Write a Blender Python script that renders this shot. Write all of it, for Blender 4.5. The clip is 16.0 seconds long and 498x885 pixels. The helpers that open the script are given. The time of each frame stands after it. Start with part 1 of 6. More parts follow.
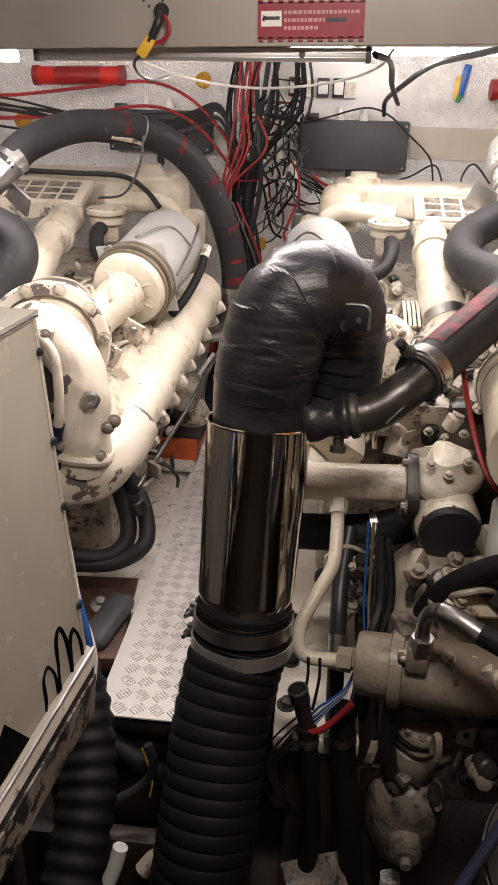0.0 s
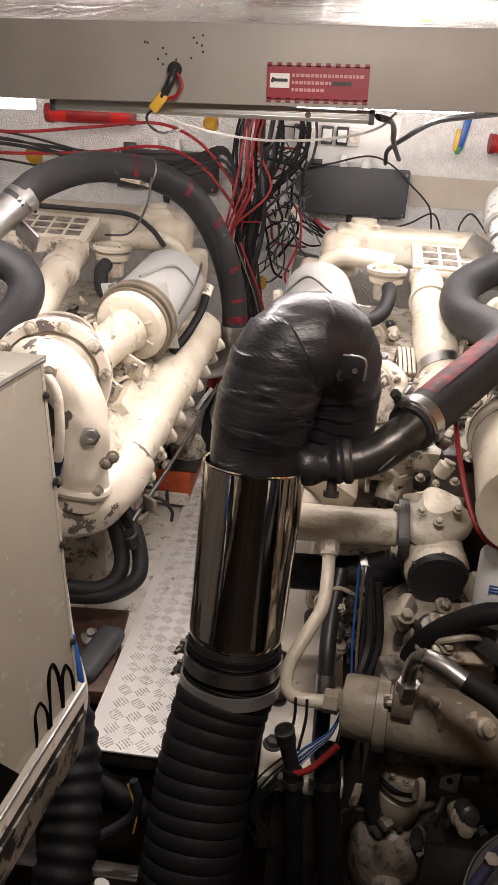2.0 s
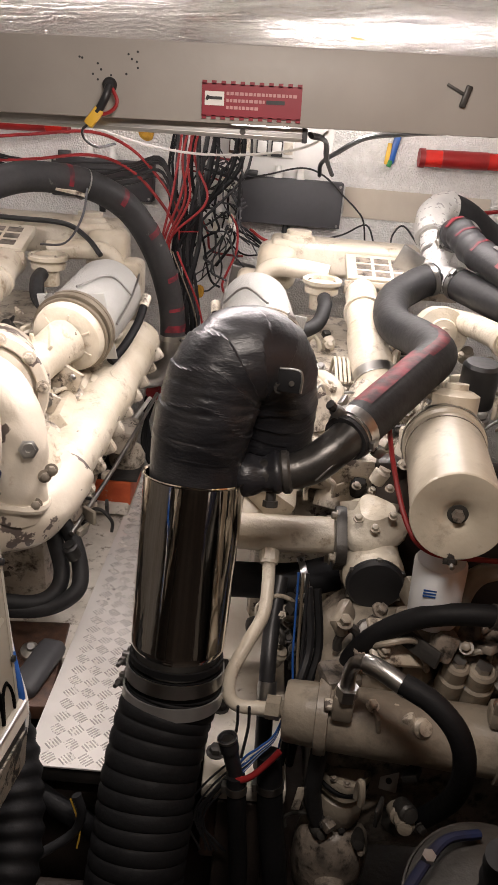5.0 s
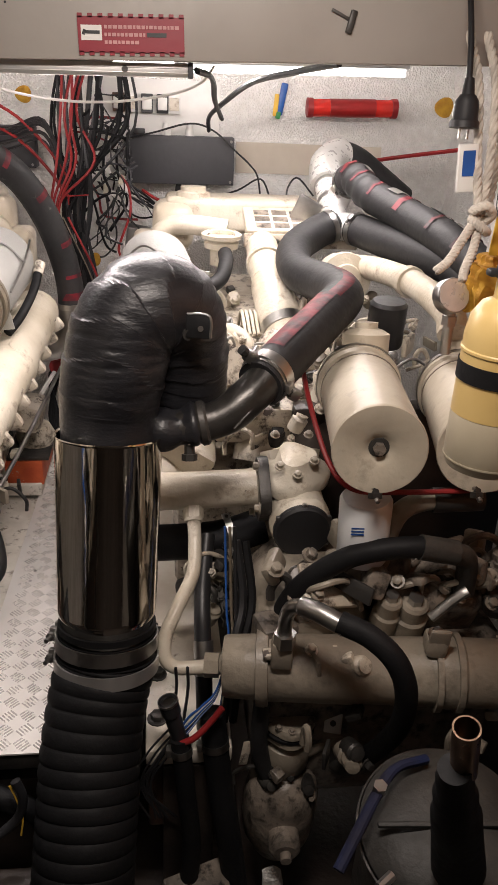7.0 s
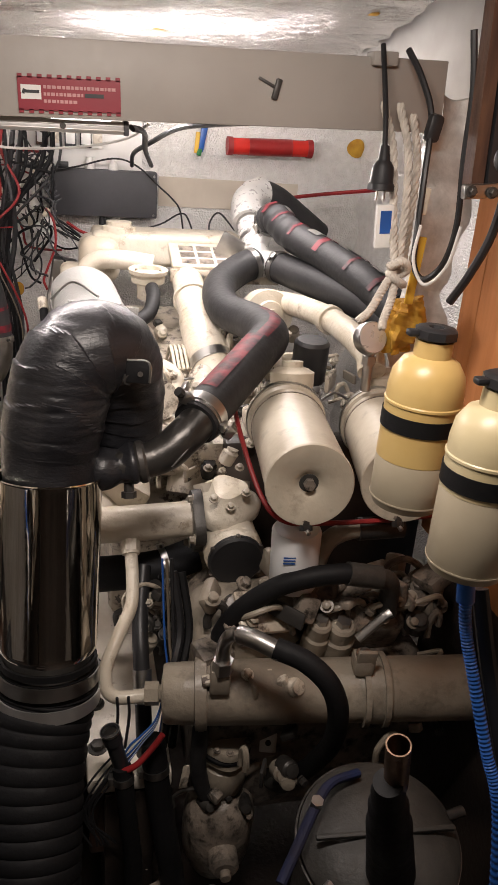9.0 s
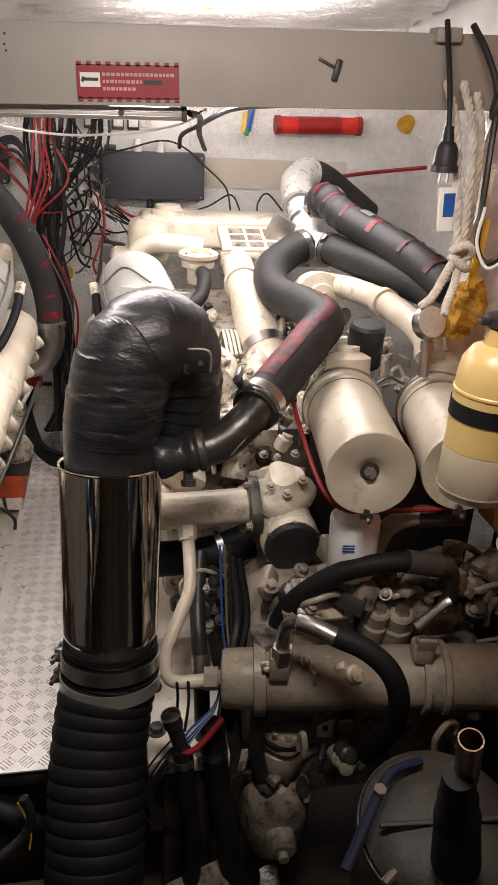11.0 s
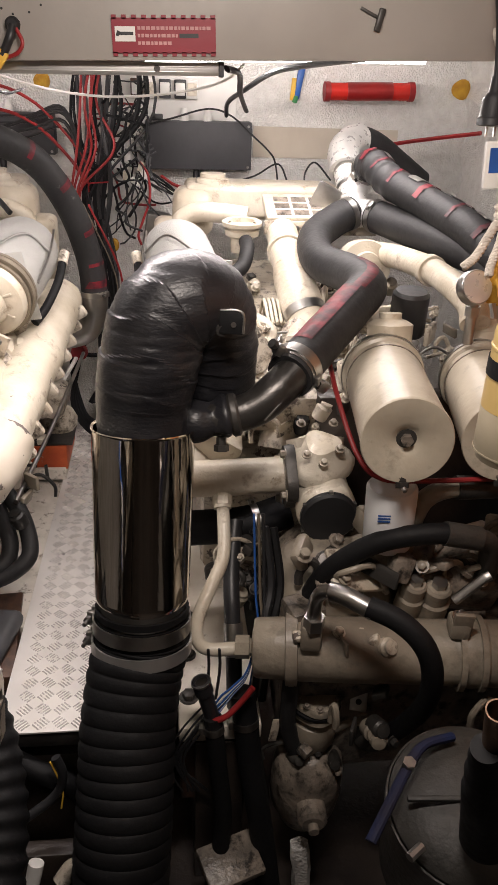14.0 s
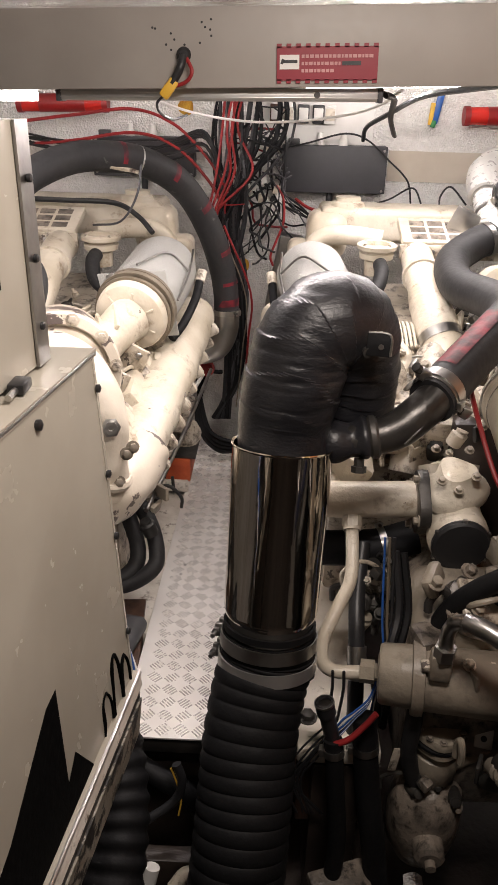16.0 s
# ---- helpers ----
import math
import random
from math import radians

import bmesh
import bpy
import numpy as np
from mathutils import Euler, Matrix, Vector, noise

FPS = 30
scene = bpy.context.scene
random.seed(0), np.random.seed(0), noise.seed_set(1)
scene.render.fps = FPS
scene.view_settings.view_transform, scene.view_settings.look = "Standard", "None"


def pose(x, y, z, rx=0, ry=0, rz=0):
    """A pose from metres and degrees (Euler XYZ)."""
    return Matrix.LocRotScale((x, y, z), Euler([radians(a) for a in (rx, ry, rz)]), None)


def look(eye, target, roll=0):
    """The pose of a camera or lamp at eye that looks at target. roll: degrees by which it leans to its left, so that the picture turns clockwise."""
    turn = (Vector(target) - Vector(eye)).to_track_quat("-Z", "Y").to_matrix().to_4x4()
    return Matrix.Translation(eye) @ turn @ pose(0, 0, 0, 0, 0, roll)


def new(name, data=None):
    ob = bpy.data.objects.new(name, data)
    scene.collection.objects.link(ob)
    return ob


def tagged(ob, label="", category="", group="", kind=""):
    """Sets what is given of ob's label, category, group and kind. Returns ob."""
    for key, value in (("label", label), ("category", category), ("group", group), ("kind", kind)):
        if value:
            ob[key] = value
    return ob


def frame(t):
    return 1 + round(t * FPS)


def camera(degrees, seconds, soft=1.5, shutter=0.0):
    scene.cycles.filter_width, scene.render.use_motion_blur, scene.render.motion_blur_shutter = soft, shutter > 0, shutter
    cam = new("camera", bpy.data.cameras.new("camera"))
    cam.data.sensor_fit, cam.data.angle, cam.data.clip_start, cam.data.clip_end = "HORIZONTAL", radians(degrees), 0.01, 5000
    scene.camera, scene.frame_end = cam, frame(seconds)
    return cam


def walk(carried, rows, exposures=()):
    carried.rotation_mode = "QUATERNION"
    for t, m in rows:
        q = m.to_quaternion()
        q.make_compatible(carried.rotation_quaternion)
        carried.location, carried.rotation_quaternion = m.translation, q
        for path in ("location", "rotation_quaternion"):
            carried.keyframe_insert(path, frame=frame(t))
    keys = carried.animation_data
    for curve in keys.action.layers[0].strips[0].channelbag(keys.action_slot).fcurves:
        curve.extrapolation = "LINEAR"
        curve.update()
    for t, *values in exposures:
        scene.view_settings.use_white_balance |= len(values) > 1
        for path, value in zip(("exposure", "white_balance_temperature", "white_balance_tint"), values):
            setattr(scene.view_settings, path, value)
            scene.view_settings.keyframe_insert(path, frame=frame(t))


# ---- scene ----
cam = camera(35.8, 16.0)
PATH = [
    (0, (0.169, 0.077, 1.383), (0.011, 1.874, 0.518), 1.8),
    (0.5, (0.191, 0.082, 1.404), (-0.035, 1.887, 0.572), 1.2),
    (1, (0.189, 0.094, 1.387), (-0.042, 1.892, 0.542), 1.6),
    (1.5, (0.199, 0.077, 1.413), (0.006, 1.891, 0.591), 2.4),
    (2, (0.164, 0.054, 1.431), (0.016, 1.882, 0.631), 3.9),
    (2.5, (0.131, 0.073, 1.395), (0.014, 1.89, 0.568), 4.8),
    (3, (0.159, 0.082, 1.393), (0.072, 1.886, 0.535), 5.3),
    (3.2, (0.155, 0.081, 1.398), (0.077, 1.891, 0.55), 5.4),
    (5.3, (0.17, 0.038, 1.458), (0.204, 1.881, 0.681), 5.0),
    (5.5, (0.176, 0.053, 1.425), (0.233, 1.89, 0.637), 5.0),
    (6, (0.168, 0.05, 1.411), (0.29, 1.877, 0.606), 4.9),
    (6.5, (0.191, 0.046, 1.408), (0.366, 1.871, 0.608), 3.6),
    (7, (0.163, 0.062, 1.377), (0.395, 1.873, 0.56), 2.7),
    (7.5, (0.118, 0.052, 1.415), (0.425, 1.85, 0.594), 3.1),
    (8, (0.134, 0.006, 1.505), (0.544, 1.809, 0.742), 3.9),
    (8.5, (0.108, -0.021, 1.513), (0.558, 1.789, 0.789), 4.2),
    (9, (0.101, 0.003, 1.464), (0.55, 1.793, 0.692), 4.5),
    (9.5, (0.043, 0.03, 1.462), (0.476, 1.802, 0.643), 5.2),
    (9.7, (0.021, 0.031, 1.475), (0.445, 1.809, 0.663), 5.3),
    (11.8, (0.068, 0.02, 1.483), (0.392, 1.807, 0.645), 2.3),
    (12, (0.055, 0.009, 1.484), (0.377, 1.806, 0.667), 2.6),
    (12.5, (0.067, 0.014, 1.446), (0.372, 1.808, 0.616), 3.0),
    (13, (0.093, 0.009, 1.456), (0.375, 1.795, 0.601), 2.7),
    (13.5, (0.119, 0.027, 1.426), (0.369, 1.81, 0.557), 2.1),
    (14, (0.102, 0.033, 1.431), (0.317, 1.819, 0.555), 2.2),
    (14.5, (0.059, 0.019, 1.431), (0.196, 1.832, 0.597), 2.2),
    (15, (0.05, 0.009, 1.464), (0.098, 1.838, 0.656), 1.7),
    (15.5, (0.018, 0.006, 1.468), (0.004, 1.832, 0.652), 1.5),
    (16, (0.01, 0.023, 1.431), (-0.032, 1.839, 0.596), 1.7),
]
walk(cam, [(t, look(eye, target, roll)) for t, eye, target, roll in PATH])

# ---- light ----
world = bpy.data.worlds.new("world")
scene.world = world
world.use_nodes = True
world.node_tree.nodes["Background"].inputs[0].default_value = (0.9, 0.95, 1.0, 1)
world.node_tree.nodes["Background"].inputs[1].default_value = 0.02


def area_lamp(name, m, sx, sy, watts, colour):
    data = bpy.data.lights.new(name, "AREA")
    data.shape, data.size, data.size_y, data.energy, data.color = "RECTANGLE", sx, sy, watts, colour
    ob = new(name, data)
    ob.matrix_world = m
    return ob


COOL = (1.0, 0.90, 0.875)
# tubes behind the deck beam, throwing their light forward over the engines
area_lamp("tube_lamp", pose(0.58, 2.77, 1.447, -12, 0, 0), 0.75, 0.03, 13.5, COOL)
area_lamp("tube_lamp", pose(-0.86, 2.05, 1.375, 45, 0, 0), 0.62, 0.03, 7, COOL)
area_lamp("tube_lamp", pose(-0.06, 2.02, 1.398, -10, 0, 0), 0.66, 0.03, 12.5, COOL)
# the same tubes throw light up on the deckhead foil and back on the bulkhead
area_lamp("tube_lamp", pose(0.58, 2.80, 1.495, 140, 0, 0), 0.75, 0.03, 9, COOL)
area_lamp("tube_lamp", pose(-0.6, 2.0, 1.46, 150, 0, 0), 0.9, 0.03, 11, COOL)
# unseen fill lamp added overhead ahead of the camera to brighten the foreground
area_lamp("fill_lamp", look((0.26, 0.88, 1.865), (0.30, 1.45, 0.0)), 0.5, 0.2, 24, (1.0, 0.88, 0.80))


# ---- materials ----
def shader(name, base, rough=0.5, metal=0.0, base2=None, scale=6.0, fine=60.0, bump=0.15, dirt=None, dirt_at=0.62, coat=0.0, stretch=None, spread=0.12, edge=0.05, spec=0.5, chip=None, chip_at=0.67, chip_scale=17):
    """Paint or metal with two scales of variation: broad tone, fine grain, and patches of dirt or bare metal."""
    m = bpy.data.materials.new(name)
    m.use_nodes = True
    nt = m.node_tree
    b = nt.nodes["Principled BSDF"]
    n, l = nt.nodes, nt.links
    co = n.new("ShaderNodeTexCoord")
    src = co.outputs["Object"]
    if stretch:
        mp = n.new("ShaderNodeMapping")
        mp.inputs["Scale"].default_value = stretch
        l.new(src, mp.inputs[0])
        src = mp.outputs[0]
    big = n.new("ShaderNodeTexNoise")
    big.inputs["Scale"].default_value, big.inputs["Detail"].default_value = scale, 5
    small = n.new("ShaderNodeTexNoise")
    small.inputs["Scale"].default_value, small.inputs["Detail"].default_value = fine, 4
    l.new(src, big.inputs[0]), l.new(src, small.inputs[0])
    ramp = n.new("ShaderNodeValToRGB")
    base2 = base2 or tuple(c * 0.72 for c in base)
    ramp.color_ramp.elements[0].position, ramp.color_ramp.elements[1].position = 0.36, 0.62
    ramp.color_ramp.elements[0].color, ramp.color_ramp.elements[1].color = (*base2, 1), (*base, 1)
    l.new(big.outputs[0], ramp.inputs[0])
    col = ramp.outputs[0]
    if dirt:
        mix = n.new("ShaderNodeMix")
        mix.data_type = "RGBA"
        spot = n.new("ShaderNodeTexNoise")
        spot.inputs["Scale"].default_value, spot.inputs["Detail"].default_value, spot.inputs["Roughness"].default_value = scale * 2.3, 8, 0.68
        l.new(src, spot.inputs[0])
        rim = n.new("ShaderNodeMapRange")
        rim.inputs[1].default_value, rim.inputs[2].default_value = dirt_at, dirt_at + edge
        l.new(spot.outputs[0], rim.inputs[0])
        l.new(rim.outputs[0], mix.inputs["Factor"])
        l.new(col, mix.inputs["A"])
        mix.inputs["B"].default_value = (*dirt, 1)
        col = mix.outputs["Result"]
    if chip:
        mix = n.new("ShaderNodeMix")
        mix.data_type = "RGBA"
        spot = n.new("ShaderNodeTexNoise")
        spot.inputs["Scale"].default_value, spot.inputs["Detail"].default_value, spot.inputs["Roughness"].default_value = chip_scale, 6, 0.62
        l.new(src, spot.inputs[0])
        rim = n.new("ShaderNodeMapRange")
        rim.inputs[1].default_value, rim.inputs[2].default_value = chip_at, chip_at + 0.012
        l.new(spot.outputs[0], rim.inputs[0]), l.new(rim.outputs[0], mix.inputs["Factor"])
        l.new(col, mix.inputs["A"])
        mix.inputs["B"].default_value = (*chip, 1)
        col = mix.outputs["Result"]
    l.new(col, b.inputs["Base Color"])
    rr = n.new("ShaderNodeMapRange")
    rr.inputs[3].default_value, rr.inputs[4].default_value = max(rough - spread, 0.03), min(rough + spread, 1)
    l.new(small.outputs[0], rr.inputs[0]), l.new(rr.outputs[0], b.inputs["Roughness"])
    b.inputs["Metallic"].default_value = metal
    b.inputs["Coat Weight"].default_value = coat
    b.inputs["Specular IOR Level"].default_value = spec
    bp = n.new("ShaderNodeBump")
    bp.inputs["Strength"].default_value, bp.inputs["Distance"].default_value = bump, 0.004
    l.new(small.outputs[0], bp.inputs["Height"]), l.new(bp.outputs[0], b.inputs["Normal"])
    return m


def foil(name):
    m = bpy.data.materials.new(name)
    m.use_nodes = True
    n, l = m.node_tree.nodes, m.node_tree.links
    b = n["Principled BSDF"]
    co = n.new("ShaderNodeTexCoord")
    v = n.new("ShaderNodeTexVoronoi")
    v.inputs["Scale"].default_value = 120
    w = n.new("ShaderNodeTexNoise")
    w.inputs["Scale"].default_value, w.inputs["Detail"].default_value = 30, 9
    l.new(co.outputs["Object"], v.inputs[0]), l.new(co.outputs["Object"], w.inputs[0])
    add = n.new("ShaderNodeMath")
    add.operation = "ADD"
    l.new(v.outputs[0], add.inputs[0]), l.new(w.outputs[0], add.inputs[1])
    bp = n.new("ShaderNodeBump")
    bp.inputs["Strength"].default_value, bp.inputs["Distance"].default_value = 0.8, 0.006
    l.new(add.outputs[0], bp.inputs["Height"]), l.new(bp.outputs[0], b.inputs["Normal"])
    ramp = n.new("ShaderNodeValToRGB")
    ramp.color_ramp.elements[0].color, ramp.color_ramp.elements[1].color = (0.66, 0.64, 0.61, 1), (0.92, 0.91, 0.89, 1)
    l.new(w.outputs[0], ramp.inputs[0]), l.new(ramp.outputs[0], b.inputs["Base Color"])
    b.inputs["Metallic"].default_value, b.inputs["Roughness"].default_value = 0.4, 0.45
    return m


CREAM = shader("cream_engine_paint", (0.64, 0.585, 0.49), 0.36, base2=(0.49, 0.43, 0.33), scale=6, bump=0.6, dirt=(0.18, 0.115, 0.06), dirt_at=0.56, edge=0.18, chip=(0.14, 0.11, 0.09), chip_at=0.70)
CREAMCHIP = shader("chipped_cream_paint", (0.66, 0.60, 0.51), 0.34, base2=(0.56, 0.49, 0.40), scale=5, bump=0.3, dirt=(0.30, 0.16, 0.08), dirt_at=0.62, edge=0.12, chip=(0.12, 0.095, 0.085), chip_at=0.575, chip_scale=8)
PAPER = shader("beige_paper_facing", (0.60, 0.54, 0.45), 0.7, base2=(0.52, 0.46, 0.38), scale=5, bump=0.1)
MESHGREY = shader("fine_filter_mesh", (0.52, 0.52, 0.50), 0.45, metal=0.3, base2=(0.44, 0.44, 0.42), scale=5, fine=420, bump=0.8)
TANMETAL = shader("brown_grey_band", (0.26, 0.22, 0.17), 0.4, metal=0.4, base2=(0.18, 0.15, 0.11), scale=9, bump=0.2)
CREAM2 = shader("worn_cream_paint", (0.60, 0.545, 0.46), 0.42, base2=(0.42, 0.36, 0.28), scale=10, bump=0.7, dirt=(0.06, 0.042, 0.03), dirt_at=0.49, edge=0.15, chip=(0.10, 0.08, 0.07), chip_at=0.63)
GREASY = shader("greasy_grey_casting", (0.33, 0.29, 0.23), 0.40, base2=(0.20, 0.17, 0.135), scale=5, bump=0.5, dirt=(0.045, 0.038, 0.032), dirt_at=0.53, edge=0.3)
DARKMETAL = shader("dark_oily_metal", (0.06, 0.055, 0.05), 0.45, metal=0.3, base2=(0.02, 0.02, 0.02), scale=8, bump=0.5)
STEEL = shader("polished_steel", (0.74, 0.70, 0.63), 0.065, metal=1.0, base2=(0.62, 0.57, 0.49), scale=6, fine=17, bump=0.34, stretch=(1, 1, 0.12), spread=0.05)
BRUSHED = shader("dull_steel", (0.48, 0.47, 0.45), 0.34, metal=1.0, base2=(0.3, 0.29, 0.28), scale=9, bump=0.15)
ALU = shader("aluminium", (0.62, 0.61, 0.60), 0.4, metal=0.85, base2=(0.5, 0.49, 0.47), scale=5, bump=0.08)
TREADBAR = shader("tread_bar_metal", (0.80, 0.77, 0.74), 0.26, metal=0.35, base2=(0.70, 0.67, 0.64), scale=5, bump=0.05)
TREAD = shader("aluminium_tread_plate", (0.86, 0.83, 0.80), 0.36, metal=0.2, base2=(0.74, 0.71, 0.68), scale=4, bump=0.06, dirt=(0.42, 0.39, 0.36), dirt_at=0.64)
SILICONE = shader("black_silicone", (0.016, 0.016, 0.019), 0.40, base2=(0.009, 0.009, 0.011), scale=9, fine=70, bump=0.35, dirt=(0.05, 0.05, 0.052), dirt_at=0.64, edge=0.1, spec=0.55, stretch=(1, 1, 2.5))
RUBBER = shader("black_rubber", (0.009, 0.009, 0.010), 0.62, scale=8, bump=0.3, spec=0.2)
GREYHOSE = shader("grey_black_hose", (0.023, 0.0225, 0.0235), 0.6, base2=(0.014, 0.014, 0.015), scale=7, bump=0.3, dirt=(0.12, 0.115, 0.11), dirt_at=0.66, edge=0.1, spec=0.35)
REDMARK = shader("red_hose_mark", (0.15, 0.008, 0.016), 0.55, base2=(0.03, 0.008, 0.011), scale=24, bump=0.2, spec=0.3)
BEAMGREY = shader("grey_beam_paint", (0.37, 0.345, 0.315), 0.5, base2=(0.31, 0.285, 0.26), scale=3, bump=0.08, dirt=(0.18, 0.16, 0.15), dirt_at=0.74)
CABGREY = shader("grey_cabinet_paint", (0.43, 0.40, 0.34), 0.24, base2=(0.37, 0.34, 0.285), scale=3, fine=14, bump=0.08, dirt=(0.12, 0.10, 0.08), dirt_at=0.72)
SIGNRED = shader("red_sign", (0.27, 0.012, 0.028), 0.45, base2=(0.22, 0.010, 0.022), bump=0.02)
WHITE = shader("white_plastic", (0.80, 0.79, 0.76), 0.4, base2=(0.72, 0.70, 0.67), bump=0.05)
BLACK = shader("black_plastic", (0.02, 0.02, 0.022), 0.42, bump=0.1)
BOXGREY = shader("dark_grey_box", (0.062, 0.062, 0.068), 0.6, base2=(0.052, 0.052, 0.057), bump=0.1)
REDCAB = shader("red_cable", (0.30, 0.016, 0.018), 0.5, base2=(0.20, 0.012, 0.013), bump=0.05)
BLUEC = shader("blue_plastic", (0.02, 0.10, 0.38), 0.4, bump=0.05)
YELLOW = shader("yellow_plastic", (0.75, 0.45, 0.05), 0.5, bump=0.1)
FOAM = shader("yellow_foam", (0.58, 0.33, 0.035), 0.85, base2=(0.40, 0.19, 0.02), scale=20, fine=80, bump=1.0)
WOOD = shader("orange_plywood", (0.50, 0.20, 0.07), 0.55, base2=(0.42, 0.16, 0.05), scale=4, fine=50, bump=0.1, stretch=(8, 8, 1))
DARKWOOD = shader("dark_wood", (0.10, 0.05, 0.03), 0.5, base2=(0.05, 0.025, 0.018), scale=6, bump=0.2, stretch=(6, 6, 1))
ORANGE = shader("orange_red_primer", (0.62, 0.12, 0.035), 0.55, base2=(0.45, 0.07, 0.02), scale=14, bump=0.4, dirt=(0.5, 0.45, 0.4), dirt_at=0.63)
DIRTY = shader("dirty_white_paint", (0.80, 0.75, 0.68), 0.6, base2=(0.62, 0.57, 0.50), scale=9, bump=0.5, dirt=(0.20, 0.16, 0.12), dirt_at=0.55, edge=0.12)
# near-black bilge colour, also standing for shade on the lower panel and gearbox gap
BILGESHADE = shader("bilge_paint_and_shade", (0.045, 0.034, 0.028), 0.4, base2=(0.016, 0.012, 0.011), scale=4, bump=0.4)
COPPER = shader("copper", (0.34, 0.23, 0.16), 0.32, metal=1.0, base2=(0.20, 0.13, 0.09), scale=12, bump=0.1)
ROPE = shader("rope_fibre", (0.62, 0.57, 0.50), 0.85, base2=(0.45, 0.41, 0.36), scale=30, fine=150, bump=0.6)
OILWHITE = shader("white_filter_paint", (0.74, 0.75, 0.76), 0.35, base2=(0.66, 0.67, 0.68), scale=4, bump=0.03)
HULL = shader("white_hull_lining", (0.58, 0.56, 0.53), 0.55, base2=(0.40, 0.38, 0.35), scale=14, bump=1.0)
def deck_foil(name):
    """Smooth stretched foil with broad folds and fine creases."""
    m = bpy.data.materials.new(name)
    m.use_nodes = True
    n, l = m.node_tree.nodes, m.node_tree.links
    b = n["Principled BSDF"]
    co = n.new("ShaderNodeTexCoord")
    mp = n.new("ShaderNodeMapping")
    mp.inputs["Scale"].default_value = (1, 3, 1)
    l.new(co.outputs["Object"], mp.inputs[0])
    w = n.new("ShaderNodeTexNoise")
    w.inputs["Scale"].default_value, w.inputs["Detail"].default_value, w.inputs["Distortion"].default_value = 5, 8, 1.5
    l.new(mp.outputs[0], w.inputs[0])
    bp = n.new("ShaderNodeBump")
    bp.inputs["Strength"].default_value, bp.inputs["Distance"].default_value = 1.0, 0.06
    fold = n.new("ShaderNodeTexNoise")
    fold.inputs["Scale"].default_value, fold.inputs["Detail"].default_value, fold.inputs["Distortion"].default_value = 26, 6, 2.5
    l.new(mp.outputs[0], fold.inputs[0])
    both = n.new("ShaderNodeMath")
    both.operation = "MULTIPLY_ADD"
    both.inputs[1].default_value = 0.16
    l.new(fold.outputs[0], both.inputs[0]), l.new(w.outputs[0], both.inputs[2])
    l.new(both.outputs[0], bp.inputs["Height"]), l.new(bp.outputs[0], b.inputs["Normal"])
    b.inputs["Base Color"].default_value = (0.80, 0.79, 0.77, 1)
    b.inputs["Metallic"].default_value, b.inputs["Roughness"].default_value = 0.95, 0.17
    return m


DECKFOIL = deck_foil("stretched_deck_foil")
FOIL = foil("silver_foil_insulation")
LINING = shader("crumpled_white_lining", (0.74, 0.72, 0.69), 0.36, metal=0.15, base2=(0.55, 0.53, 0.50), scale=22, fine=38, bump=1.0)
SILVERTAPE = shader("silver_tape", (0.72, 0.71, 0.69), 0.3, metal=0.45, base2=(0.58, 0.57, 0.55), scale=9, fine=50, bump=0.25)
GREASY2 = shader("oily_brown_casting", (0.26, 0.22, 0.18), 0.36, base2=(0.11, 0.095, 0.08), scale=13, bump=0.7, dirt=(0.022, 0.019, 0.016), dirt_at=0.49, edge=0.16)
STRAINER = shader("dark_strainer_casting", (0.045, 0.042, 0.037), 0.6, base2=(0.02, 0.019, 0.017), scale=7, bump=0.5, dirt=(0.025, 0.022, 0.02), dirt_at=0.5, edge=0.25)
NAVY = shader("navy_plastic", (0.012, 0.022, 0.075), 0.7, base2=(0.015, 0.015, 0.03), bump=0.1, spec=0.2)
IRON = shader("dull_iron", (0.085, 0.08, 0.075), 0.34, metal=0.7, base2=(0.04, 0.038, 0.036), scale=11, bump=0.3)
BOTTLE = shader("cloudy_bottle_plastic", (0.35, 0.305, 0.225), 0.40, base2=(0.28, 0.24, 0.17), scale=4, bump=0.06)
PALEAMBER = shader("pale_amber_plastic", (0.55, 0.48, 0.31), 0.38, base2=(0.49, 0.40, 0.22), scale=4, bump=0.06)
BEARERWHITE = shader("stained_white_bearer_paint", (0.80, 0.75, 0.67), 0.4, base2=(0.60, 0.53, 0.44), scale=5, bump=0.3, dirt=(0.16, 0.11, 0.07), dirt_at=0.61, edge=0.1)
CANISTER = shader("dusty_canister_paint", (0.47, 0.425, 0.34), 0.36, base2=(0.36, 0.315, 0.245), scale=6, bump=0.25, dirt=(0.13, 0.105, 0.08), dirt_at=0.585, edge=0.3)
AMBER = shader("amber_bottle_plastic", (0.56, 0.41, 0.17), 0.36, base2=(0.50, 0.34, 0.12), scale=4, bump=0.06)
GLOW = bpy.data.materials.new("lit_tube")
GLOW.use_nodes = True
GLOW.node_tree.nodes["Principled BSDF"].inputs["Emission Color"].default_value = (1, 0.97, 0.95, 1)
GLOW.node_tree.nodes["Principled BSDF"].inputs["Emission Strength"].default_value = 9
REDLAMP = bpy.data.materials.new("red_translucent_tube")
REDLAMP.use_nodes = True
rb = REDLAMP.node_tree.nodes["Principled BSDF"]
rb.inputs["Base Color"].default_value, rb.inputs["Roughness"].default_value = (0.75, 0.04, 0.03, 1), 0.18
rb.inputs["Transmission Weight"].default_value = 0.25

# ---- helpers for meshes ----
ORG = {}


def thing(name, at, label, category, group="", kind=""):
    ob = new(name)
    ob.empty_display_size = 0.05
    ob.location = at
    ORG[ob.name] = Vector(at)
    return tagged(ob, label, category, group, kind)


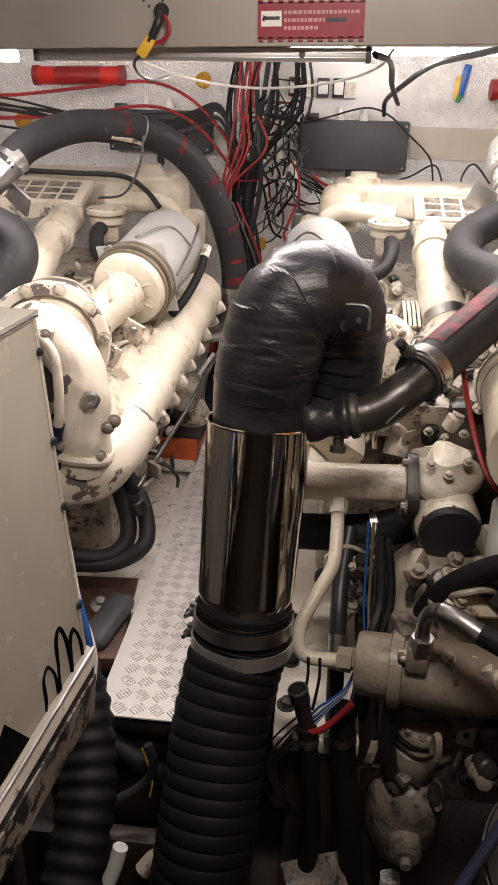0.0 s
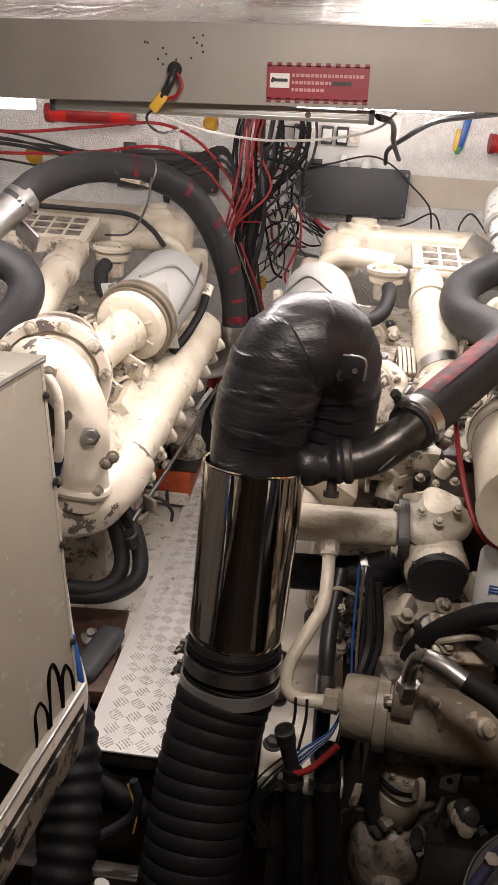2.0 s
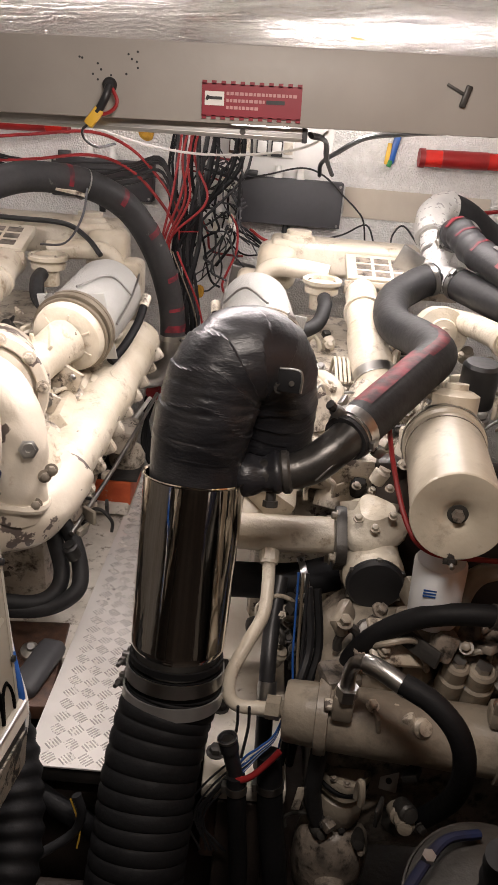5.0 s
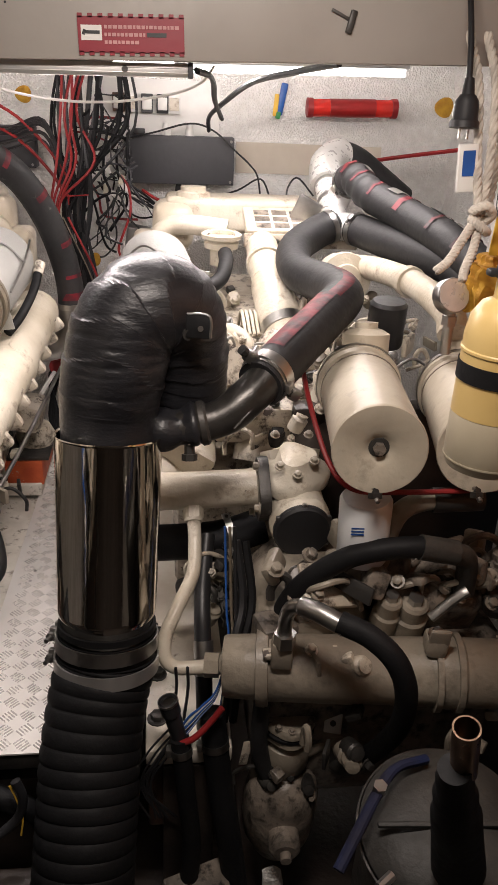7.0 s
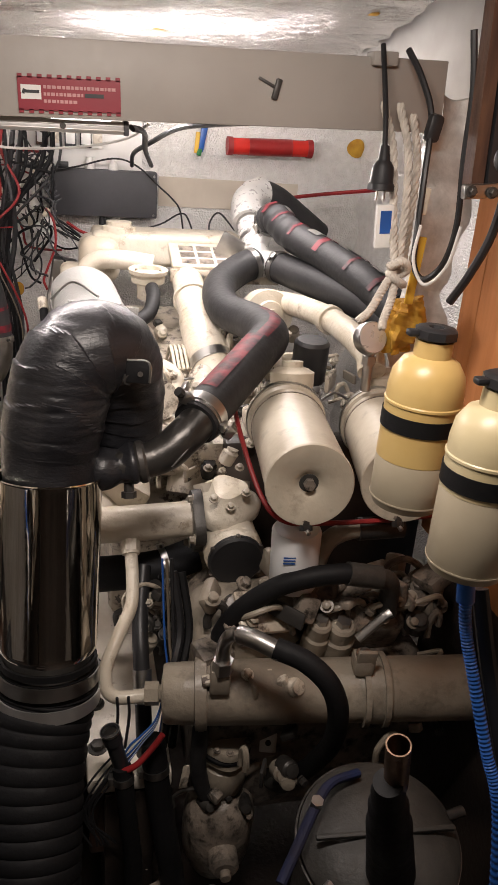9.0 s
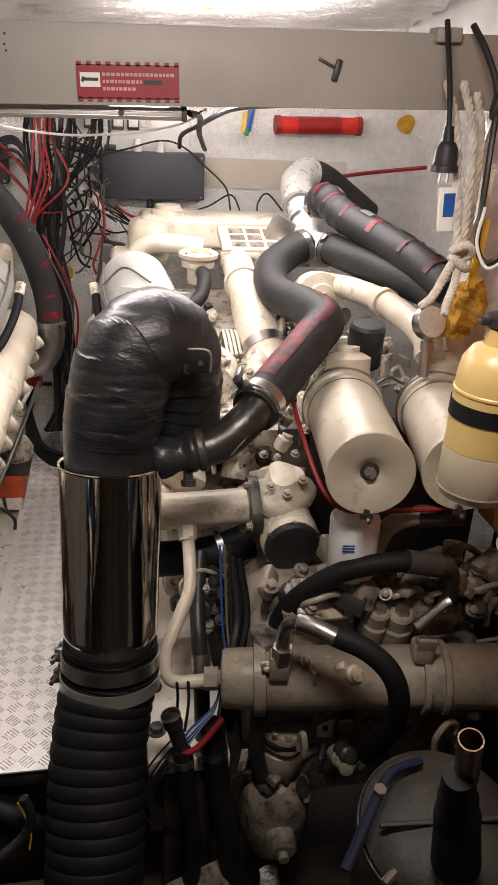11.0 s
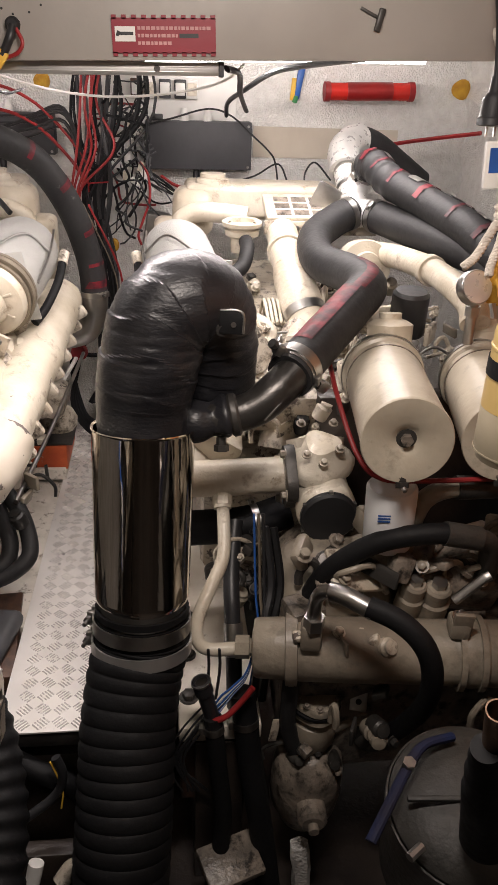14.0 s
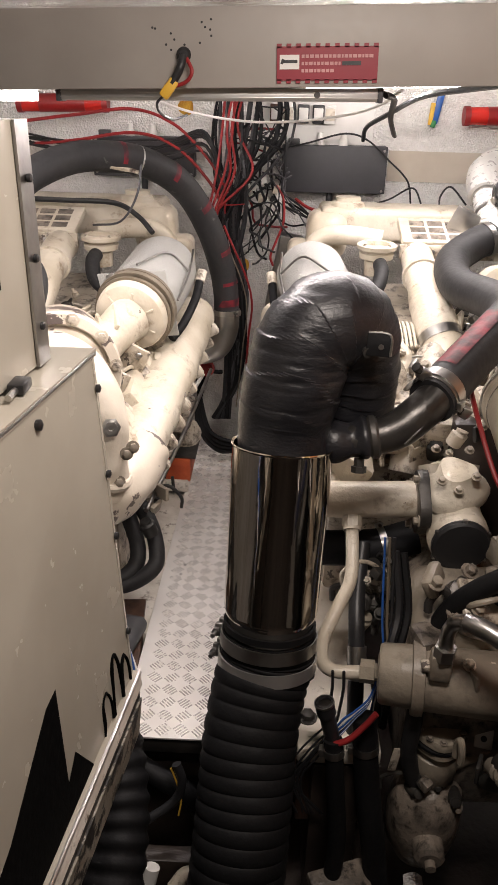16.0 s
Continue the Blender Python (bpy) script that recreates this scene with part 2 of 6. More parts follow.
def finish(name, bm, mat, smooth=True):
    bmesh.ops.recalc_face_normals(bm, faces=bm.faces)
    me = bpy.data.meshes.new(name)
    bm.to_mesh(me)
    bm.free()
    me.materials.append(mat)
    if smooth:
        for p in me.polygons:
            p.use_smooth = True
        me.set_sharp_from_angle(angle=radians(38))
    return me


def part(name, bm, mat, parent, label="", smooth=True):
    """A bmesh in world coordinates as one part of a thing or of a part."""
    root = parent
    while root.parent:
        root = root.parent
    o = ORG[root.name]
    bmesh.ops.translate(bm, verts=bm.verts, vec=-o)
    ob = new(name, finish(name, bm, mat, smooth))
    ob.parent = parent
    if label:
        ob["label"] = label
    return ob


def solo(name, bm, mat, label, category, group="", kind="", smooth=True):
    """A thing of one mesh, with its origin in its middle."""
    c = sum((v.co for v in bm.verts), Vector()) / len(bm.verts)
    bmesh.ops.translate(bm, verts=bm.verts, vec=-c)
    ob = new(name, finish(name, bm, mat, smooth))
    ob.location = c
    ORG[ob.name] = Vector(c)
    return tagged(ob, label, category, group, kind)


def spline(pts, per=8):
    p = [Vector(q) for q in pts]
    if len(p) < 3:
        return [p[0].lerp(p[-1], i / per) for i in range(per + 1)]
    p = [2 * p[0] - p[1]] + p + [2 * p[-1] - p[-2]]
    out = []
    for i in range(1, len(p) - 2):
        a, b, c, d = p[i - 1 : i + 3]
        for k in range(per):
            t = k / per
            out.append(0.5 * (2 * b + (c - a) * t + (2 * a - 5 * b + 4 * c - d) * t * t + (3 * b - a - 3 * c + d) * t**3))
    out.append(p[-2])
    return out


def tube(pts, r, seg=12, per=8, hollow=0.0, bm=None, wob=0.0, twist=None, flat=1.0):
    """A swept round tube. r: a number or a function of 0..1 along it. hollow: depth of the open mouth at both ends."""
    bm = bm or bmesh.new()
    way = spline(pts, per)
    n = len(way)
    tang = [(way[min(i + 1, n - 1)] - way[max(i - 1, 0)]).normalized() for i in range(n)]
    side = tang[0].orthogonal().normalized()
    rings = []
    for i in range(n):
        side = (side - tang[i] * side.dot(tang[i])).normalized()
        up = tang[i].cross(side)
        t = i / (n - 1)
        rad = r(t) if callable(r) else r
        ring = []
        for k in range(seg):
            a = 2 * math.pi * k / seg + (twist * t if twist else 0)
            rr = rad
            if wob:
                q = way[i] * 18 + Vector((math.cos(a), math.sin(a), 0)) * 2
                rr += wob * noise.noise(q)
            ring.append(bm.verts.new(way[i] + side * math.cos(a) * rr + up * math.sin(a) * rr * flat))
        rings.append(ring)
    for a, b in zip(rings, rings[1:]):
        for k in range(seg):
            bm.faces.new((a[k], a[(k + 1) % seg], b[(k + 1) % seg], b[k]))
    bm.faces.new(rings[0][::-1])
    bm.faces.new(rings[-1])
    return bm


def lathe(profile, at, axis=(0, 0, 1), seg=28, bm=None, lobes=None):
    """Turns (radius, height) pairs about an axis through at."""
    bm = bm or bmesh.new()
    ax = Vector(axis).normalized()
    q = ax.to_track_quat("Z", "Y").to_matrix()
    rings = []
    for r, h in profile:
        if r <= 1e-6:
            rings.append([bm.verts.new(Vector(at) + q @ Vector((0, 0, h)))])
            continue
        ring = []
        for k in range(seg):
            a = 2 * math.pi * k / seg
            rr = r * (1 + lobes[1] * math.cos(lobes[0] * a)) if lobes else r
            ring.append(bm.verts.new(Vector(at) + q @ Vector((rr * math.cos(a), rr * math.sin(a), h))))
        rings.append(ring)
    for a, b in zip(rings, rings[1:]):
        if len(a) == 1 and len(b) == 1:
            continue
        for k in range(seg):
            k2 = (k + 1) % seg
            if len(a) == 1:
                bm.faces.new((a[0], b[k], b[k2]))
            elif len(b) == 1:
                bm.faces.new((a[k], a[k2], b[0]))
            else:
                bm.faces.new((a[k], a[k2], b[k2], b[k]))
    if len(rings[0]) > 1:
        bm.faces.new(rings[0][::-1])
    if len(rings[-1]) > 1:
        bm.faces.new(rings[-1])
    return bm


def block(size, m, bevel=0.004, bm=None, seg=2, rough=0.0, cuts=0):
    """A bevelled box of that size at the pose m; rough: cast unevenness."""
    own = bmesh.new()
    bmesh.ops.create_cube(own, size=1)
    bmesh.ops.scale(own, vec=size, verts=own.verts)
    if cuts:
        bmesh.ops.subdivide_edges(own, edges=own.edges, cuts=cuts, use_grid_fill=True)
    elif bevel:
        bmesh.ops.bevel(own, geom=own.edges, offset=min(bevel, min(size) * 0.45), segments=seg, affect="EDGES", profile=0.5)
    bmesh.ops.transform(own, matrix=m, verts=own.verts)
    if rough:
        for v in own.verts:
            v.co += noise.noise_vector(v.co * 9) * rough
    if bm is None:
        return own
    me = bpy.data.meshes.new("tmp")
    own.to_mesh(me)
    own.free()
    bm.from_mesh(me)
    bpy.data.meshes.remove(me)
    return bm


def bolt(at, axis=(0, 0, 1), r=0.009, h=0.008, bm=None):
    bm = lathe([(r * 1.5, 0), (r * 1.5, h * 0.25)], at, axis, 12, bm)
    return lathe([(r, h * 0.25), (r, h), (r * 0.8, h * 1.1)], at, axis, 6, bm)


def bolts(name, places, axis, r, h, mat, parent):
    for at in places:
        part(name, bolt(at, axis, r, h), mat, parent)


def band(at, axis, r, width, thick=0.002, bm=None, seg=28):
    return lathe([(r, -width / 2), (r + thick, -width / 2), (r + thick, width / 2), (r, width / 2), (r, -width / 2)], at, axis, seg, bm)


def clamp(name, at, axis, r, parent, width=0.014, turn=0.0, label="steel hose clamp"):
    """A worm-drive hose clamp: band, screw housing and screw."""
    ax = Vector(axis).normalized()
    c = part(name, band(at, ax, r, width), BRUSHED, parent, label)
    q = ax.to_track_quat("Z", "Y").to_matrix() @ Euler((0, 0, turn)).to_matrix()
    m = Matrix.Translation(at) @ q.to_4x4()
    part("screw_housing", block((0.012, 0.024, width * 1.1), m @ pose(r + 0.006, 0, 0), 0.002), BRUSHED, c)
    part("screw", lathe([(0.005, 0), (0.005, 0.012)], m @ Vector((r + 0.006, 0.012, 0)), q @ Vector((0, 1, 0)), 8), DARKMETAL, c)
    return c

# ---- the engine room's shell ----
def slab(name, size, m, mat, label, cat="wall", bevel=0.0, cuts=0, rough=0.0):
    return solo(name, block(size, m, bevel, cuts=cuts, rough=rough), mat, label, cat, kind="structure", smooth=rough > 0)


slab("wall_north", (3.4, 0.06, 2.9), pose(0.0, 3.74, 0.5), FOIL, "bulkhead lined with crinkled silver foil insulation")
slab("wall_west", (0.06, 5.6, 2.9), pose(-1.6, 0.9, 0.5), HULL, "pale painted hull side lining")
slab("wall_east", (0.06, 1.95, 2.9), pose(1.52, 2.75, 0.5), FOIL, "crumpled silver hull lining beside the engine", cuts=36, rough=0.045)
# out of view; grey so that the polished riser mirrors something lighter
slab("wall_south", (3.4, 0.06, 2.9), pose(0.0, -1.6, 0.5), BEAMGREY, "unseen grey bulkhead behind the camera, mirrored in the steel riser")
slab("floor", (3.4, 5.6, 0.05), pose(0.0, 0.9, -0.75), BILGESHADE, "dark oily bilge floor below the engines", "floor")
bm = block((2.75, 1.78, 0.03), pose(-0.33, 2.85, 1.709, -2.3, -4, 0), 0.0, cuts=30, rough=0.02)
for v in bm.verts:
    v.co.x += max(0.0, (v.co.x + 1.7) / 2.75) * 0.36 * max(0.0, v.co.y - 1.93) / 1.77
solo("ceiling", bm, DECKFOIL, "silver foil deckhead insulation", "ceiling", kind="structure")
slab("ceiling_4", (3.2, 0.02, 0.17), pose(-0.3, 1.942, 1.815, 0, -3.2, 0), BEAMGREY, "grey painted edge board of the deckhead", "ceiling")
slab("ceiling_3", (3.4, 2.0, 0.04), pose(0.0, 2.8, 1.94), HULL, "pale deckhead above the foil", "ceiling")
slab("ceiling_2", (3.4, 3.55, 0.04), pose(0.0, 0.175, 1.90), BEAMGREY, "grey painted deckhead", "ceiling")
slab("wall_panel", (0.03, 1.1, 1.55), pose(1.16, 1.27, 1.125), WOOD, "orange-brown plywood side panel")
# lower part of the plywood side: its shadow is put into the colour
slab("wall_panel_shade", (0.03, 1.1, 1.05), pose(1.17, 1.27, -0.18), BILGESHADE, "lower side panel coloured near-black for the shade on it")
# unseen panel, added in grey to keep the riser's reflection neutral
slab("wall_panel_2", (0.03, 2.3, 2.6), pose(1.16, -0.43, 0.6), BEAMGREY, "unseen grey side panel added for neutral reflections in the riser")
bm = block((0.05, 0.09, 1.5), pose(1.17, 1.87, 1.10), 0.003)
solo("trim", bm, WOOD, "orange-brown timber edge of the plywood panel", "trim", kind="structure")

slab("wall_panel_4", (0.02, 1.7, 0.36), pose(1.40, 2.84, 1.735), WHITE, "smooth white hull panel above the lining")

slab("wall_lining", (0.13, 0.05, 0.80), pose(1.075, 2.0, 1.17, 0, 3, 0), LINING, "crumpled white insulation strip beside the post", cuts=30, rough=0.035)

# deck beam across the room, a little higher on one side
BEAM = pose(0.1, 1.9, 1.515, 0, -1.9, 0)
deck_beam = thing("deck_beam", (0.1, 1.9, 1.515), "grey painted deck beam across the ceiling", "beam", kind="structure")
part("web", block((2.04, 0.05, 0.158), BEAM @ pose(-0.135, 0, 0), 0.003), BEAMGREY, deck_beam)
bm = bmesh.new()
for k in range(13):
    x, z = random.uniform(-0.42, -0.22), random.uniform(-0.01, 0.055)
    lathe([(0.0025, 0), (0.0025, 0.0006)], BEAM @ Vector((x, -0.0252, z)), (0, -1, 0), 8, bm)
part("screw_hole", bm, BLACK, deck_beam)
bm = block((0.014, 0.012, 0.045), BEAM @ pose(0.47, -0.03, 0.0, 0, 15, 0), 0.003)
block((0.05, 0.004, 0.006), BEAM @ pose(0.45, -0.029, 0.012, 0, 25, 0), 0.001, bm)
part("cable_clip", bm, DARKMETAL, deck_beam, "dark steel cable clip")
bm = block((0.06, 0.055, 0.03), BEAM @ pose(0.72, -0.02, 0.075), 0.004)
part("bracket", bm, BEAMGREY, deck_beam)

# warning sign: red plate with notched border, white box and rows of worn writing
sign = thing("warning_sign", (0.11, 1.872, 1.48), "red notched warning sign with worn white writing on the beam", "sign")
SG = pose(0.111, 1.8715, 1.4835, 0, -1.9, 0)
bm = block((0.217, 0.002, 0.066), SG, 0.0)
for k in range(11):
    for z in (-0.0345, 0.0345):
        block((0.010, 0.002, 0.008), SG @ pose(-0.103 + k * 0.0206, 0, z), 0.0, bm)
part("plate", bm, SIGNRED, sign, smooth=False)
part("badge", block((0.042, 0.001, 0.028), SG @ pose(-0.081, -0.0016, 0.003), 0), WHITE, sign, "white badge with a black mark", smooth=False)
bm = block((0.030, 0.001, 0.006), SG @ pose(-0.079, -0.0026, 0.004), 0)
block((0.006, 0.001, 0.010), SG @ pose(-0.096, -0.0026, 0.004, 0, 20, 0), 0, bm)
part("badge_mark", bm, BLACK, sign, smooth=False)
SIGNTEXT = shader("faded_pink_print", (0.62, 0.32, 0.32), 0.6, bump=0.02)
for z, x0, x1 in ((0.014, -0.055, 0.098), (0.000, -0.055, 0.03), (-0.014, -0.055, 0.01)):
    x = x0
    while x < x1:
        w = random.uniform(0.004, 0.009)
        part("writing_bar", block((w, 0.0008, 0.0065), SG @ pose(x + w / 2, -0.0016, z), 0), SIGNTEXT, sign, smooth=False)
        x += w + 0.0022
part("writing_bar", block((0.04, 0.0008, 0.008), SG @ pose(0.052, -0.0016, 0.0), 0), BLACK, sign, "black overprinted bar", smooth=False)

# lamp battens: an aluminium profile under the beam and lit tubes behind it
batten = thing("lamp_batten", (-0.12, 1.93, 1.41), "aluminium lamp batten fixed under the deck beam", "lamp")
BT = pose(-0.125, 1.93, 1.416, 0, -1.2, 0)
profile = part("profile", block((0.71, 0.05, 0.028), BT, 0.004), ALU, batten, "ribbed aluminium profile")
for z in (-0.006, 0.004):
    part("profile_rib", block((0.712, 0.054, 0.002), BT @ pose(0, 0, z), 0.0005), ALU, profile)
for x in (-0.36, 0.36):
    part("end_cap", block((0.012, 0.056, 0.032), BT @ pose(x, 0, 0), 0.003), BOXGREY, batten)
for x, w in ((-0.20, 0.32), (0.26, 0.13)):
    part("lit_strip", block((w, 0.012, 0.006), BT @ pose(x, -0.016, 0.0165), 0.002), GLOW, batten, "glowing lamp strip")
part("screw", lathe([(0.007, 0), (0.006, 0.003)], BT @ Vector((0.22, -0.027, 0)), (0, -1, 0), 12), DARKMETAL, batten)
for x, y, w, z in ((0.607, 2.80, 0.73, 1.461), (-0.86, 1.965, 0.62, 1.394)):
    lamp = thing("tube_light", (x, y, z), "glowing white tube light behind the deck beam", "lamp", "tube lights")
    m = pose(x, y, z, 0, -1.4, 0)
    part("diffuser", tube([m @ Vector((-w / 2, 0, 0)), m @ Vector((w / 2, 0, 0))], 0.012, 12, 2), GLOW, lamp)
    part("back", block((w + 0.03, 0.03, 0.012), m @ pose(0, 0.006, 0.018), 0.003), ALU, lamp)
    for hx in (-w * 0.4, w * 0.4):
        part("hanger", block((0.02, y - 1.915, 0.006), m @ pose(hx, (1.915 - y) / 2, 0.026), 0.001), BOXGREY, lamp)

# walkway plate with raised bars
PZ = -0.14
plate = thing("walkway_plate", (-0.15, 2.2, PZ), "aluminium tread plate walkway between the engines", "walkway", kind="structure")
bm = block((0.41, 1.86, 0.006), pose(-0.112, 2.475, PZ - 0.003), 0.001)
for v in bm.verts:
    if v.co.x < -0.2:
        v.co.x -= 0.030 * (3.4 - v.co.y) / 1.86
part("sheet", bm, TREAD, plate, smooth=False)
bm = bmesh.new()
verts, faces = [], []
P = 0.05
for i in range(9):
    for j in range(37):
        cx, cy = -0.335 + i * P, 1.575 + j * P
        if cx < -0.295 - 0.030 * (3.4 - cy) / 1.86:
            continue
        ang = radians(45 if (i + j) % 2 else -45)
        for k in range(5):
            o = (k - 2) * 0.0085
            ln = 0.017 - abs(k - 2) * 0.0016
            ca, sa = math.cos(ang), math.sin(ang)
            base = len(verts)
            for u, v, h in ((-ln, -0.0024, 0), (ln, -0.0024, 0), (ln, 0.0024, 0), (-ln, 0.0024, 0), (-ln * 0.7, 0, 0.0034), (ln * 0.7, 0, 0.0034)):
                verts.append((cx + ca * u - sa * (v + o), cy + sa * u + ca * (v + o), h))
            for f in ((0, 1, 5, 4), (2, 3, 4, 5), (1, 2, 5), (3, 0, 4)):
                faces.append([base + q for q in f])
me = bpy.data.meshes.new("tread_bars")
me.from_pydata([(x + 0.15, y - 2.2, z) for x, y, z in verts], [], faces)
me.materials.append(TREADBAR)
bars = new("tread_bars", me)
bars.parent = plate
bars["kind"] = "stuff"
for x, y in ((-0.13, 1.60), (-0.27, 2.30), (-0.262, 2.36), (-0.28, 3.0)):
    part("screw", lathe([(0.006, 0), (0.005, 0.002), (0.0, 0.003)], (x, y, PZ + 0.0005), (0, 0, 1), 10), BRUSHED, plate)
part("edge_angle", block((0.41, 0.02, 0.05), pose(-0.112, 1.56, PZ - 0.032), 0.002), DARKMETAL, plate)

# engine bearers and frames of the hull
for x, w, y0, y1, z in ((-0.50, 0.34, 2.0, 3.4, -0.165), (0.235, 0.22, 1.52, 3.4, -0.13)):
    bearer = thing("engine_bearer", (x, (y0 + y1) / 2, z), "dirty white painted engine bearer", "bearer", kind="structure")
    part("cap", block((w, y1 - y0, 0.05), pose(x, (y0 + y1) / 2, z - 0.025), 0.008), DIRTY if x < 0 else BEARERWHITE, bearer)
    if x > 0:
        for by in (1.63, 1.80, 1.98):
            part("bearer_bolt", bolt((0.155, by, z), (0, 0, 1), 0.018, 0.02), DARKMETAL, bearer, "rusty bearer bolt")
    part("web", block((w * 0.6, y1 - y0, 0.65), pose(x, (y0 + y1) / 2, z - 0.38), 0.004), BILGESHADE, bearer)
frame_timber = thing("floor_timber", (-0.46, 1.95, -0.2), "rust-brown floor timber beside the walkway", "timber", kind="structure")
part("beam", block((0.24, 0.40, 0.05), pose(-0.475, 1.96, -0.178, 0, 0, 5), 0.006), DARKWOOD, frame_timber)
solo("pump_boot", block((0.085, 0.22, 0.06), pose(-0.405, 1.90, -0.125, 8, 0, -14), 0.026, seg=3, rough=0.006), BOXGREY, "dark grey rounded casting lying on the timber", "casting")
bm = lathe([(0.03, 0), (0.034, 0.02), (0.03, 0.05), (0.012, 0.06), (0.012, 0.075)], (-0.46, 2.0, -0.175), (0.2, -0.4, 1), 16)
solo("drain_fitting", bm, BRUSHED, "small grey metal drain fitting on the timber", "fitting")

# ---- exhaust: polished riser, silicone elbow, ribbed hose ----
riser = thing("exhaust_riser", (0.037, 1.57, 0.1), "polished steel exhaust riser with silicone elbow and ribbed hose", "exhaust pipe")
A, B = Vector((0.052, 1.665, 0.675)), Vector((0.037, 1.568, 0.168))
ax = (A - B).normalized()
L = (A - B).length
pipe = part("pipe", lathe([(0.106, 0.0), (0.108, L * 0.16), (0.1135, L * 0.175), (0.1155, L * 0.2), (0.1195, L * 0.99), (0.1225, L), (0.1215, L + 0.003), (0.116, L), (0.112, L - 0.06)], B, ax, 48), STEEL, riser, "mirror-polished steel pipe")
elbow_pts = [A - ax * 0.03, A + ax * 0.06, (0.066, 1.672, 0.82), (0.092, 1.69, 0.915), (0.145, 1.72, 0.958), (0.195, 1.765, 0.925), (0.213, 1.80, 0.84), (0.215, 1.82, 0.76), (0.213, 1.83, 0.69)]
SEG = 56
bm = tube(elbow_pts, lambda t: 0.1055 + 0.006 * min(1.0, max(0.0, (t - 0.03) * 6)), SEG, 60, wob=0.0015)
bm.verts.ensure_lookup_table()
rings = len(bm.verts) // SEG
for i in range(rings):
    row = [bm.verts[i * SEG + k] for k in range(SEG)]
    mid = sum((v.co for v in row), Vector()) / SEG
    t = i / (rings - 1)
    for k, v in enumerate(row):
        d = v.co - mid
        slant = 0.16 * math.sin(2 * math.pi * k / SEG + 1.0) + 0.35 * noise.noise(v.co * 7)
        lap = (t * 15 + slant * 2) % 1.0
        crease = max(0.0, noise.noise(Vector((v.co.x * 14, v.co.y * 14, v.co.z * 55)) + Vector((0, 0, 9)))) * 0.005
        ramp_in = min(1.0, max(0.0, (t - 0.14) * 9)) * (1.0 if t < 0.8 else 0.4)
        v.co = mid + d * (1 + ramp_in * (0.0040 * lap ** 2 - crease) / d.length)
elbow = part("elbow", bm, SILICONE, riser, "black wrapped silicone elbow")
bm = bmesh.new()
TB = pose(0.245, 1.622, 0.938, 82, 0, -14)
block((0.052, 0.05, 0.004), TB, 0.0018, bm)
part("tab", bm, RUBBER, elbow, "dark bent steel tab with a hole")
part("tab_edge", tube([TB @ Vector((-0.024, 0.025, 0.001)), TB @ Vector((0.015, 0.026, 0.001)), TB @ Vector((0.027, 0.014, 0.001)), TB @ Vector((0.027, -0.022, 0.001))], 0.003, 8, 6), BRUSHED, elbow)
part("tab_bolt", lathe([(0.006, 0), (0.006, 0.003), (0.0035, 0.003), (0.0035, 0.001)], TB @ Vector((0.006, -0.004, 0.002)), TB.to_3x3() @ Vector((0, 0, 1)), 16), BRUSHED, elbow)
part("tab_stem", tube([TB @ Vector((-0.02, -0.02, 0)), TB @ Vector((-0.035, -0.01, -0.05))], 0.012, 8, 3), DARKMETAL, elbow)
hose_pts = [B + ax * 0.04, B - ax * 0.03, (0.017, 1.52, 0.06), (0.000, 1.45, -0.045), (-0.006, 1.385, -0.14), (-0.012, 1.325, -0.235), (-0.02, 1.275, -0.34), (-0.03, 1.235, -0.5), (-0.04, 1.21, -0.72)]


def ribs(t):
    return 0.1125 + 0.0062 * abs(math.sin(t * math.pi * 25)) ** 0.45 if t > 0.1 else 0.114


part("ribbed_hose", tube(hose_pts, ribs, 40, 56), RUBBER, riser, "black ribbed rubber exhaust hose")
part("rubber_lip", band(B + ax * 0.058, ax, 0.108, 0.016, 0.007, seg=40), RUBBER, riser, "black rubber lip")
for k, (d, r) in enumerate(((0.022, 0.1175), (-0.035, 0.1205))):
    at = B + ax * d
    c = part("clamp", band(at, ax, r, 0.034, 0.004, seg=40), ALU if k else BRUSHED, riser, "heavy steel band clamp")
    m = Matrix.Translation(at) @ ax.to_track_quat("Z", "Y").to_matrix().to_4x4()
    for a in ((232, 352) if k == 0 else (205, 352)):
        mm = m @ pose(0, 0, 0, 0, 0, a) @ pose(r + 0.008, 0, 0)
        bm = block((0.02, 0.016, 0.036), mm @ pose(0, -0.012, 0), 0.004)
        block((0.02, 0.016, 0.036), mm @ pose(0, 0.018, 0), 0.004, bm)
        part("lug", bm, BRUSHED, c)
        part("clamp_bolt", tube([mm @ Vector((0.002, -0.035, 0)), mm @ Vector((0.002, 0.06, 0))], 0.0055, 10, 2), BRUSHED, c)
        part("nut", lathe([(0.011, 0), (0.011, 0.011)], mm @ Vector((0.002, 0.028, 0)), mm.to_3x3() @ Vector((0, 1, 0)), 6), BRUSHED, c)

# ---- cooling water hoses ----
def hose(name, pts, r, mat, label, cat="hose", group="", seg=16, clamps=(), per=8, wob=0.0):
    h = thing(name, pts[0], label, cat, group)
    part("hose_body", tube(pts, r, seg, per, wob=wob), mat, h)
    way = spline(pts, per)
    for t in clamps:
        i = min(max(int(t * (len(way) - 1)), 1), len(way) - 2)
        rr = r(t) if callable(r) else r
        clamp("clamp", way[i], way[i + 1] - way[i - 1], rr + 0.001, h, 0.02, random.uniform(0, 6))
    return h


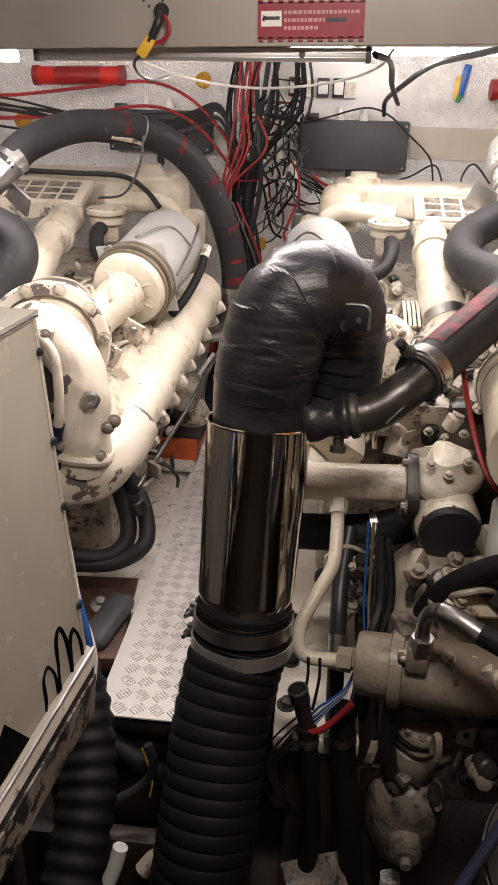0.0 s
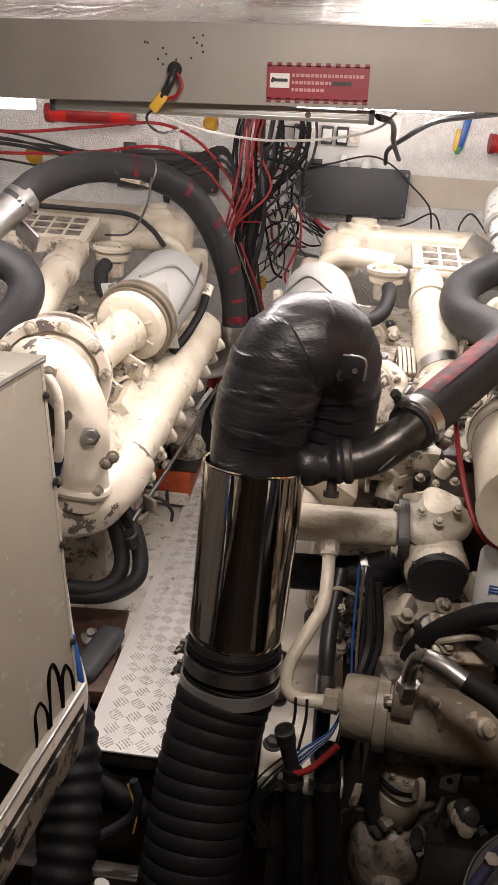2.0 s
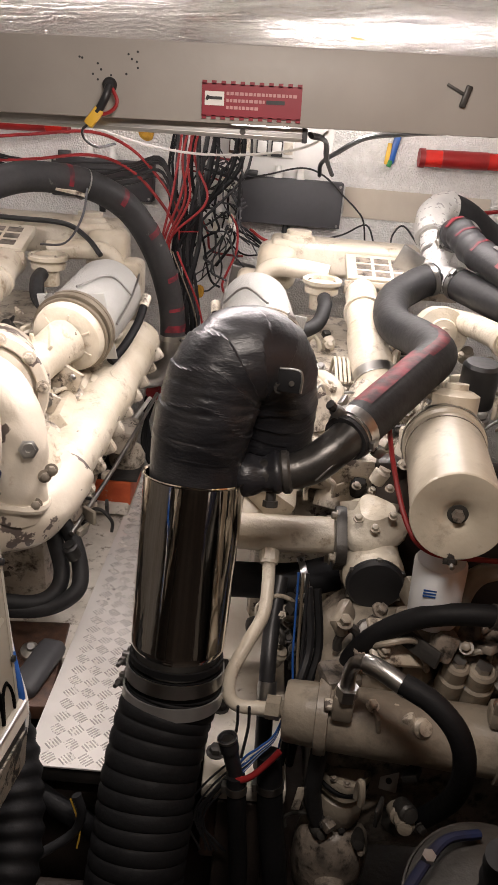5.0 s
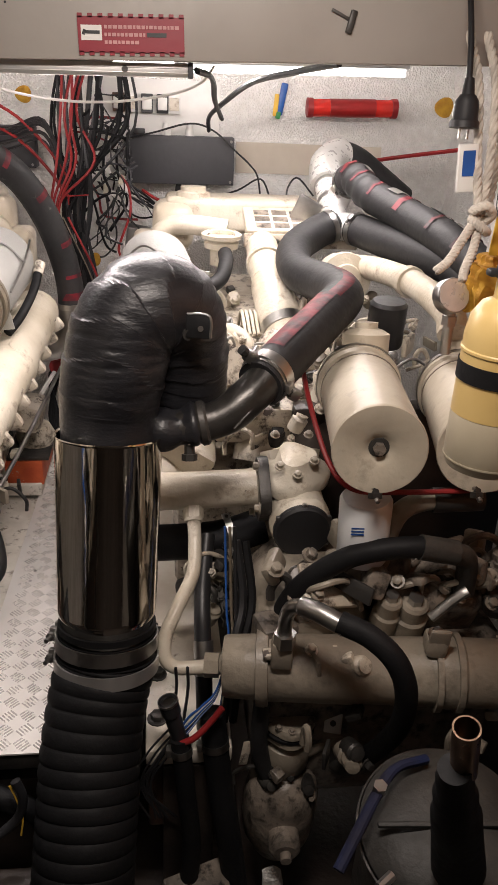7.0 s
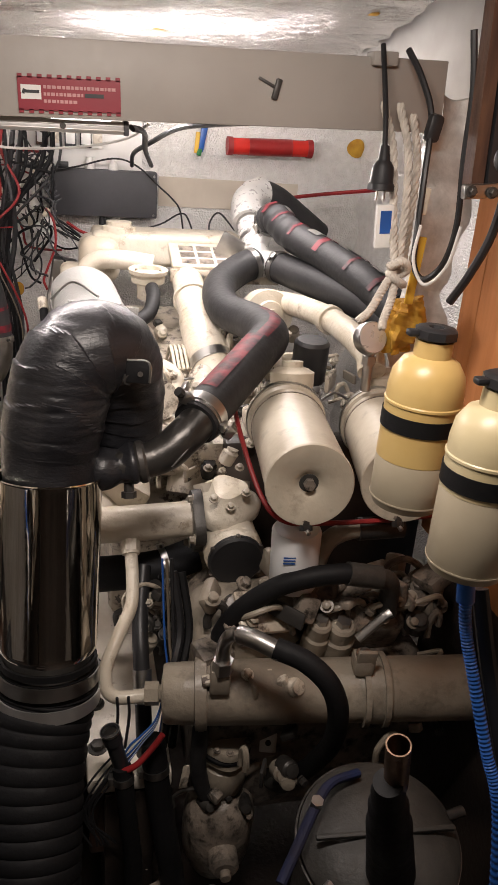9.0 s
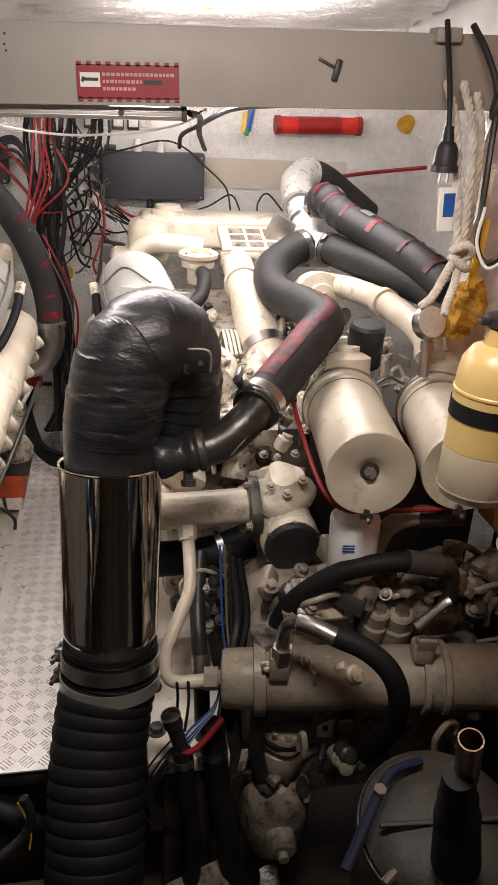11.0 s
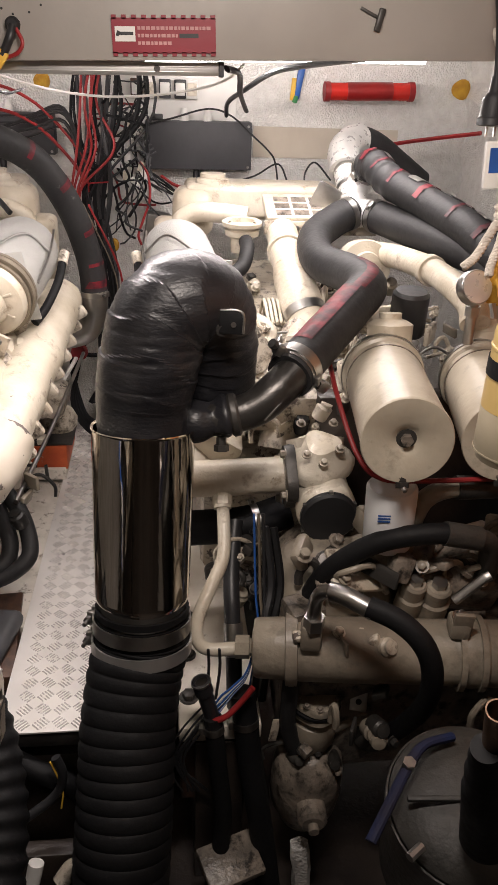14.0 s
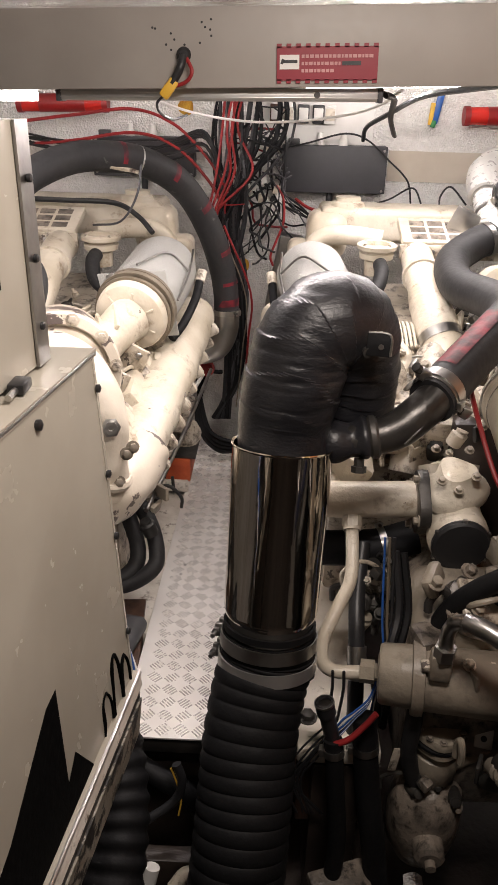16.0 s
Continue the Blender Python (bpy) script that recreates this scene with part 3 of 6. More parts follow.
spray = hose("water_elbow", [(0.15, 1.68, 0.675), (0.23, 1.675, 0.69), (0.31, 1.68, 0.712), (0.365, 1.70, 0.75), (0.41, 1.73, 0.785)], lambda t: 0.037 + 0.009 * min(1, t * 1.6), IRON, "dull iron water injection elbow beside the riser", "pipe")
part("neck", lathe([(0.046, -0.012), (0.052, -0.006), (0.052, 0.006), (0.046, 0.012)], (0.262, 1.676, 0.698), (1, 0, 0.2), 20), DARKMETAL, spray)
part("tape_wrap", tube([(0.15, 1.672, 0.678), (0.19, 1.672, 0.686), (0.225, 1.674, 0.692), (0.25, 1.675, 0.696)], lambda t: 0.044 + 0.006 * math.sin(t * 9), 20, 10, wob=0.009), SILICONE, spray, "black wrinkled tape round the joint")
part("seam", tube([(0.33, 1.637, 0.70), (0.365, 1.652, 0.735), (0.40, 1.68, 0.765)], 0.003, 8, 6), DARKMETAL, spray)
part("drain_plug", lathe([(0.012, 0), (0.012, 0.02), (0.018, 0.02), (0.018, 0.035)], (0.232, 1.66, 0.650), (0, -0.3, -1), 6), DARKMETAL, spray)
WAY = [(0.395, 1.72, 0.776), (0.496, 1.85, 0.825), (0.60, 2.0, 0.865), (0.668, 2.12, 0.888), (0.655, 2.28, 0.885), (0.602, 2.48, 0.88), (0.63, 2.72, 0.905), (0.72, 2.83, 0.945), (0.79, 2.87, 0.968)]
red_hose = hose("red_striped_hose", WAY, 0.058, GREYHOSE, "thick black hose with a red printed stripe", seg=24, clamps=(0.025, 0.97), wob=0.001)


def stripe(pts, r, a0, a1, t0, t1, parent, name="stripe", mat=REDMARK, per=8):
    """A printed band that follows a hose; angles from straight up, towards its left."""
    way = spline(pts, per)
    n = len(way)
    bm, rows = bmesh.new(), []
    for i in range(int(t0 * (n - 1)), int(t1 * (n - 1)) + 1):
        t = (way[min(i + 1, n - 1)] - way[max(i - 1, 0)]).normalized()
        side = t.cross(Vector((0, 0, 1))).normalized()
        up = side.cross(t)
        rows.append([bm.verts.new(way[i] + (up * math.cos(a) + side * -math.sin(a)) * (r + 0.0012)) for a in [radians(a0 + (a1 - a0) * k / 5) for k in range(6)]])
    for a, b in zip(rows, rows[1:]):
        for k in range(5):
            bm.faces.new((a[k], a[k + 1], b[k + 1], b[k]))
    return part(name, bm, mat, parent, "worn red printed stripe")


stripe(WAY, 0.0585, -18, 34, 0.075, 0.28, red_hose)
stripe(WAY, 0.0585, -30, 4, 0.28, 0.47, red_hose)
big_clamp = thing("band_clamp", (0.415, 1.745, 0.79), "broad steel band clamp on the hose end", "clamp")
cax = Vector((0.6, 0.75, 0.28)).normalized()
part("strap", band((0.415, 1.745, 0.788), cax, 0.0605, 0.03, 0.003), BRUSHED, big_clamp)
for off in ((-0.045, -0.02, 0.052), (0.06, -0.03, -0.035)):
    p = Vector((0.415, 1.745, 0.788)) + Vector(off)
    part("lug", block((0.03, 0.02, 0.03), Matrix.Translation(p) @ pose(0, 0, 0, 20, 30, 30), 0.005), BRUSHED, big_clamp)
    part("bolt", lathe([(0.008, 0), (0.008, 0.022), (0.012, 0.022), (0.012, 0.034)], p, (-0.5, -0.3, 0.5), 8), DARKMETAL, big_clamp)

# fork of pipes on the far side
fork = thing("pipe_fork", (0.81, 2.88, 0.96), "bare steel pipe fork joining three hoses", "pipe")
part("stem", tube([(0.79, 2.87, 0.93), (0.805, 2.92, 0.99), (0.805, 3.03, 1.045), (0.81, 3.15, 1.10)], 0.048, 20), SILVERTAPE, fork)
part("branch", tube([(0.80, 2.93, 1.0), (0.83, 2.98, 1.06), (0.85, 2.96, 1.10)], 0.045, 20), SILVERTAPE, fork)
part("side_branch", tube([(0.79, 2.88, 0.96), (0.84, 2.86, 0.965), (0.87, 2.80, 0.965)], 0.05, 20), SILVERTAPE, fork)
part("plate", block((0.1, 0.012, 0.1), pose(0.71, 2.97, 1.0, 10, 25, -20), 0.004), BRUSHED, fork)
for at, axd, r in (((0.805, 3.0, 1.03), (0, 0.8, 0.45), 0.05), ((0.845, 2.97, 1.085), (0.1, -0.2, 1), 0.047), ((0.809, 3.10, 1.075), (0, 0.9, 0.4), 0.05)):
    clamp("clamp", at, axd, r, fork, 0.018, random.uniform(0, 6))
wrap = hose("wrapped_elbow_hose", [(0.81, 3.12, 1.085), (0.82, 3.22, 1.140), (0.88, 3.30, 1.175), (0.97, 3.34, 1.15), (1.08, 3.38, 1.08), (1.2, 3.42, 1.0)], 0.062, GREYHOSE, "grey hose with silver foil wrap bending to the hull", seg=24)
part("foil_wrap", tube([(0.81, 3.115, 1.08), (0.82, 3.215, 1.14), (0.875, 3.295, 1.176), (0.90, 3.312, 1.177)], 0.0655, 24, wob=0.004), SILVERTAPE, wrap, "silver tape wrap")
hose("taped_hose", [(0.848, 2.965, 1.105), (0.862, 2.9, 1.128), (0.90, 2.80, 1.085), (0.985, 2.62, 1.04), (1.05, 2.38, 1.0), (1.09, 2.2, 0.95)], lambda t: 0.056 + 0.0025 * math.sin(t * 90) * (t < 0.45), GREYHOSE, "grey ribbed hose bound with tape", seg=24, clamps=(0.04,), per=16)
TW = [(0.848, 2.965, 1.105), (0.862, 2.9, 1.128), (0.90, 2.80, 1.085), (0.985, 2.62, 1.04), (1.05, 2.38, 1.0), (1.09, 2.2, 0.95)]
taped = scene.objects["taped_hose"]
for t in (0.18, 0.30, 0.44, 0.58, 0.74, 0.88):
    stripe(TW, 0.0595, -70, 110, t, t + 0.022, taped, "red_mark", per=16)
for t, a in ((0.24, 10), (0.5, -20), (0.66, 30), (0.8, 0)):
    stripe(TW, 0.0592, a, a + 60, t, t + 0.06, taped, "tape_patch", BRUSHED, per=16)
low = [(0.86, 2.83, 0.965), (0.93, 2.70, 0.95), (1.02, 2.48, 0.935), (1.08, 2.3, 0.92), (1.1, 2.15, 0.88)]
lowh = hose("red_striped_hose", low, 0.057, GREYHOSE, "black hose with a red stripe under the taped hose", seg=24, clamps=(0.03,))
stripe(low, 0.0575, 20, 80, 0.25, 1.0, lowh)

# hose over the other engine
LW = [(-0.80, 2.42, 1.105), (-0.745, 2.5, 1.168), (-0.645, 2.62, 1.212), (-0.53, 2.71, 1.213), (-0.42, 2.79, 1.185), (-0.315, 2.88, 1.105), (-0.235, 2.95, 0.965), (-0.188, 2.99, 0.82), (-0.168, 3.0, 0.71), (-0.162, 3.0, 0.60)]
arch = hose("arched_hose", LW, 0.049, GREYHOSE, "thick grey-black hose arching over the engine", seg=24, clamps=(0.04, 0.985), wob=0.001)
for t in (0.35, 0.5, 0.62, 0.74, 0.85, 0.93):
    stripe(LW, 0.0495, -110, 5, t, t + 0.016, arch, "red_mark")
part("chafe_mark", tube([(-0.53, 2.665, 1.185), (-0.49, 2.695, 1.178), (-0.45, 2.725, 1.165)], 0.007, 8, wob=0.006), CREAM2, arch, "pale scuffed lining strip")
part("tie", band((-0.46, 2.762, 1.197), (0.75, 0.6, -0.3), 0.0505, 0.005), BRUSHED, arch)
lowel = thing("steel_elbow", (-0.2, 3.0, 0.5), "steel pipe elbow below the arched hose", "pipe")
part("bend", tube([(-0.162, 3.0, 0.63), (-0.166, 3.0, 0.55), (-0.20, 3.0, 0.48), (-0.27, 3.0, 0.455), (-0.36, 3.0, 0.45)], 0.05, 20), BRUSHED, lowel)
neck = thing("steel_neck", (-0.82, 2.38, 1.06), "bare steel pipe neck at the arched hose's end", "pipe")
part("pipe", tube([(-0.90, 2.2, 0.98), (-0.84, 2.36, 1.06), (-0.77, 2.46, 1.135)], 0.05, 20), BRUSHED, neck)
part("flange", block((0.09, 0.012, 0.08), pose(-0.76, 2.42, 1.02, 20, 35, -20), 0.01), BRUSHED, neck)
hose("looped_hose", [(-0.95, 2.3, 1.0), (-0.80, 2.24, 0.985), (-0.70, 2.20, 0.95), (-0.675, 2.16, 0.89), (-0.72, 2.10, 0.81), (-0.82, 2.0, 0.72)], 0.052, GREYHOSE, "thick black hose looping beside the engine", seg=20)

# ---- engines ----
XM = -0.118  # the plane in which the two engines mirror each other


def engine(s, label):
    """One marine diesel; s: 1 for the engine beside the riser, -1 for its mirror image. u is the distance from the mirror plane."""
    X = lambda u: XM + s * u
    at = (X(0.55), 2.5, -0.02)
    e = thing("marine_engine", at, label, "engine", "pair of engines")
    part("crankcase", block((0.5, 1.2, 0.52), pose(X(0.58), 2.75, 0.22, 6, 0, 0), 0.03, rough=0.006), CREAM2, e, "cream engine block streaked with oil")
    part("valley_cover", block((0.34, 1.2, 0.12), pose(X(0.60), 2.62, 0.60, 6, 0, 0), 0.03, rough=0.004), CREAM2, e)
    # cylinder heads as a row of lids
    for k in range(5):
        y = 2.05 + k * 0.24
        z = 0.46 + (y - 2) * 0.12
        hd = part("cylinder_head", block((0.19, 0.2, 0.14), pose(X(0.33), y, z, 6, s * 32, 0), 0.022, rough=0.003), CREAM, e)
        bolts("head_bolt", [(X(0.30), y + dy, z + 0.075) for dy in (-0.07, 0.07)], (-s * 0.5, 0, 0.85), 0.009, 0.012, CREAM2, hd)
    # exhaust manifold: a long ribbed log with flange lugs
    bm = tube([(X(0.285), 1.92, 0.36), (X(0.262), 2.02, 0.43), (X(0.232), 2.3, 0.49), (X(0.198), 2.62, 0.55), (X(0.17), 2.95, 0.62)], lambda t: 0.055 + 0.03 * min(1, t * 7) + 0.003 * math.sin(t * 30), 18, 10, wob=0.006)
    man = part("exhaust_manifold", bm, CREAM, e, "cream water-cooled exhaust manifold")
    for k in range(9):
        y = 2.08 + k * 0.105
        u = 0.262 - (y - 2.02) * 0.098
        z = 0.43 + (y - 2.02) * 0.2
        part("flange_lug", block((0.05, 0.034, 0.05), pose(X(u - 0.075), y, z - 0.035, 8, s * 30, 0), 0.012, rough=0.004), CREAM2, man)
    for k in range(4):
        y = 2.15 + k * 0.22
        u = 0.262 - (y - 2.02) * 0.098
        z = 0.43 + (y - 2.02) * 0.2
        part("port", tube([(X(u), y, z), (X(u + 0.06), y + 0.01, z + 0.075), (X(u + 0.12), y + 0.02, z + 0.09)], 0.034, 12, 5, wob=0.004), CREAM2, man)
    for k in range(3):
        y = 2.3 + k * 0.24
        u = 0.262 - (y - 2.02) * 0.098
        z = 0.43 + (y - 2.02) * 0.2
        n1 = Vector((-s * 0.45, -0.12, 0.88))
        c1 = Vector((X(u), y, z)) + n1.normalized() * 0.078
        part("core_plug", lathe([(0.026, -0.01), (0.03, 0.004), (0.026, 0.008), (0.02, 0.006), (0.018, 0.0), (0.0, 0.0)], c1, n1, 18), CREAM, man)
        part("side_pad", block((0.05, 0.06, 0.02), Matrix.Translation((X(u - 0.075), y + 0.07, z + 0.035)) @ pose(0, 0, 0, 8, -s * 55, 0), 0.008, rough=0.002), CREAM2, man)
    # air filter: drum with a mesh face, clamp ring and wire bail
    C, D = Vector((X(0.325), 2.44, 0.745)), Vector((X(0.262), 2.86, 0.83))
    ax = (D - C).normalized()
    ln = (D - C).length
    drum = part("air_filter", lathe([(0.10, 0.06), (0.124, 0.062), (0.124, ln - 0.04), (0.115, ln - 0.01), (0.09, ln), (0, ln)], C, ax, 44), MESHGREY, e, "pale grey mesh air filter drum")
    part("end_cover", lathe([(0.0, -0.012), (0.085, -0.014), (0.112, -0.002), (0.118, 0.012), (0.12, 0.05)], C, ax, 44), CREAM, drum, "cream filter end cover")
    for d, r, w in ((0.035, 0.121, 0.012), (0.062, 0.128, 0.02), (0.088, 0.126, 0.012)):
        part("filter_ring", band(C + ax * d, ax, r, w, 0.006, seg=44), TANMETAL, drum, "brown-grey clamp ring")
    ear = block((0.236, 0.236, 0.008), Matrix.Translation(C + ax * 0.098) @ ax.to_track_quat("Z", "Y").to_matrix().to_4x4() @ pose(0, 0, 0, 0, 0, 8 * s), 0.003)
    part("ear_plate", ear, MESHGREY, drum, "square steel plate behind the clamp ring")
    part("ring_lock", block((0.03, 0.03, 0.02), Matrix.Translation(C + ax * 0.06 + Vector((s * 0.075, 0, 0.11))) @ pose(0, 0, 0, 0, s * 35, 0), 0.004), BRUSHED, drum)
    q = ax.to_track_quat("Z", "Y").to_matrix()
    for k in range(7):
        a = k * math.pi / 3.5
        part("rib", block((0.05, 0.008, 0.008), Matrix.Translation(C - ax * 0.012) @ q.to_4x4() @ pose(0, 0, 0, 0, 0, math.degrees(a)) @ pose(0.07, 0, 0), 0.002), CREAM, drum)
    bm = tube([C + ax * 0.1 + Vector((s * -0.13, 0, 0.02)), C + ax * 0.24 + Vector((s * -0.132, 0, 0.05)), D + Vector((s * -0.10, 0, 0.06))], 0.004, 8)
    tube([C + ax * 0.09 + Vector((0, 0, 0.137)), C + ax * 0.24 + Vector((-s * 0.06, 0, 0.122)), C + ax * 0.26 + Vector((s * -0.132, 0, 0.05))], 0.004, 8, bm=bm)
    part("wire_bail", bm, BRUSHED, drum)
    part("loom_hose", tube([C + Vector((-s * 0.12, 0.12, -0.10)), C + Vector((-s * 0.155, 0.18, -0.06)), C + Vector((-s * 0.185, 0.28, 0.0)), C + Vector((-s * 0.195, 0.36, 0.055))], 0.015, 12), RUBBER, e, "black hose beside the air filter")
    part("loom_end", tube([C + Vector((-s * 0.193, 0.345, 0.045)), C + Vector((-s * 0.2, 0.38, 0.075))], 0.018, 12, 3), CREAM2, e)
    part("intake_neck", tube([C - ax * 0.005, C + Vector((s * 0.03, -0.07, -0.02)), (X(0.40), 2.26, 0.68), (X(0.44), 2.16, 0.6)], lambda t: 0.074 - 0.022 * t, 22, 8, wob=0.004), CREAM, e)
    for k in range(3):
        part("web", block((0.012, 0.11, 0.05), pose(X(0.36 + 0.03 * k), 2.34 - 0.03 * k, 0.765 - 0.025 * k, 25, s * (-30 + 30 * k), s * -30), 0.004), CREAM, e)
    # turbocharger behind and below
    part("turbo_housing", lathe([(0.04, -0.03), (0.09, -0.02), (0.115, 0.02), (0.1, 0.06), (0.06, 0.09), (0.06, 0.16)], (X(0.43), 2.3, 0.63), (s * 0.3, -0.9, 0.3), 26), CREAM2, e)
    # filler neck with flanged cap
    cap = part("filler_neck", lathe([(0.04, -0.09), (0.042, -0.035), (0.062, -0.028), (0.064, -0.008), (0.052, -0.006), (0.050, 0.002), (0.072, 0.006), (0.074, 0.02), (0.064, 0.026), (0.048, 0.024), (0.046, 0.01), (0.0, 0.01)], (X(0.511), 2.92, 0.90), (0, -0.03, 1), 28), CREAM, e)
    bolts("cap_bolt", [(X(0.511) + 0.062 * math.cos(a * 1.57 + 0.7), 2.92 + 0.062 * math.sin(a * 1.57 + 0.7), 0.922) for a in range(4)], (0, 0, 1), 0.006, 0.006, CREAM2, cap)
    part("breather_hose", tube([(X(0.52), 2.86, 0.86), (X(0.52), 2.80, 0.845), (X(0.50), 2.74, 0.80), (X(0.45), 2.70, 0.775), (X(0.39), 2.70, 0.77)], 0.026, 16), GREYHOSE, e, "black breather hose")
    # charge-air pipe and cooler housing
    part("charge_pipe", tube([(X(0.66), 2.95, 0.88), (X(0.655), 2.85, 0.875), (X(0.65), 2.62, 0.82), (X(0.66), 2.45, 0.75)], 0.058, 24), CREAM, e, "cream charge-air pipe")
    part("pipe_collar", band((X(0.652), 2.74, 0.85), (0.02, -1, -0.25), 0.058, 0.02, 0.01), CREAM, e)
    hs = part("charge_elbow", tube([(X(0.652), 2.60, 0.815), (X(0.655), 2.52, 0.785), (X(0.668), 2.42, 0.735), (X(0.69), 2.33, 0.665), (X(0.70), 2.28, 0.60)], lambda t: 0.064 + 0.004 * math.sin(t * 3), 26, 8, wob=0.003), CREAM, e, "tan cast charge-air elbow")
    part("grey_band", band((X(0.672), 2.40, 0.722), (s * 0.2, -0.8, -0.6), 0.068, 0.034, 0.003), BRUSHED, hs)
    part("cast_rib", block((0.012, 0.12, 0.03), pose(X(0.725), 2.42, 0.765, 30, s * 25, 0), 0.004), CREAM, hs)
    part("outlet_elbow", tube([(X(0.65), 2.35, 0.68), (X(0.62), 2.22, 0.62), (X(0.57), 2.1, 0.52), (X(0.55), 2.05, 0.42)], 0.06, 20, wob=0.004), CREAM2, e)
    # oil cooler fins between the pipes
    for k in range(5):
        part("cooler_pipe", tube([(X(0.548 + 0.014 * k), 2.6, 0.66), (X(0.548 + 0.014 * k), 2.5, 0.745), (X(0.552 + 0.014 * k), 2.38, 0.70)], 0.0055, 8), CREAM, e)
    part("cooler_pipe", tube([(X(0.48), 2.42, 0.70), (X(0.51), 2.36, 0.72), (X(0.55), 2.3, 0.69), (X(0.5), 2.22, 0.62)], 0.02, 12), CREAM, e)
    # header tank across the far end, with filler mound and side arm
    tank = part("header_tank", block((0.62, 0.24, 0.13), pose(X(0.62), 3.26, 0.95, 0, 0, 0), 0.025, seg=3, rough=0.004), CREAM, e, "cream header tank")
    part("tank_filler", lathe([(0.07, 0), (0.065, 0.02), (0.05, 0.025), (0.05, 0.04), (0.0, 0.042)], (X(0.42), 3.22, 1.01), (0, 0, 1), 24), CREAM, tank)
    part("tank_end", block((0.16, 0.2, 0.18), pose(X(0.34), 3.2, 0.91, 0, 0, 0), 0.05, seg=3, rough=0.005), CREAM, tank)
    part("cross_pipe", tube([(X(0.54), 3.02, 0.92), (X(0.42), 3.04, 0.93), (X(0.33), 3.06, 0.92), (X(0.28), 3.06, 0.87), (X(0.27), 3.06, 0.76)], 0.037, 18), CREAM, e)
    part("end_casing", block((0.14, 0.2, 0.34), pose(X(0.26), 3.12, 0.72), 0.03, seg=3, rough=0.006), CREAM, e)
    # intake grille: frame with bars over dark slots
    gr = part("grille", block((0.40, 0.19, 0.03), pose(X(0.80), 2.99, 0.955, 18, 0, 0), 0.004), CREAM, e, "cream intake cover with a grid of slots")
    for i in range(5):
        for j in range(3):
            part("slot", block((0.056, 0.036, 0.004), pose(X(0.665 + i * 0.068), 2.99, 0.955, 18, 0, 0) @ pose(0, -0.055 + j * 0.052, 0.0145), 0.0), GREASY2, gr)
    part("grille_rim", block((0.42, 0.012, 0.05), pose(X(0.80), 2.89, 0.905, 0, 0, 0), 0.004), CREAM2, gr)
    bolts("grille_bolt", [(X(0.62 + i * 0.09), 2.883, 0.905) for i in range(5)], (0, -1, 0), 0.006, 0.006, BRUSHED, gr)
    # ribbed rocker covers beside the valley
    for k in range(5):
        y = 2.3 + k * 0.145
        for u in (0.47, 0.80):
            rc = part("rocker_cover", block((0.15, 0.125, 0.09), pose(X(u), y, 0.56 + (y - 2.3) * 0.14, 8, 0, 0), 0.02, rough=0.003), CREAM, e)
            part("cover_bolt", bolt((X(u), y, 0.603 + (y - 2.3) * 0.14), (0, -0.1, 1), 0.011, 0.014), BRUSHED, rc)
    # injection lines and clutter over the valley
    rng = random.Random(5)
    for k in range(10):
        y = 2.1 + k * 0.085
        u = 0.74 + rng.uniform(-0.03, 0.05)
        part("fuel_line", tube([(X(u), y, 0.62), (X(u + 0.03), y + 0.02, 0.72 + rng.uniform(0, 0.03)), (X(u + 0.09), y + 0.03, 0.70), (X(u + 0.14), y + 0.02, 0.6)], 0.005, 6, 5), CREAM2 if k % 3 else BRUSHED, e)
    for k in range(8):
        u, y = rng.uniform(0.45, 0.95), rng.uniform(2.05, 2.9)
        part("casting_boss", block((rng.uniform(0.05, 0.1), rng.uniform(0.06, 0.12), rng.uniform(0.05, 0.1)), pose(X(u), y, 0.62 + rng.uniform(-0.02, 0.05), rng.uniform(-15, 15), rng.uniform(-15, 15), rng.uniform(-30, 30)), 0.015, rough=0.004), CREAM2, e)
    return e


near_engine = engine(1, "cream painted marine diesel engine behind the exhaust riser")
far_engine = engine(-1, "cream painted marine diesel engine with worn front casting")

# front of the far engine: bell flange, domed casting and elbow into the manifold
X = lambda u: XM - u
FA = Vector((0.25, -0.95, 0.12)).normalized()
FC = Vector((-0.572, 2.06, 0.69))
bell = part("bell_flange", lathe([(0.06, 0.03), (0.125, 0.02), (0.13, 0.0), (0.137, 0.0), (0.139, 0.022), (0.165, 0.018), (0.17, 0.01), (0.17, -0.012), (0.15, -0.03), (0.155, -0.2), (0.15, -0.3)], FC, FA, 48), CREAMCHIP, far_engine, "cream bell flange with a ring of bolts")
fq = FA.to_track_quat("Z", "Y").to_matrix()
bolts("flange_bolt", [FC + fq @ Vector((0.153 * math.cos(a), 0.153 * math.sin(a), 0.02)) for a in (0.1, 0.7, 1.3, 1.9, 2.5, 3.1, 5.7)], FA, 0.013, 0.012, CREAM2, bell)
part("front_casting", tube([(-0.63, 2.07, 0.72), (-0.56, 2.0, 0.745), (-0.49, 1.95, 0.728), (-0.436, 1.91, 0.668), (-0.415, 1.885, 0.60), (-0.425, 1.875, 0.515), (-0.435, 1.885, 0.42)], lambda t: 0.082 - 0.022 * min(1, t * 1.4) + 0.02 * max(0, t - 0.75) * 4, 30, 10, wob=0.006), CREAMCHIP, far_engine, "cream curved casting with chipped paint")
part("elbow", tube([(-0.53, 1.87, 0.36), (-0.47, 1.875, 0.37), (-0.41, 1.91, 0.39), (-0.375, 1.99, 0.42), (-0.355, 2.08, 0.447)], lambda t: 0.074 + 0.012 * t, 26, 10, wob=0.006), CREAMCHIP, far_engine, "cream manifold elbow")
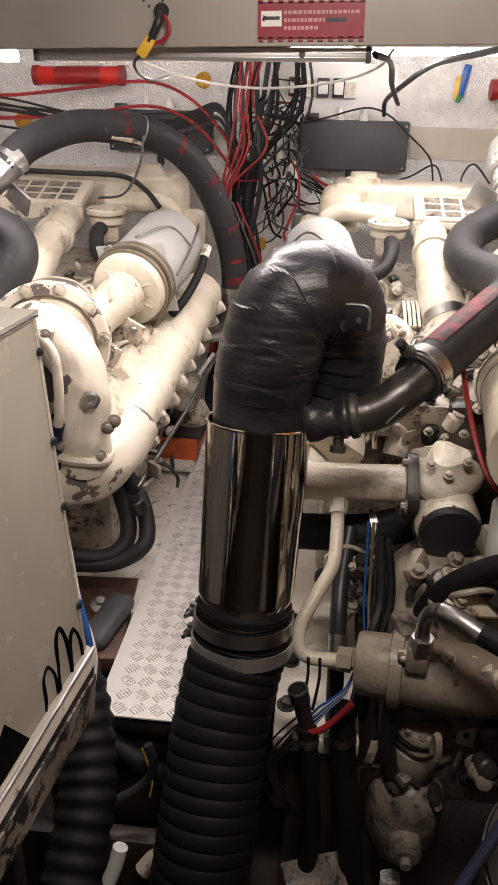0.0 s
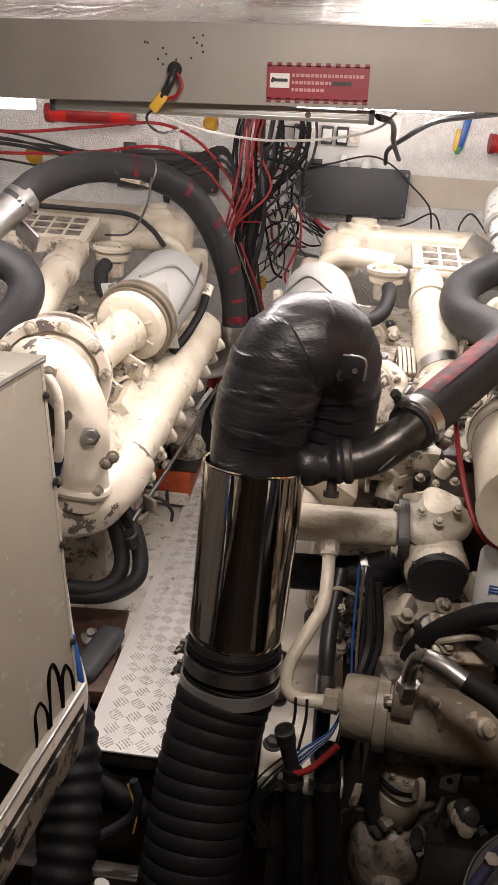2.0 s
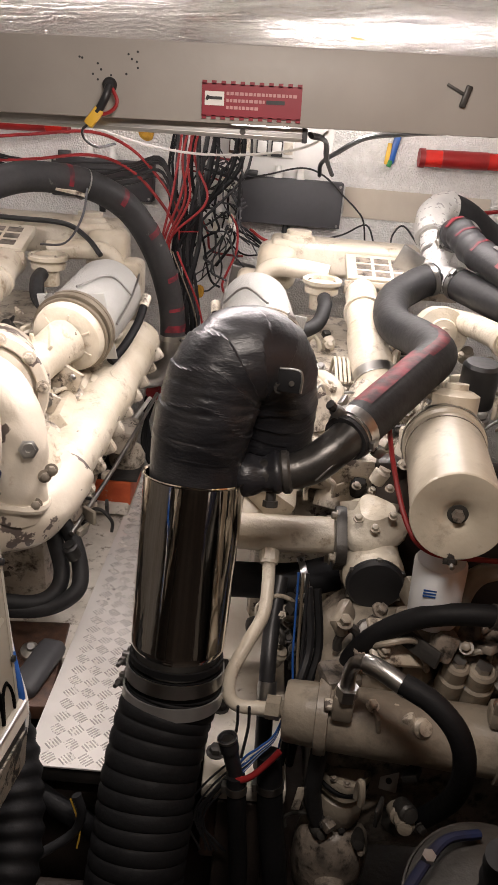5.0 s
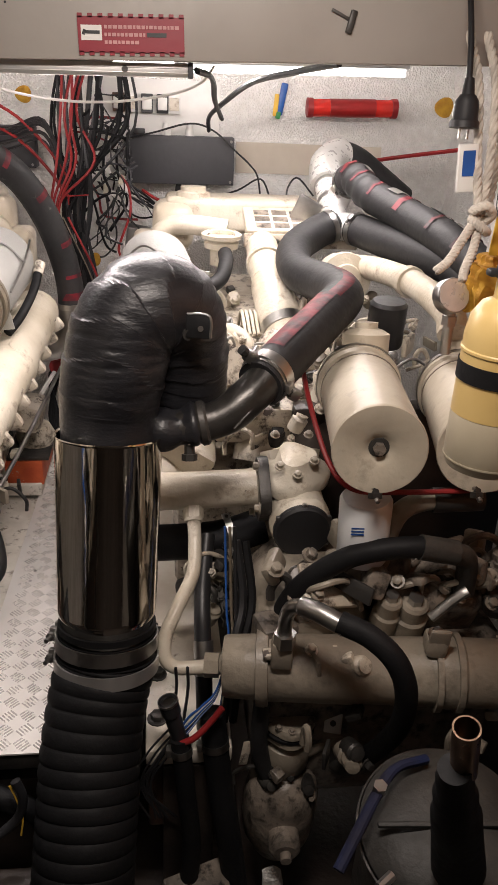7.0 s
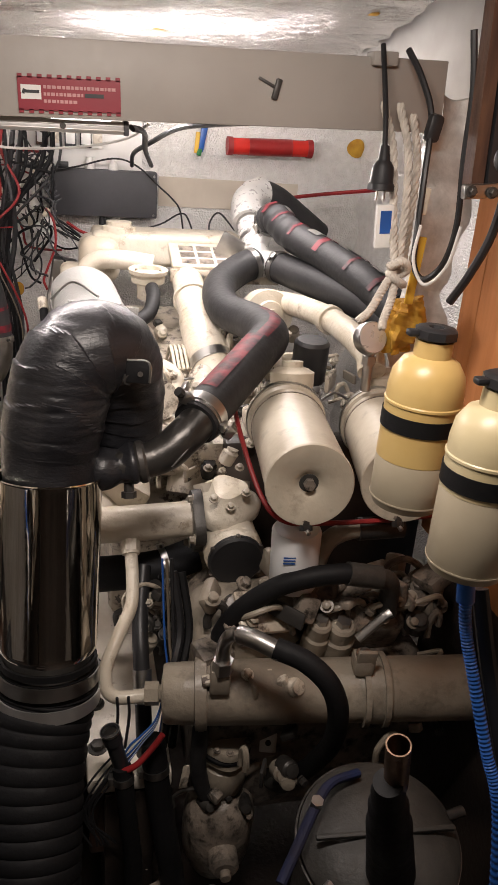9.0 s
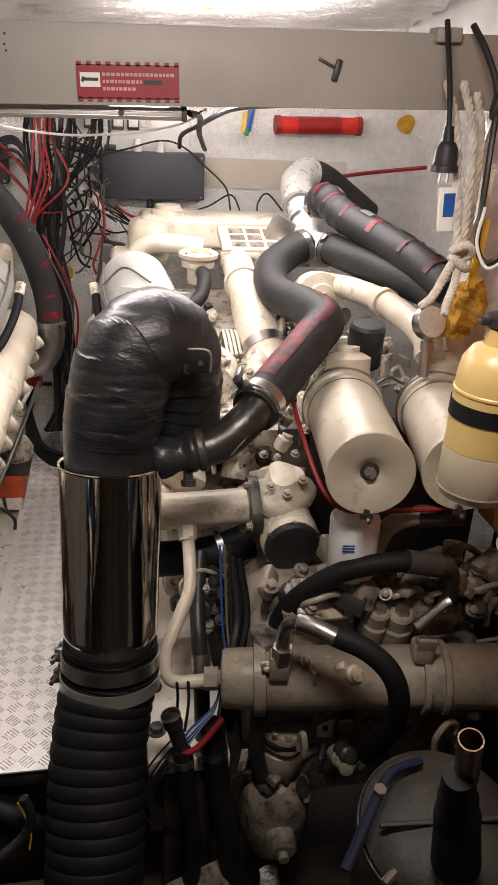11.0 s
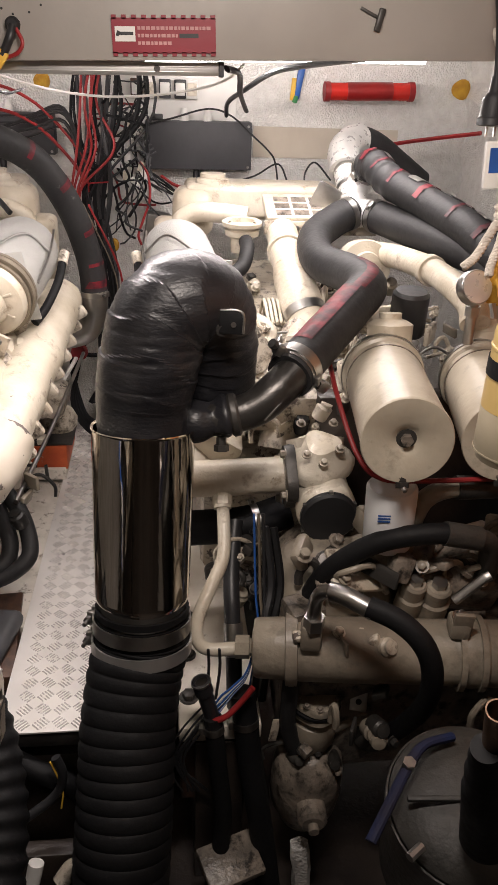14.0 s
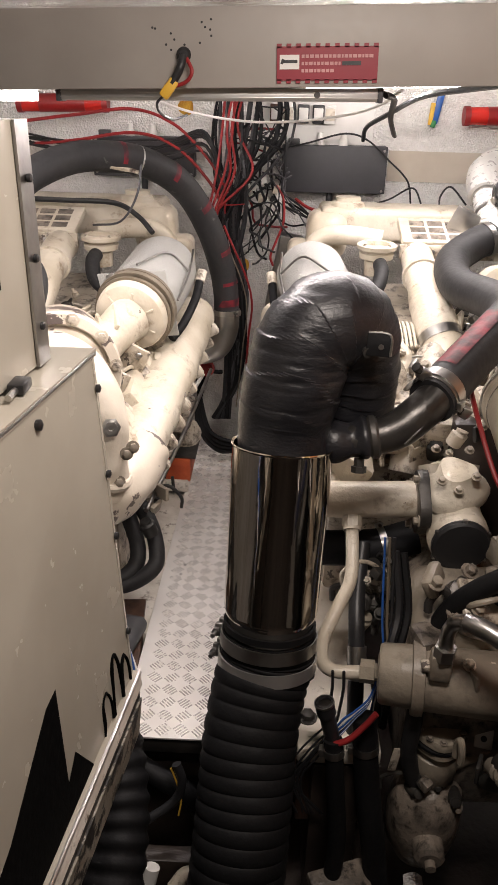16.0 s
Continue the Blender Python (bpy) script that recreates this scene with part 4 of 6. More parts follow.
part("drain_plug", lathe([(0.024, 0), (0.026, 0.012), (0.018, 0.014), (0.018, 0.024), (0.008, 0.024), (0.008, 0.012), (0, 0.012)], (-0.388, 1.826, 0.63), (0.25, -0.9, 0.25), 6), BRUSHED, far_engine)
bolts("casting_bolt", ((-0.355, 1.85, 0.545), (-0.34, 1.86, 0.56), (-0.475, 1.82, 0.50), (-0.375, 1.83, 0.47)), (0.35, -0.9, 0.2), 0.012, 0.016, GREASY, far_engine)
part("joint_flange", lathe([(0.05, 0.016), (0.082, 0.014), (0.086, 0.004), (0.082, -0.006), (0.05, -0.008)], (-0.43, 1.876, 0.452), (0.08, 0.1, 1), 26, lobes=(4, 0.06)), CREAMCHIP, far_engine)
part("tube_boss", block((0.05, 0.04, 0.035), pose(-0.505, 1.86, 0.79, 20, 10, 20), 0.01, rough=0.002), CREAM, far_engine)
part("tube_bolt", bolt((-0.495, 1.835, 0.79), (0.2, -0.9, 0.3), 0.01, 0.012), GREASY2, far_engine)
part("side_tube", tube([(-0.515, 1.84, 0.788), (-0.488, 1.822, 0.772), (-0.467, 1.81, 0.742), (-0.459, 1.80, 0.676), (-0.464, 1.80, 0.59), (-0.478, 1.81, 0.54)], 0.0125, 12), CREAM, far_engine)
part("side_hose", tube([(-0.472, 1.808, 0.565), (-0.486, 1.818, 0.52), (-0.490, 1.82, 0.475), (-0.488, 1.84, 0.42)], 0.018, 14), NAVY, far_engine, "dark blue rubber sleeve")
for z in (0.545, 0.515, 0.468):
    part("sleeve_clamp", band((-0.481 - 0.09 * (0.545 - z), 1.816, z), (0.25, -0.1, 1), 0.019, 0.01, 0.0015, seg=20), BRUSHED, far_engine)
part("pulley", lathe([(0.0, -0.02), (0.03, -0.02), (0.062, -0.012), (0.07, -0.012), (0.07, -0.004), (0.06, 0.004), (0.07, 0.012), (0.07, 0.02), (0.0, 0.02)], (-0.57, 1.95, 0.63), (0.75, -0.65, 0.1), 30), BLACK, far_engine, "black belt pulley")
for gx, gy, gz, turn in ((-0.47, 2.20, 0.60, 12), (-0.43, 2.36, 0.63, -8), (-0.39, 2.55, 0.66, 10)):
    gs = part("gusset", block((0.10, 0.014, 0.12), pose(gx, gy, gz, 10, 25, turn), 0.005), CREAM2, far_engine)
    part("gusset_bolt", bolt((gx + 0.03, gy - 0.008, gz + 0.02), (0.1, -1, 0.2), 0.011, 0.014), BRUSHED, gs)
for k in range(7):
    y = 2.14 + k * 0.115
    part("manifold_pad", block((0.055, 0.05, 0.016), pose(X(0.262 - (y - 2.02) * 0.098 + 0.012), y, 0.43 + (y - 2.02) * 0.2 + 0.078, 11, 6, 8), 0.006, rough=0.002), CREAM, far_engine)
part("mount_bracket", block((0.13, 0.18, 0.12), pose(-0.36, 2.98, 0.20, 0, 10, 0), 0.03, rough=0.006), CREAM2, far_engine)
part("linkage_rod", tube([(-0.36, 2.15, 0.20), (-0.30, 2.6, 0.25), (-0.235, 3.15, 0.33)], 0.008, 8), BRUSHED, far_engine)
for k, off in enumerate((0.0, 0.06)):
    part("coolant_hose", tube([(-0.47 + off * 0.3, 2.25, 0.24), (-0.425 + off, 2.18, 0.165), (-0.385 + off, 2.12, 0.08), (-0.395 + off, 2.07, 0.03), (-0.46 + off * 0.5, 2.03, 0.01 - off * 0.3), (-0.60, 1.98, 0.05 - off * 0.6)], 0.026, 14), GREYHOSE, far_engine, "black coolant hose")
foot = thing("engine_mount", (-0.36, 2.95, -0.14), "orange-red primed engine mount block with chipped paint", "engine mount")
part("mount_block", block((0.15, 0.3, 0.105), pose(-0.378, 3.08, -0.050), 0.006, rough=0.003), ORANGE, foot)
part("base_block", block((0.15, 0.34, 0.05), pose(-0.385, 3.08, -0.116), 0.006, rough=0.002), DIRTY, foot)
part("top_plate", block((0.17, 0.32, 0.014), pose(-0.365, 3.10, 0.009), 0.004), DARKMETAL, foot)
part("cushion", lathe([(0.075, 0), (0.08, 0.04), (0.06, 0.08), (0.03, 0.09)], (-0.35, 3.10, 0.016), (0, 0, 1), 20), CREAM2, foot)
ring = solo("red_ring", lathe([(0.024, -0.004), (0.036, -0.004), (0.036, 0.004), (0.024, 0.004), (0.024, -0.004)], (-0.262, 3.25, 0.30), (0.2, -1, 0.4), 24), REDCAB, "red pull ring on a pale rod", "pull ring")
solo("pale_rod", tube([(-0.335, 3.1, 0.20), (-0.275, 3.23, 0.28)], 0.009, 8, 2), WHITE, "pale plastic rod below the pull ring", "rod")

# ---- front of the near engine ----
cooler = thing("oil_cooler", (0.72, 1.49, 0.13), "greasy grey oil cooler cylinder across the gearbox", "oil cooler")
CA, CB = Vector((0.325, 1.545, 0.112)), Vector((1.12, 1.42, 0.15))
cx = (CB - CA).normalized()
part("shell", lathe([(0.03, -0.012), (0.07, -0.008), (0.075, 0.0), (0.078, 0.07), (0.092, 0.072), (0.092, 0.10), (0.08, 0.102), (0.082, 0.30), (0.079, 0.305), (0.082, 0.5), (0.086, 0.52), (0.086, 0.56), (0.082, 0.565), (0.082, 0.78)], CA, cx, 40), GREASY, cooler)
for d in (0.086, 0.50, 0.55):
    part("flange_ring", band(CA + cx * d, cx, 0.084, 0.014, 0.010), GREASY, cooler)
hexnut = part("union_nut", lathe([(0.03, -0.055), (0.03, -0.02), (0.022, -0.018), (0.022, 0.0)], CA, cx, 6), GREASY, cooler)
part("union_collar", lathe([(0.045, -0.012), (0.05, 0.0), (0.05, 0.018)], CA, cx, 24), GREASY, cooler)
lug = part("top_lug", block((0.05, 0.06, 0.05), pose(0.80, 1.45, 0.235, 0, 0, -9), 0.012, rough=0.003), GREASY, cooler)
part("lug_bolt", bolt((0.80, 1.45, 0.258), (0.1, -0.3, 1), 0.014, 0.018), BRUSHED, lug)
part("hose_boss", block((0.05, 0.05, 0.07), pose(0.443, 1.47, 0.21, 0, 0, -9), 0.008), GREASY, cooler)

HP = [(0.445, 1.46, 0.24), (0.443, 1.45, 0.32), (0.455, 1.43, 0.365), (0.49, 1.40, 0.378), (0.552, 1.35, 0.368)]
press = thing("hydraulic_hose", HP[0], "black hydraulic hose with bright crimped elbow fitting", "hose")
part("elbow_fitting", tube(HP, lambda t: 0.017 if t < 0.62 else 0.022, 16, 8), BRUSHED, press, "bright steel elbow and ferrule")
part("hex", lathe([(0.026, 0), (0.026, 0.035)], (0.445, 1.46, 0.24), (0, -0.1, 1), 6), BRUSHED, press)
part("hose_body", tube([(0.541, 1.36, 0.374), (0.601, 1.32, 0.362), (0.652, 1.29, 0.318), (0.683, 1.29, 0.233), (0.696, 1.33, 0.108), (0.688, 1.40, -0.024), (0.664, 1.46, -0.131)], 0.025, 18), RUBBER, press)
part("lower_fitting", tube([(0.68, 1.43, -0.075), (0.664, 1.46, -0.131), (0.641, 1.50, -0.196), (0.621, 1.54, -0.215), (0.612, 1.55, -0.165)], 0.024, 14), STRAINER, press)
over = hose("rubber_hose", [(0.41, 1.66, -0.02), (0.442, 1.62, 0.114), (0.471, 1.61, 0.235), (0.514, 1.585, 0.325), (0.592, 1.56, 0.40), (0.671, 1.54, 0.436), (0.756, 1.53, 0.448), (0.815, 1.53, 0.44)], 0.026, RUBBER, "black rubber hose curving over the gearbox", seg=16)
part("ferrule", tube([(0.76, 1.53, 0.448), (0.85, 1.53, 0.430)], 0.030, 16, 2), STRAINER, over)
part("end_elbow", tube([(0.84, 1.53, 0.432), (0.885, 1.545, 0.40), (0.90, 1.56, 0.30)], 0.026, 14), STRAINER, over)
up = hose("rubber_hose", [(0.70, 1.62, 0.30), (0.705, 1.61, 0.42), (0.725, 1.60, 0.50), (0.78, 1.60, 0.53), (0.86, 1.60, 0.535)], 0.024, GREASY, "dark hose elbow beside the oil filter", seg=14)
part("ferrule", tube([(0.80, 1.6, 0.532), (0.92, 1.6, 0.535)], 0.03, 16, 2), DARKMETAL, up)

# water pipe with tee and curved tube
wp = thing("water_pipe", (0.3, 1.87, 0.42), "cream water pipe with thermostat housing and black end cap", "pipe")
part("pipe", tube([(0.02, 1.90, 0.41), (0.2, 1.875, 0.42), (0.43, 1.87, 0.432)], 0.05, 22), CREAM, wp)
part("tee_boss", lathe([(0.028, 0), (0.024, 0.03), (0.024, 0.045)], (0.252, 1.85, 0.39), (0, -0.7, -0.7), 16), CREAM, wp)
part("flange", lathe([(0.062, -0.012), (0.064, 0), (0.062, 0.012)], (0.43, 1.87, 0.432), (1, 0, 0.05), 20), GREASY, wp)
HC = Vector((0.53, 1.755, 0.362))
hax = Vector((0.0, 1.0, 0.10)).normalized()
hb = part("housing", tube([HC + hax * 0.005, HC + hax * 0.05, HC + hax * 0.10 + Vector((-0.004, 0, 0.02)), HC + hax * 0.15 + Vector((-0.01, 0, 0.06)), HC + hax * 0.19 + Vector((-0.012, 0, 0.12))], lambda t: 0.076 + 0.006 * math.sin(t * 7), 30, 8, wob=0.005), CREAM, wp)
part("end_cap", lathe([(0.0, -0.010), (0.070, -0.010), (0.077, -0.004), (0.077, 0.008)], HC, hax, 40), BLACK, wp, "flat black round end cap")
capq = hax.to_track_quat("Z", "Y").to_matrix()
for k in range(6):
    off = capq @ Vector((0.076 * math.cos(k * 1.047 + 0.52), 0.076 * math.sin(k * 1.047 + 0.52), 0.0))
    part("cap_clip", block((0.012, 0.014, 0.014), Matrix.Translation(HC + off + Vector((0, 0.002, 0))), 0.003), BRUSHED if k % 2 else DARKMETAL, wp)
part("joint_plate", lathe([(0.05, -0.016), (0.084, -0.014), (0.086, 0.0), (0.084, 0.014), (0.05, 0.016)], (0.435, 1.86, 0.43), (1, 0, 0.05), 26, lobes=(4, 0.10)), DARKMETAL, wp, "dark lobed joint plate")
bolts("plate_bolt", [Vector((0.42, 1.86, 0.43)) + Vector((0, 0.078 * math.cos(k * 1.57 + 0.2), 0.078 * math.sin(k * 1.57 + 0.2))) for k in range(4)], (-1, 0, 0), 0.01, 0.014, GREASY, wp)
part("lid", lathe([(0.085, -0.03), (0.088, 0.0), (0.08, 0.014), (0.06, 0.03), (0.048, 0.06), (0.03, 0.07), (0.0, 0.072)], (0.52, 1.875, 0.475), (0.0, -0.28, 1), 26, lobes=(3, 0.12)), CREAM, wp, "cream domed housing lid")
bolts("lid_bolt", ((0.47, 1.81, 0.52), (0.56, 1.82, 0.53), (0.515, 1.80, 0.50), (0.47, 1.92, 0.56), (0.56, 1.92, 0.56)), (0, -0.4, 0.9), 0.009, 0.012, GREASY, wp)
curve = thing("curved_tube", (0.25, 1.82, 0.37), "cream bent steel tube between the water pipe and oil cooler", "pipe")
part("tube_body", tube([(0.252, 1.83, 0.375), (0.254, 1.78, 0.315), (0.247, 1.72, 0.262), (0.208, 1.65, 0.215), (0.177, 1.60, 0.165), (0.176, 1.57, 0.122), (0.205, 1.557, 0.102), (0.275, 1.553, 0.104)], 0.0175, 16), CREAM, curve)
part("nut", lathe([(0.027, 0), (0.027, 0.03)], (0.252, 1.845, 0.388), (0.01, -0.65, -0.75), 6), CREAM, curve)
bigh = hose("coolant_hose", [(0.0, 1.98, 0.19), (0.15, 1.965, 0.205), (0.33, 1.96, 0.22), (0.46, 1.98, 0.25)], 0.052, RUBBER, "black coolant hose under the water pipe", seg=22, clamps=(0.55, 0.75))

# support bracket castings and cluttered pipes around the gearbox
gear = thing("gearbox", (0.72, 1.62, -0.2), "greasy grey marine gearbox with castings and bolts", "gearbox")
part("case", block((0.62, 0.34, 0.5), pose(0.72, 1.70, -0.08, 0, 0, 0), 0.05, rough=0.012), GREASY2, gear)
part("bell", lathe([(0.10, -0.02), (0.2, 0.0), (0.215, 0.05), (0.215, 0.10)], (0.60, 1.80, 0.08), (0, 1, 0.1), 40), GREASY2, gear)
rng = random.Random(11)
for k in range(34):
    x, z = rng.uniform(0.42, 1.05), rng.uniform(0.18, 0.36)
    part("casting", block((rng.uniform(0.03, 0.1), rng.uniform(0.04, 0.1), rng.uniform(0.03, 0.08)), pose(x, rng.uniform(1.58, 1.75), z, rng.uniform(-25, 25), rng.uniform(-25, 25), rng.uniform(-40, 40)), 0.012, rough=0.004), GREASY2 if k % 3 else GREASY, gear)
for k in range(14):
    part("case_bolt", bolt((rng.uniform(0.46, 1.0), rng.uniform(1.54, 1.66), rng.uniform(0.24, 0.37)), (rng.uniform(-0.4, 0.4), -0.6, 0.7), 0.012, 0.016), GREASY, gear)
for k in range(5):
    x = 0.5 + 0.11 * k
    part("oil_line", tube([(x, 1.6, 0.28), (x + 0.03, 1.55, 0.33), (x + 0.1, 1.56, 0.34), (x + 0.14, 1.6, 0.27)], 0.008, 8), GREASY, gear)
part("top_cover", block((0.30, 0.24, 0.16), pose(0.55, 1.70, 0.19, 28, 0, 0), 0.06, seg=4, rough=0.005), GREASY, gear)
part("side_cover", block((0.26, 0.2, 0.14), pose(0.84, 1.66, 0.25, 20, 6, 0), 0.04, seg=3, rough=0.005), GREASY2, gear)
for bx, bz, br in ((0.715, 0.255, 0.03), (0.775, 0.245, 0.036)):
    bs = part("oil_boss", lathe([(br * 1.25, -0.08), (br * 1.2, -0.012), (br, -0.006), (br, 0.035), (br * 0.8, 0.042)], (bx, 1.56, bz), (0.0, -0.35, 1), 18), GREASY, gear)
    part("boss_plug", lathe([(br * 0.55, 0.04), (br * 0.55, 0.06)], (bx, 1.56, bz), (0.0, -0.35, 1), 6), BRUSHED, bs)
part("clamp_ear", block((0.05, 0.014, 0.07), pose(0.80, 1.43, 0.255, 10, 0, -8), 0.008), GREASY, gear)
part("pale_cover", block((0.15, 0.12, 0.02), pose(0.575, 1.60, 0.30, 32, 6, 10), 0.01), CREAM2, gear, "cream worn cover plate")
# added block whose near-black colour stands for the shade in the gap
part("gap_shade", block((0.66, 0.08, 0.95), pose(0.86, 2.04, 0.13), 0.02), BILGESHADE, gear, "near-black block added to darken the gap behind the gearbox")
part("lever", tube([(0.80, 1.50, 0.27), (0.86, 1.50, 0.33), (0.88, 1.50, 0.345)], 0.008, 8, flat=1.6), BRUSHED, gear)

pump = thing("water_pump", (0.49, 1.53, -0.5), "oily brown-grey pump hanging below the oil cooler", "pump")
PX, PA = Vector((0.49, 1.535, 0.0)), (0.03, 0.0, 1)
part("top_flange", lathe([(0.03, -0.045), (0.06, -0.047), (0.064, -0.055), (0.064, -0.068), (0.05, -0.072)], PX, PA, 28, lobes=(4, 0.05)), GREASY, pump, "pale worn top flange")
part("gasket", lathe([(0.05, -0.07), (0.066, -0.074), (0.066, -0.082), (0.05, -0.086)], PX, PA, 28), RUBBER, pump)
part("middle_flange", lathe([(0.045, -0.084), (0.062, -0.086), (0.064, -0.098), (0.05, -0.102), (0.044, -0.125)], PX, PA, 28, lobes=(4, 0.05)), GREASY, pump)
part("neck", lathe([(0.045, -0.115), (0.058, -0.125), (0.062, -0.15), (0.06, -0.19), (0.05, -0.21), (0.05, -0.235)], PX, PA, 28), GREASY, pump, "grey cast neck")
part("body", lathe([(0.045, -0.215), (0.07, -0.225), (0.088, -0.25), (0.098, -0.30), (0.098, -0.38), (0.09, -0.44), (0.06, -0.50), (0.03, -0.52)], PX, PA, 34), GREASY2, pump, "dark oily rounded body")
part("nose", lathe([(0.04, 0.0), (0.04, 0.05), (0.03, 0.06), (0.014, 0.06), (0.014, 0.08)], (0.478, 1.45, -0.36), (-0.05, -1, -0.1), 16), GREASY2, pump)
for k in range(5):
    a = 0.4 + k * 0.62
    part("flange_bolt", bolt(PX + Vector((0.056 * math.cos(-a), 0.056 * math.sin(-a), -0.046)), (0, 0, 1), 0.007, 0.008), GREASY2, pump)
part("side_pipe", tube([(0.54, 1.53, -0.165), (0.58, 1.54, -0.15), (0.62, 1.552, -0.14)], 0.017, 12), GREASY, pump)
valve = thing("drain_valve", (0.61, 1.56, -0.2), "grey brass drain valve with a drilled steel tab beside the pump", "valve")
part("body", lathe([(0.026, -0.07), (0.026, -0.035), (0.034, -0.03), (0.034, -0.005), (0.028, 0.0), (0.026, 0.05), (0.018, 0.055)], (0.615, 1.56, -0.12), (-0.10, 0.1, 1), 16), GREASY, valve)
part("hex", lathe([(0.033, 0.0), (0.033, 0.03)], (0.619, 1.553, -0.185), (-0.10, 0.1, 1), 6), GREASY, valve)
tabm = pose(0.603, 1.535, -0.055, 55, 0, -15)
part("tab", block((0.045, 0.085, 0.006), tabm, 0.003), ALU, valve, "bright drilled steel tab")
part("tab_hole", lathe([(0.008, 0), (0.008, 0.001)], tabm @ Vector((0, -0.018, 0.003)), tabm.to_3x3() @ Vector((0, 0, 1)), 14), BLACK, valve)
part("tab_fold", block((0.045, 0.006, 0.05), tabm @ pose(0, 0.045, 0.022), 0.002), BRUSHED, valve)
part("side_port", tube([(0.62, 1.55, -0.10), (0.66, 1.55, -0.075), (0.70, 1.56, -0.06)], 0.02, 12), GREASY2, valve)
sleeve = hose("sleeve_hose", [(0.41, 1.50, 0.06), (0.408, 1.50, -0.02), (0.408, 1.50, -0.10), (0.425, 1.50, -0.18), (0.45, 1.50, -0.23)], 0.022, GREYHOSE, "short grey rubber sleeve on a pipe", seg=16)
tagp = solo("paper_tag", block((0.022, 0.003, 0.075), pose(0.375, 1.50, -0.13, 0, 8, 10), 0.001), CREAM2, "torn cream paper tag hanging below the cooler", "tag")

# dirty filter canisters
for k, (f, b, r) in enumerate((((0.627, 1.50, 0.708), (0.685, 1.95, 0.705), 0.1005), ((0.872, 1.53, 0.69), (0.962, 1.95, 0.69), 0.1005))):
    f, b = Vector(f), Vector(b)
    ax = (b - f).normalized()
    ln = (b - f).length
    can = thing("filter_canister", f, "large dirty cream filter canister with a dished end", "filter", "filter canisters")
    body = part("shell", lathe([(0.0, 0.024), (0.016, 0.022), (0.028, 0.012), (0.045, 0.004), (0.085, 0.001), (0.093, 0.0), (r + 0.001, 0.0), (r + 0.003, 0.003), (r + 0.003, 0.009), (r, 0.012), (r, 0.03), (r, ln * 0.5), (r + 0.0, ln - 0.06), (r + 0.008, ln - 0.055), (r + 0.008, ln - 0.02), (r - 0.01, ln), (0.05, ln + 0.03), (0, ln + 0.03)], f, ax, 44), CANISTER, can)
    part("drain_nut", lathe([(0.014, -0.012), (0.014, 0.004), (0.010, 0.012)], f + ax * 0.012, ax, 6), GREASY2, can)
    # dark disc deepens the dimple: its shade is put into the colour
    part("dimple_shade", lathe([(0.0, 0.0), (0.022, 0.0), (0.024, 0.004)], f + ax * 0.0145, ax, 20), STRAINER, can)
    lugp = f + Vector((0.002, 0.004, -r - 0.004))
    cock = part("drain_cock", lathe([(0.016, -0.012), (0.016, 0.0), (0.012, 0.002), (0.012, 0.02)], lugp, (0, 0.5, 1), 6), IRON, can)
    part("cock_screw", lathe([(0.006, 0.0), (0.006, 0.012), (0.004, 0.014)], lugp + Vector((0, -0.012, -0.006)), (0.1, -1, -0.3), 8), BRUSHED, cock)
    part("drain_pad", block((0.03, 0.02, 0.014), Matrix.Translation(lugp + Vector((0, 0.006, 0.012))), 0.006), GREASY2, can)
    part("head", lathe([(0.06, 0), (0.062, 0.05), (0.045, 0.06), (0.03, 0.065), (0.03, 0.08), (0, 0.08)], b + Vector((0.02, 0.02, 0.07)), (0, 0.2, 1), 24), CREAM, can)
    part("rear_seam", band(f + ax * (ln * 0.80), ax, r, 0.005, 0.002, seg=44), GREASY2, can)
    part("strap", band(f + ax * (ln * 0.93), ax, r + 0.009, 0.016, 0.002), BRUSHED, can)
part_feed = hose("red_cable", [(0.53, 1.98, 0.78), (0.52, 1.75, 0.72), (0.55, 1.62, 0.62), (0.60, 1.58, 0.575), (0.70, 1.57, 0.57), (0.90, 1.55, 0.585), (1.05, 1.55, 0.60)], 0.0065, REDCAB, "red battery cable under the filter canisters", "cable", seg=8)
oilf = thing("oil_filter", (0.645, 1.6, 0.38), "white spin-on oil filter below the canister", "filter")
oa = Vector((-0.06, -0.1, 1)).normalized()
part("shell", lathe([(0.0, 0.0), (0.05, 0.0), (0.06, 0.008), (0.062, 0.015), (0.062, 0.17), (0.055, 0.18)], (0.652, 1.62, 0.365), oa, 32), OILWHITE, oilf)
bm = bmesh.new()
for k in range(3):
    block((0.03, 0.0012, 0.004), pose(0.615, 1.5455 + 0.008, 0.47 + k * 0.008, 8, -12, -26), 0, bm)
part("print", bm, BLUEC, oilf, "pale blue printed marks")
bf = thing("black_filter", (0.80, 2.13, 0.78), "black spin-on filter on the engine", "filter")
part("shell", lathe([(0.05, 0), (0.053, 0.01), (0.053, 0.12), (0.045, 0.13), (0, 0.13)], (0.80, 2.13, 0.75), (0, -0.1, 1), 26), BLACK, bf)
altern = thing("alternator", (0.79, 2.6, 0.85), "cream round alternator end with a stepped hub", "alternator")
part("case", lathe([(0.0, -0.05), (0.018, -0.05), (0.02, -0.03), (0.045, -0.025), (0.05, -0.01), (0.085, 0.0), (0.09, 0.02), (0.09, 0.12)], (0.795, 2.62, 0.83), (0.05, 0.95, -0.2), 30), CREAM, altern)
cpipe = thing("coolant_pipe", (0.95, 2.3, 0.85), "cream coolant pipe running to the gauge", "pipe")
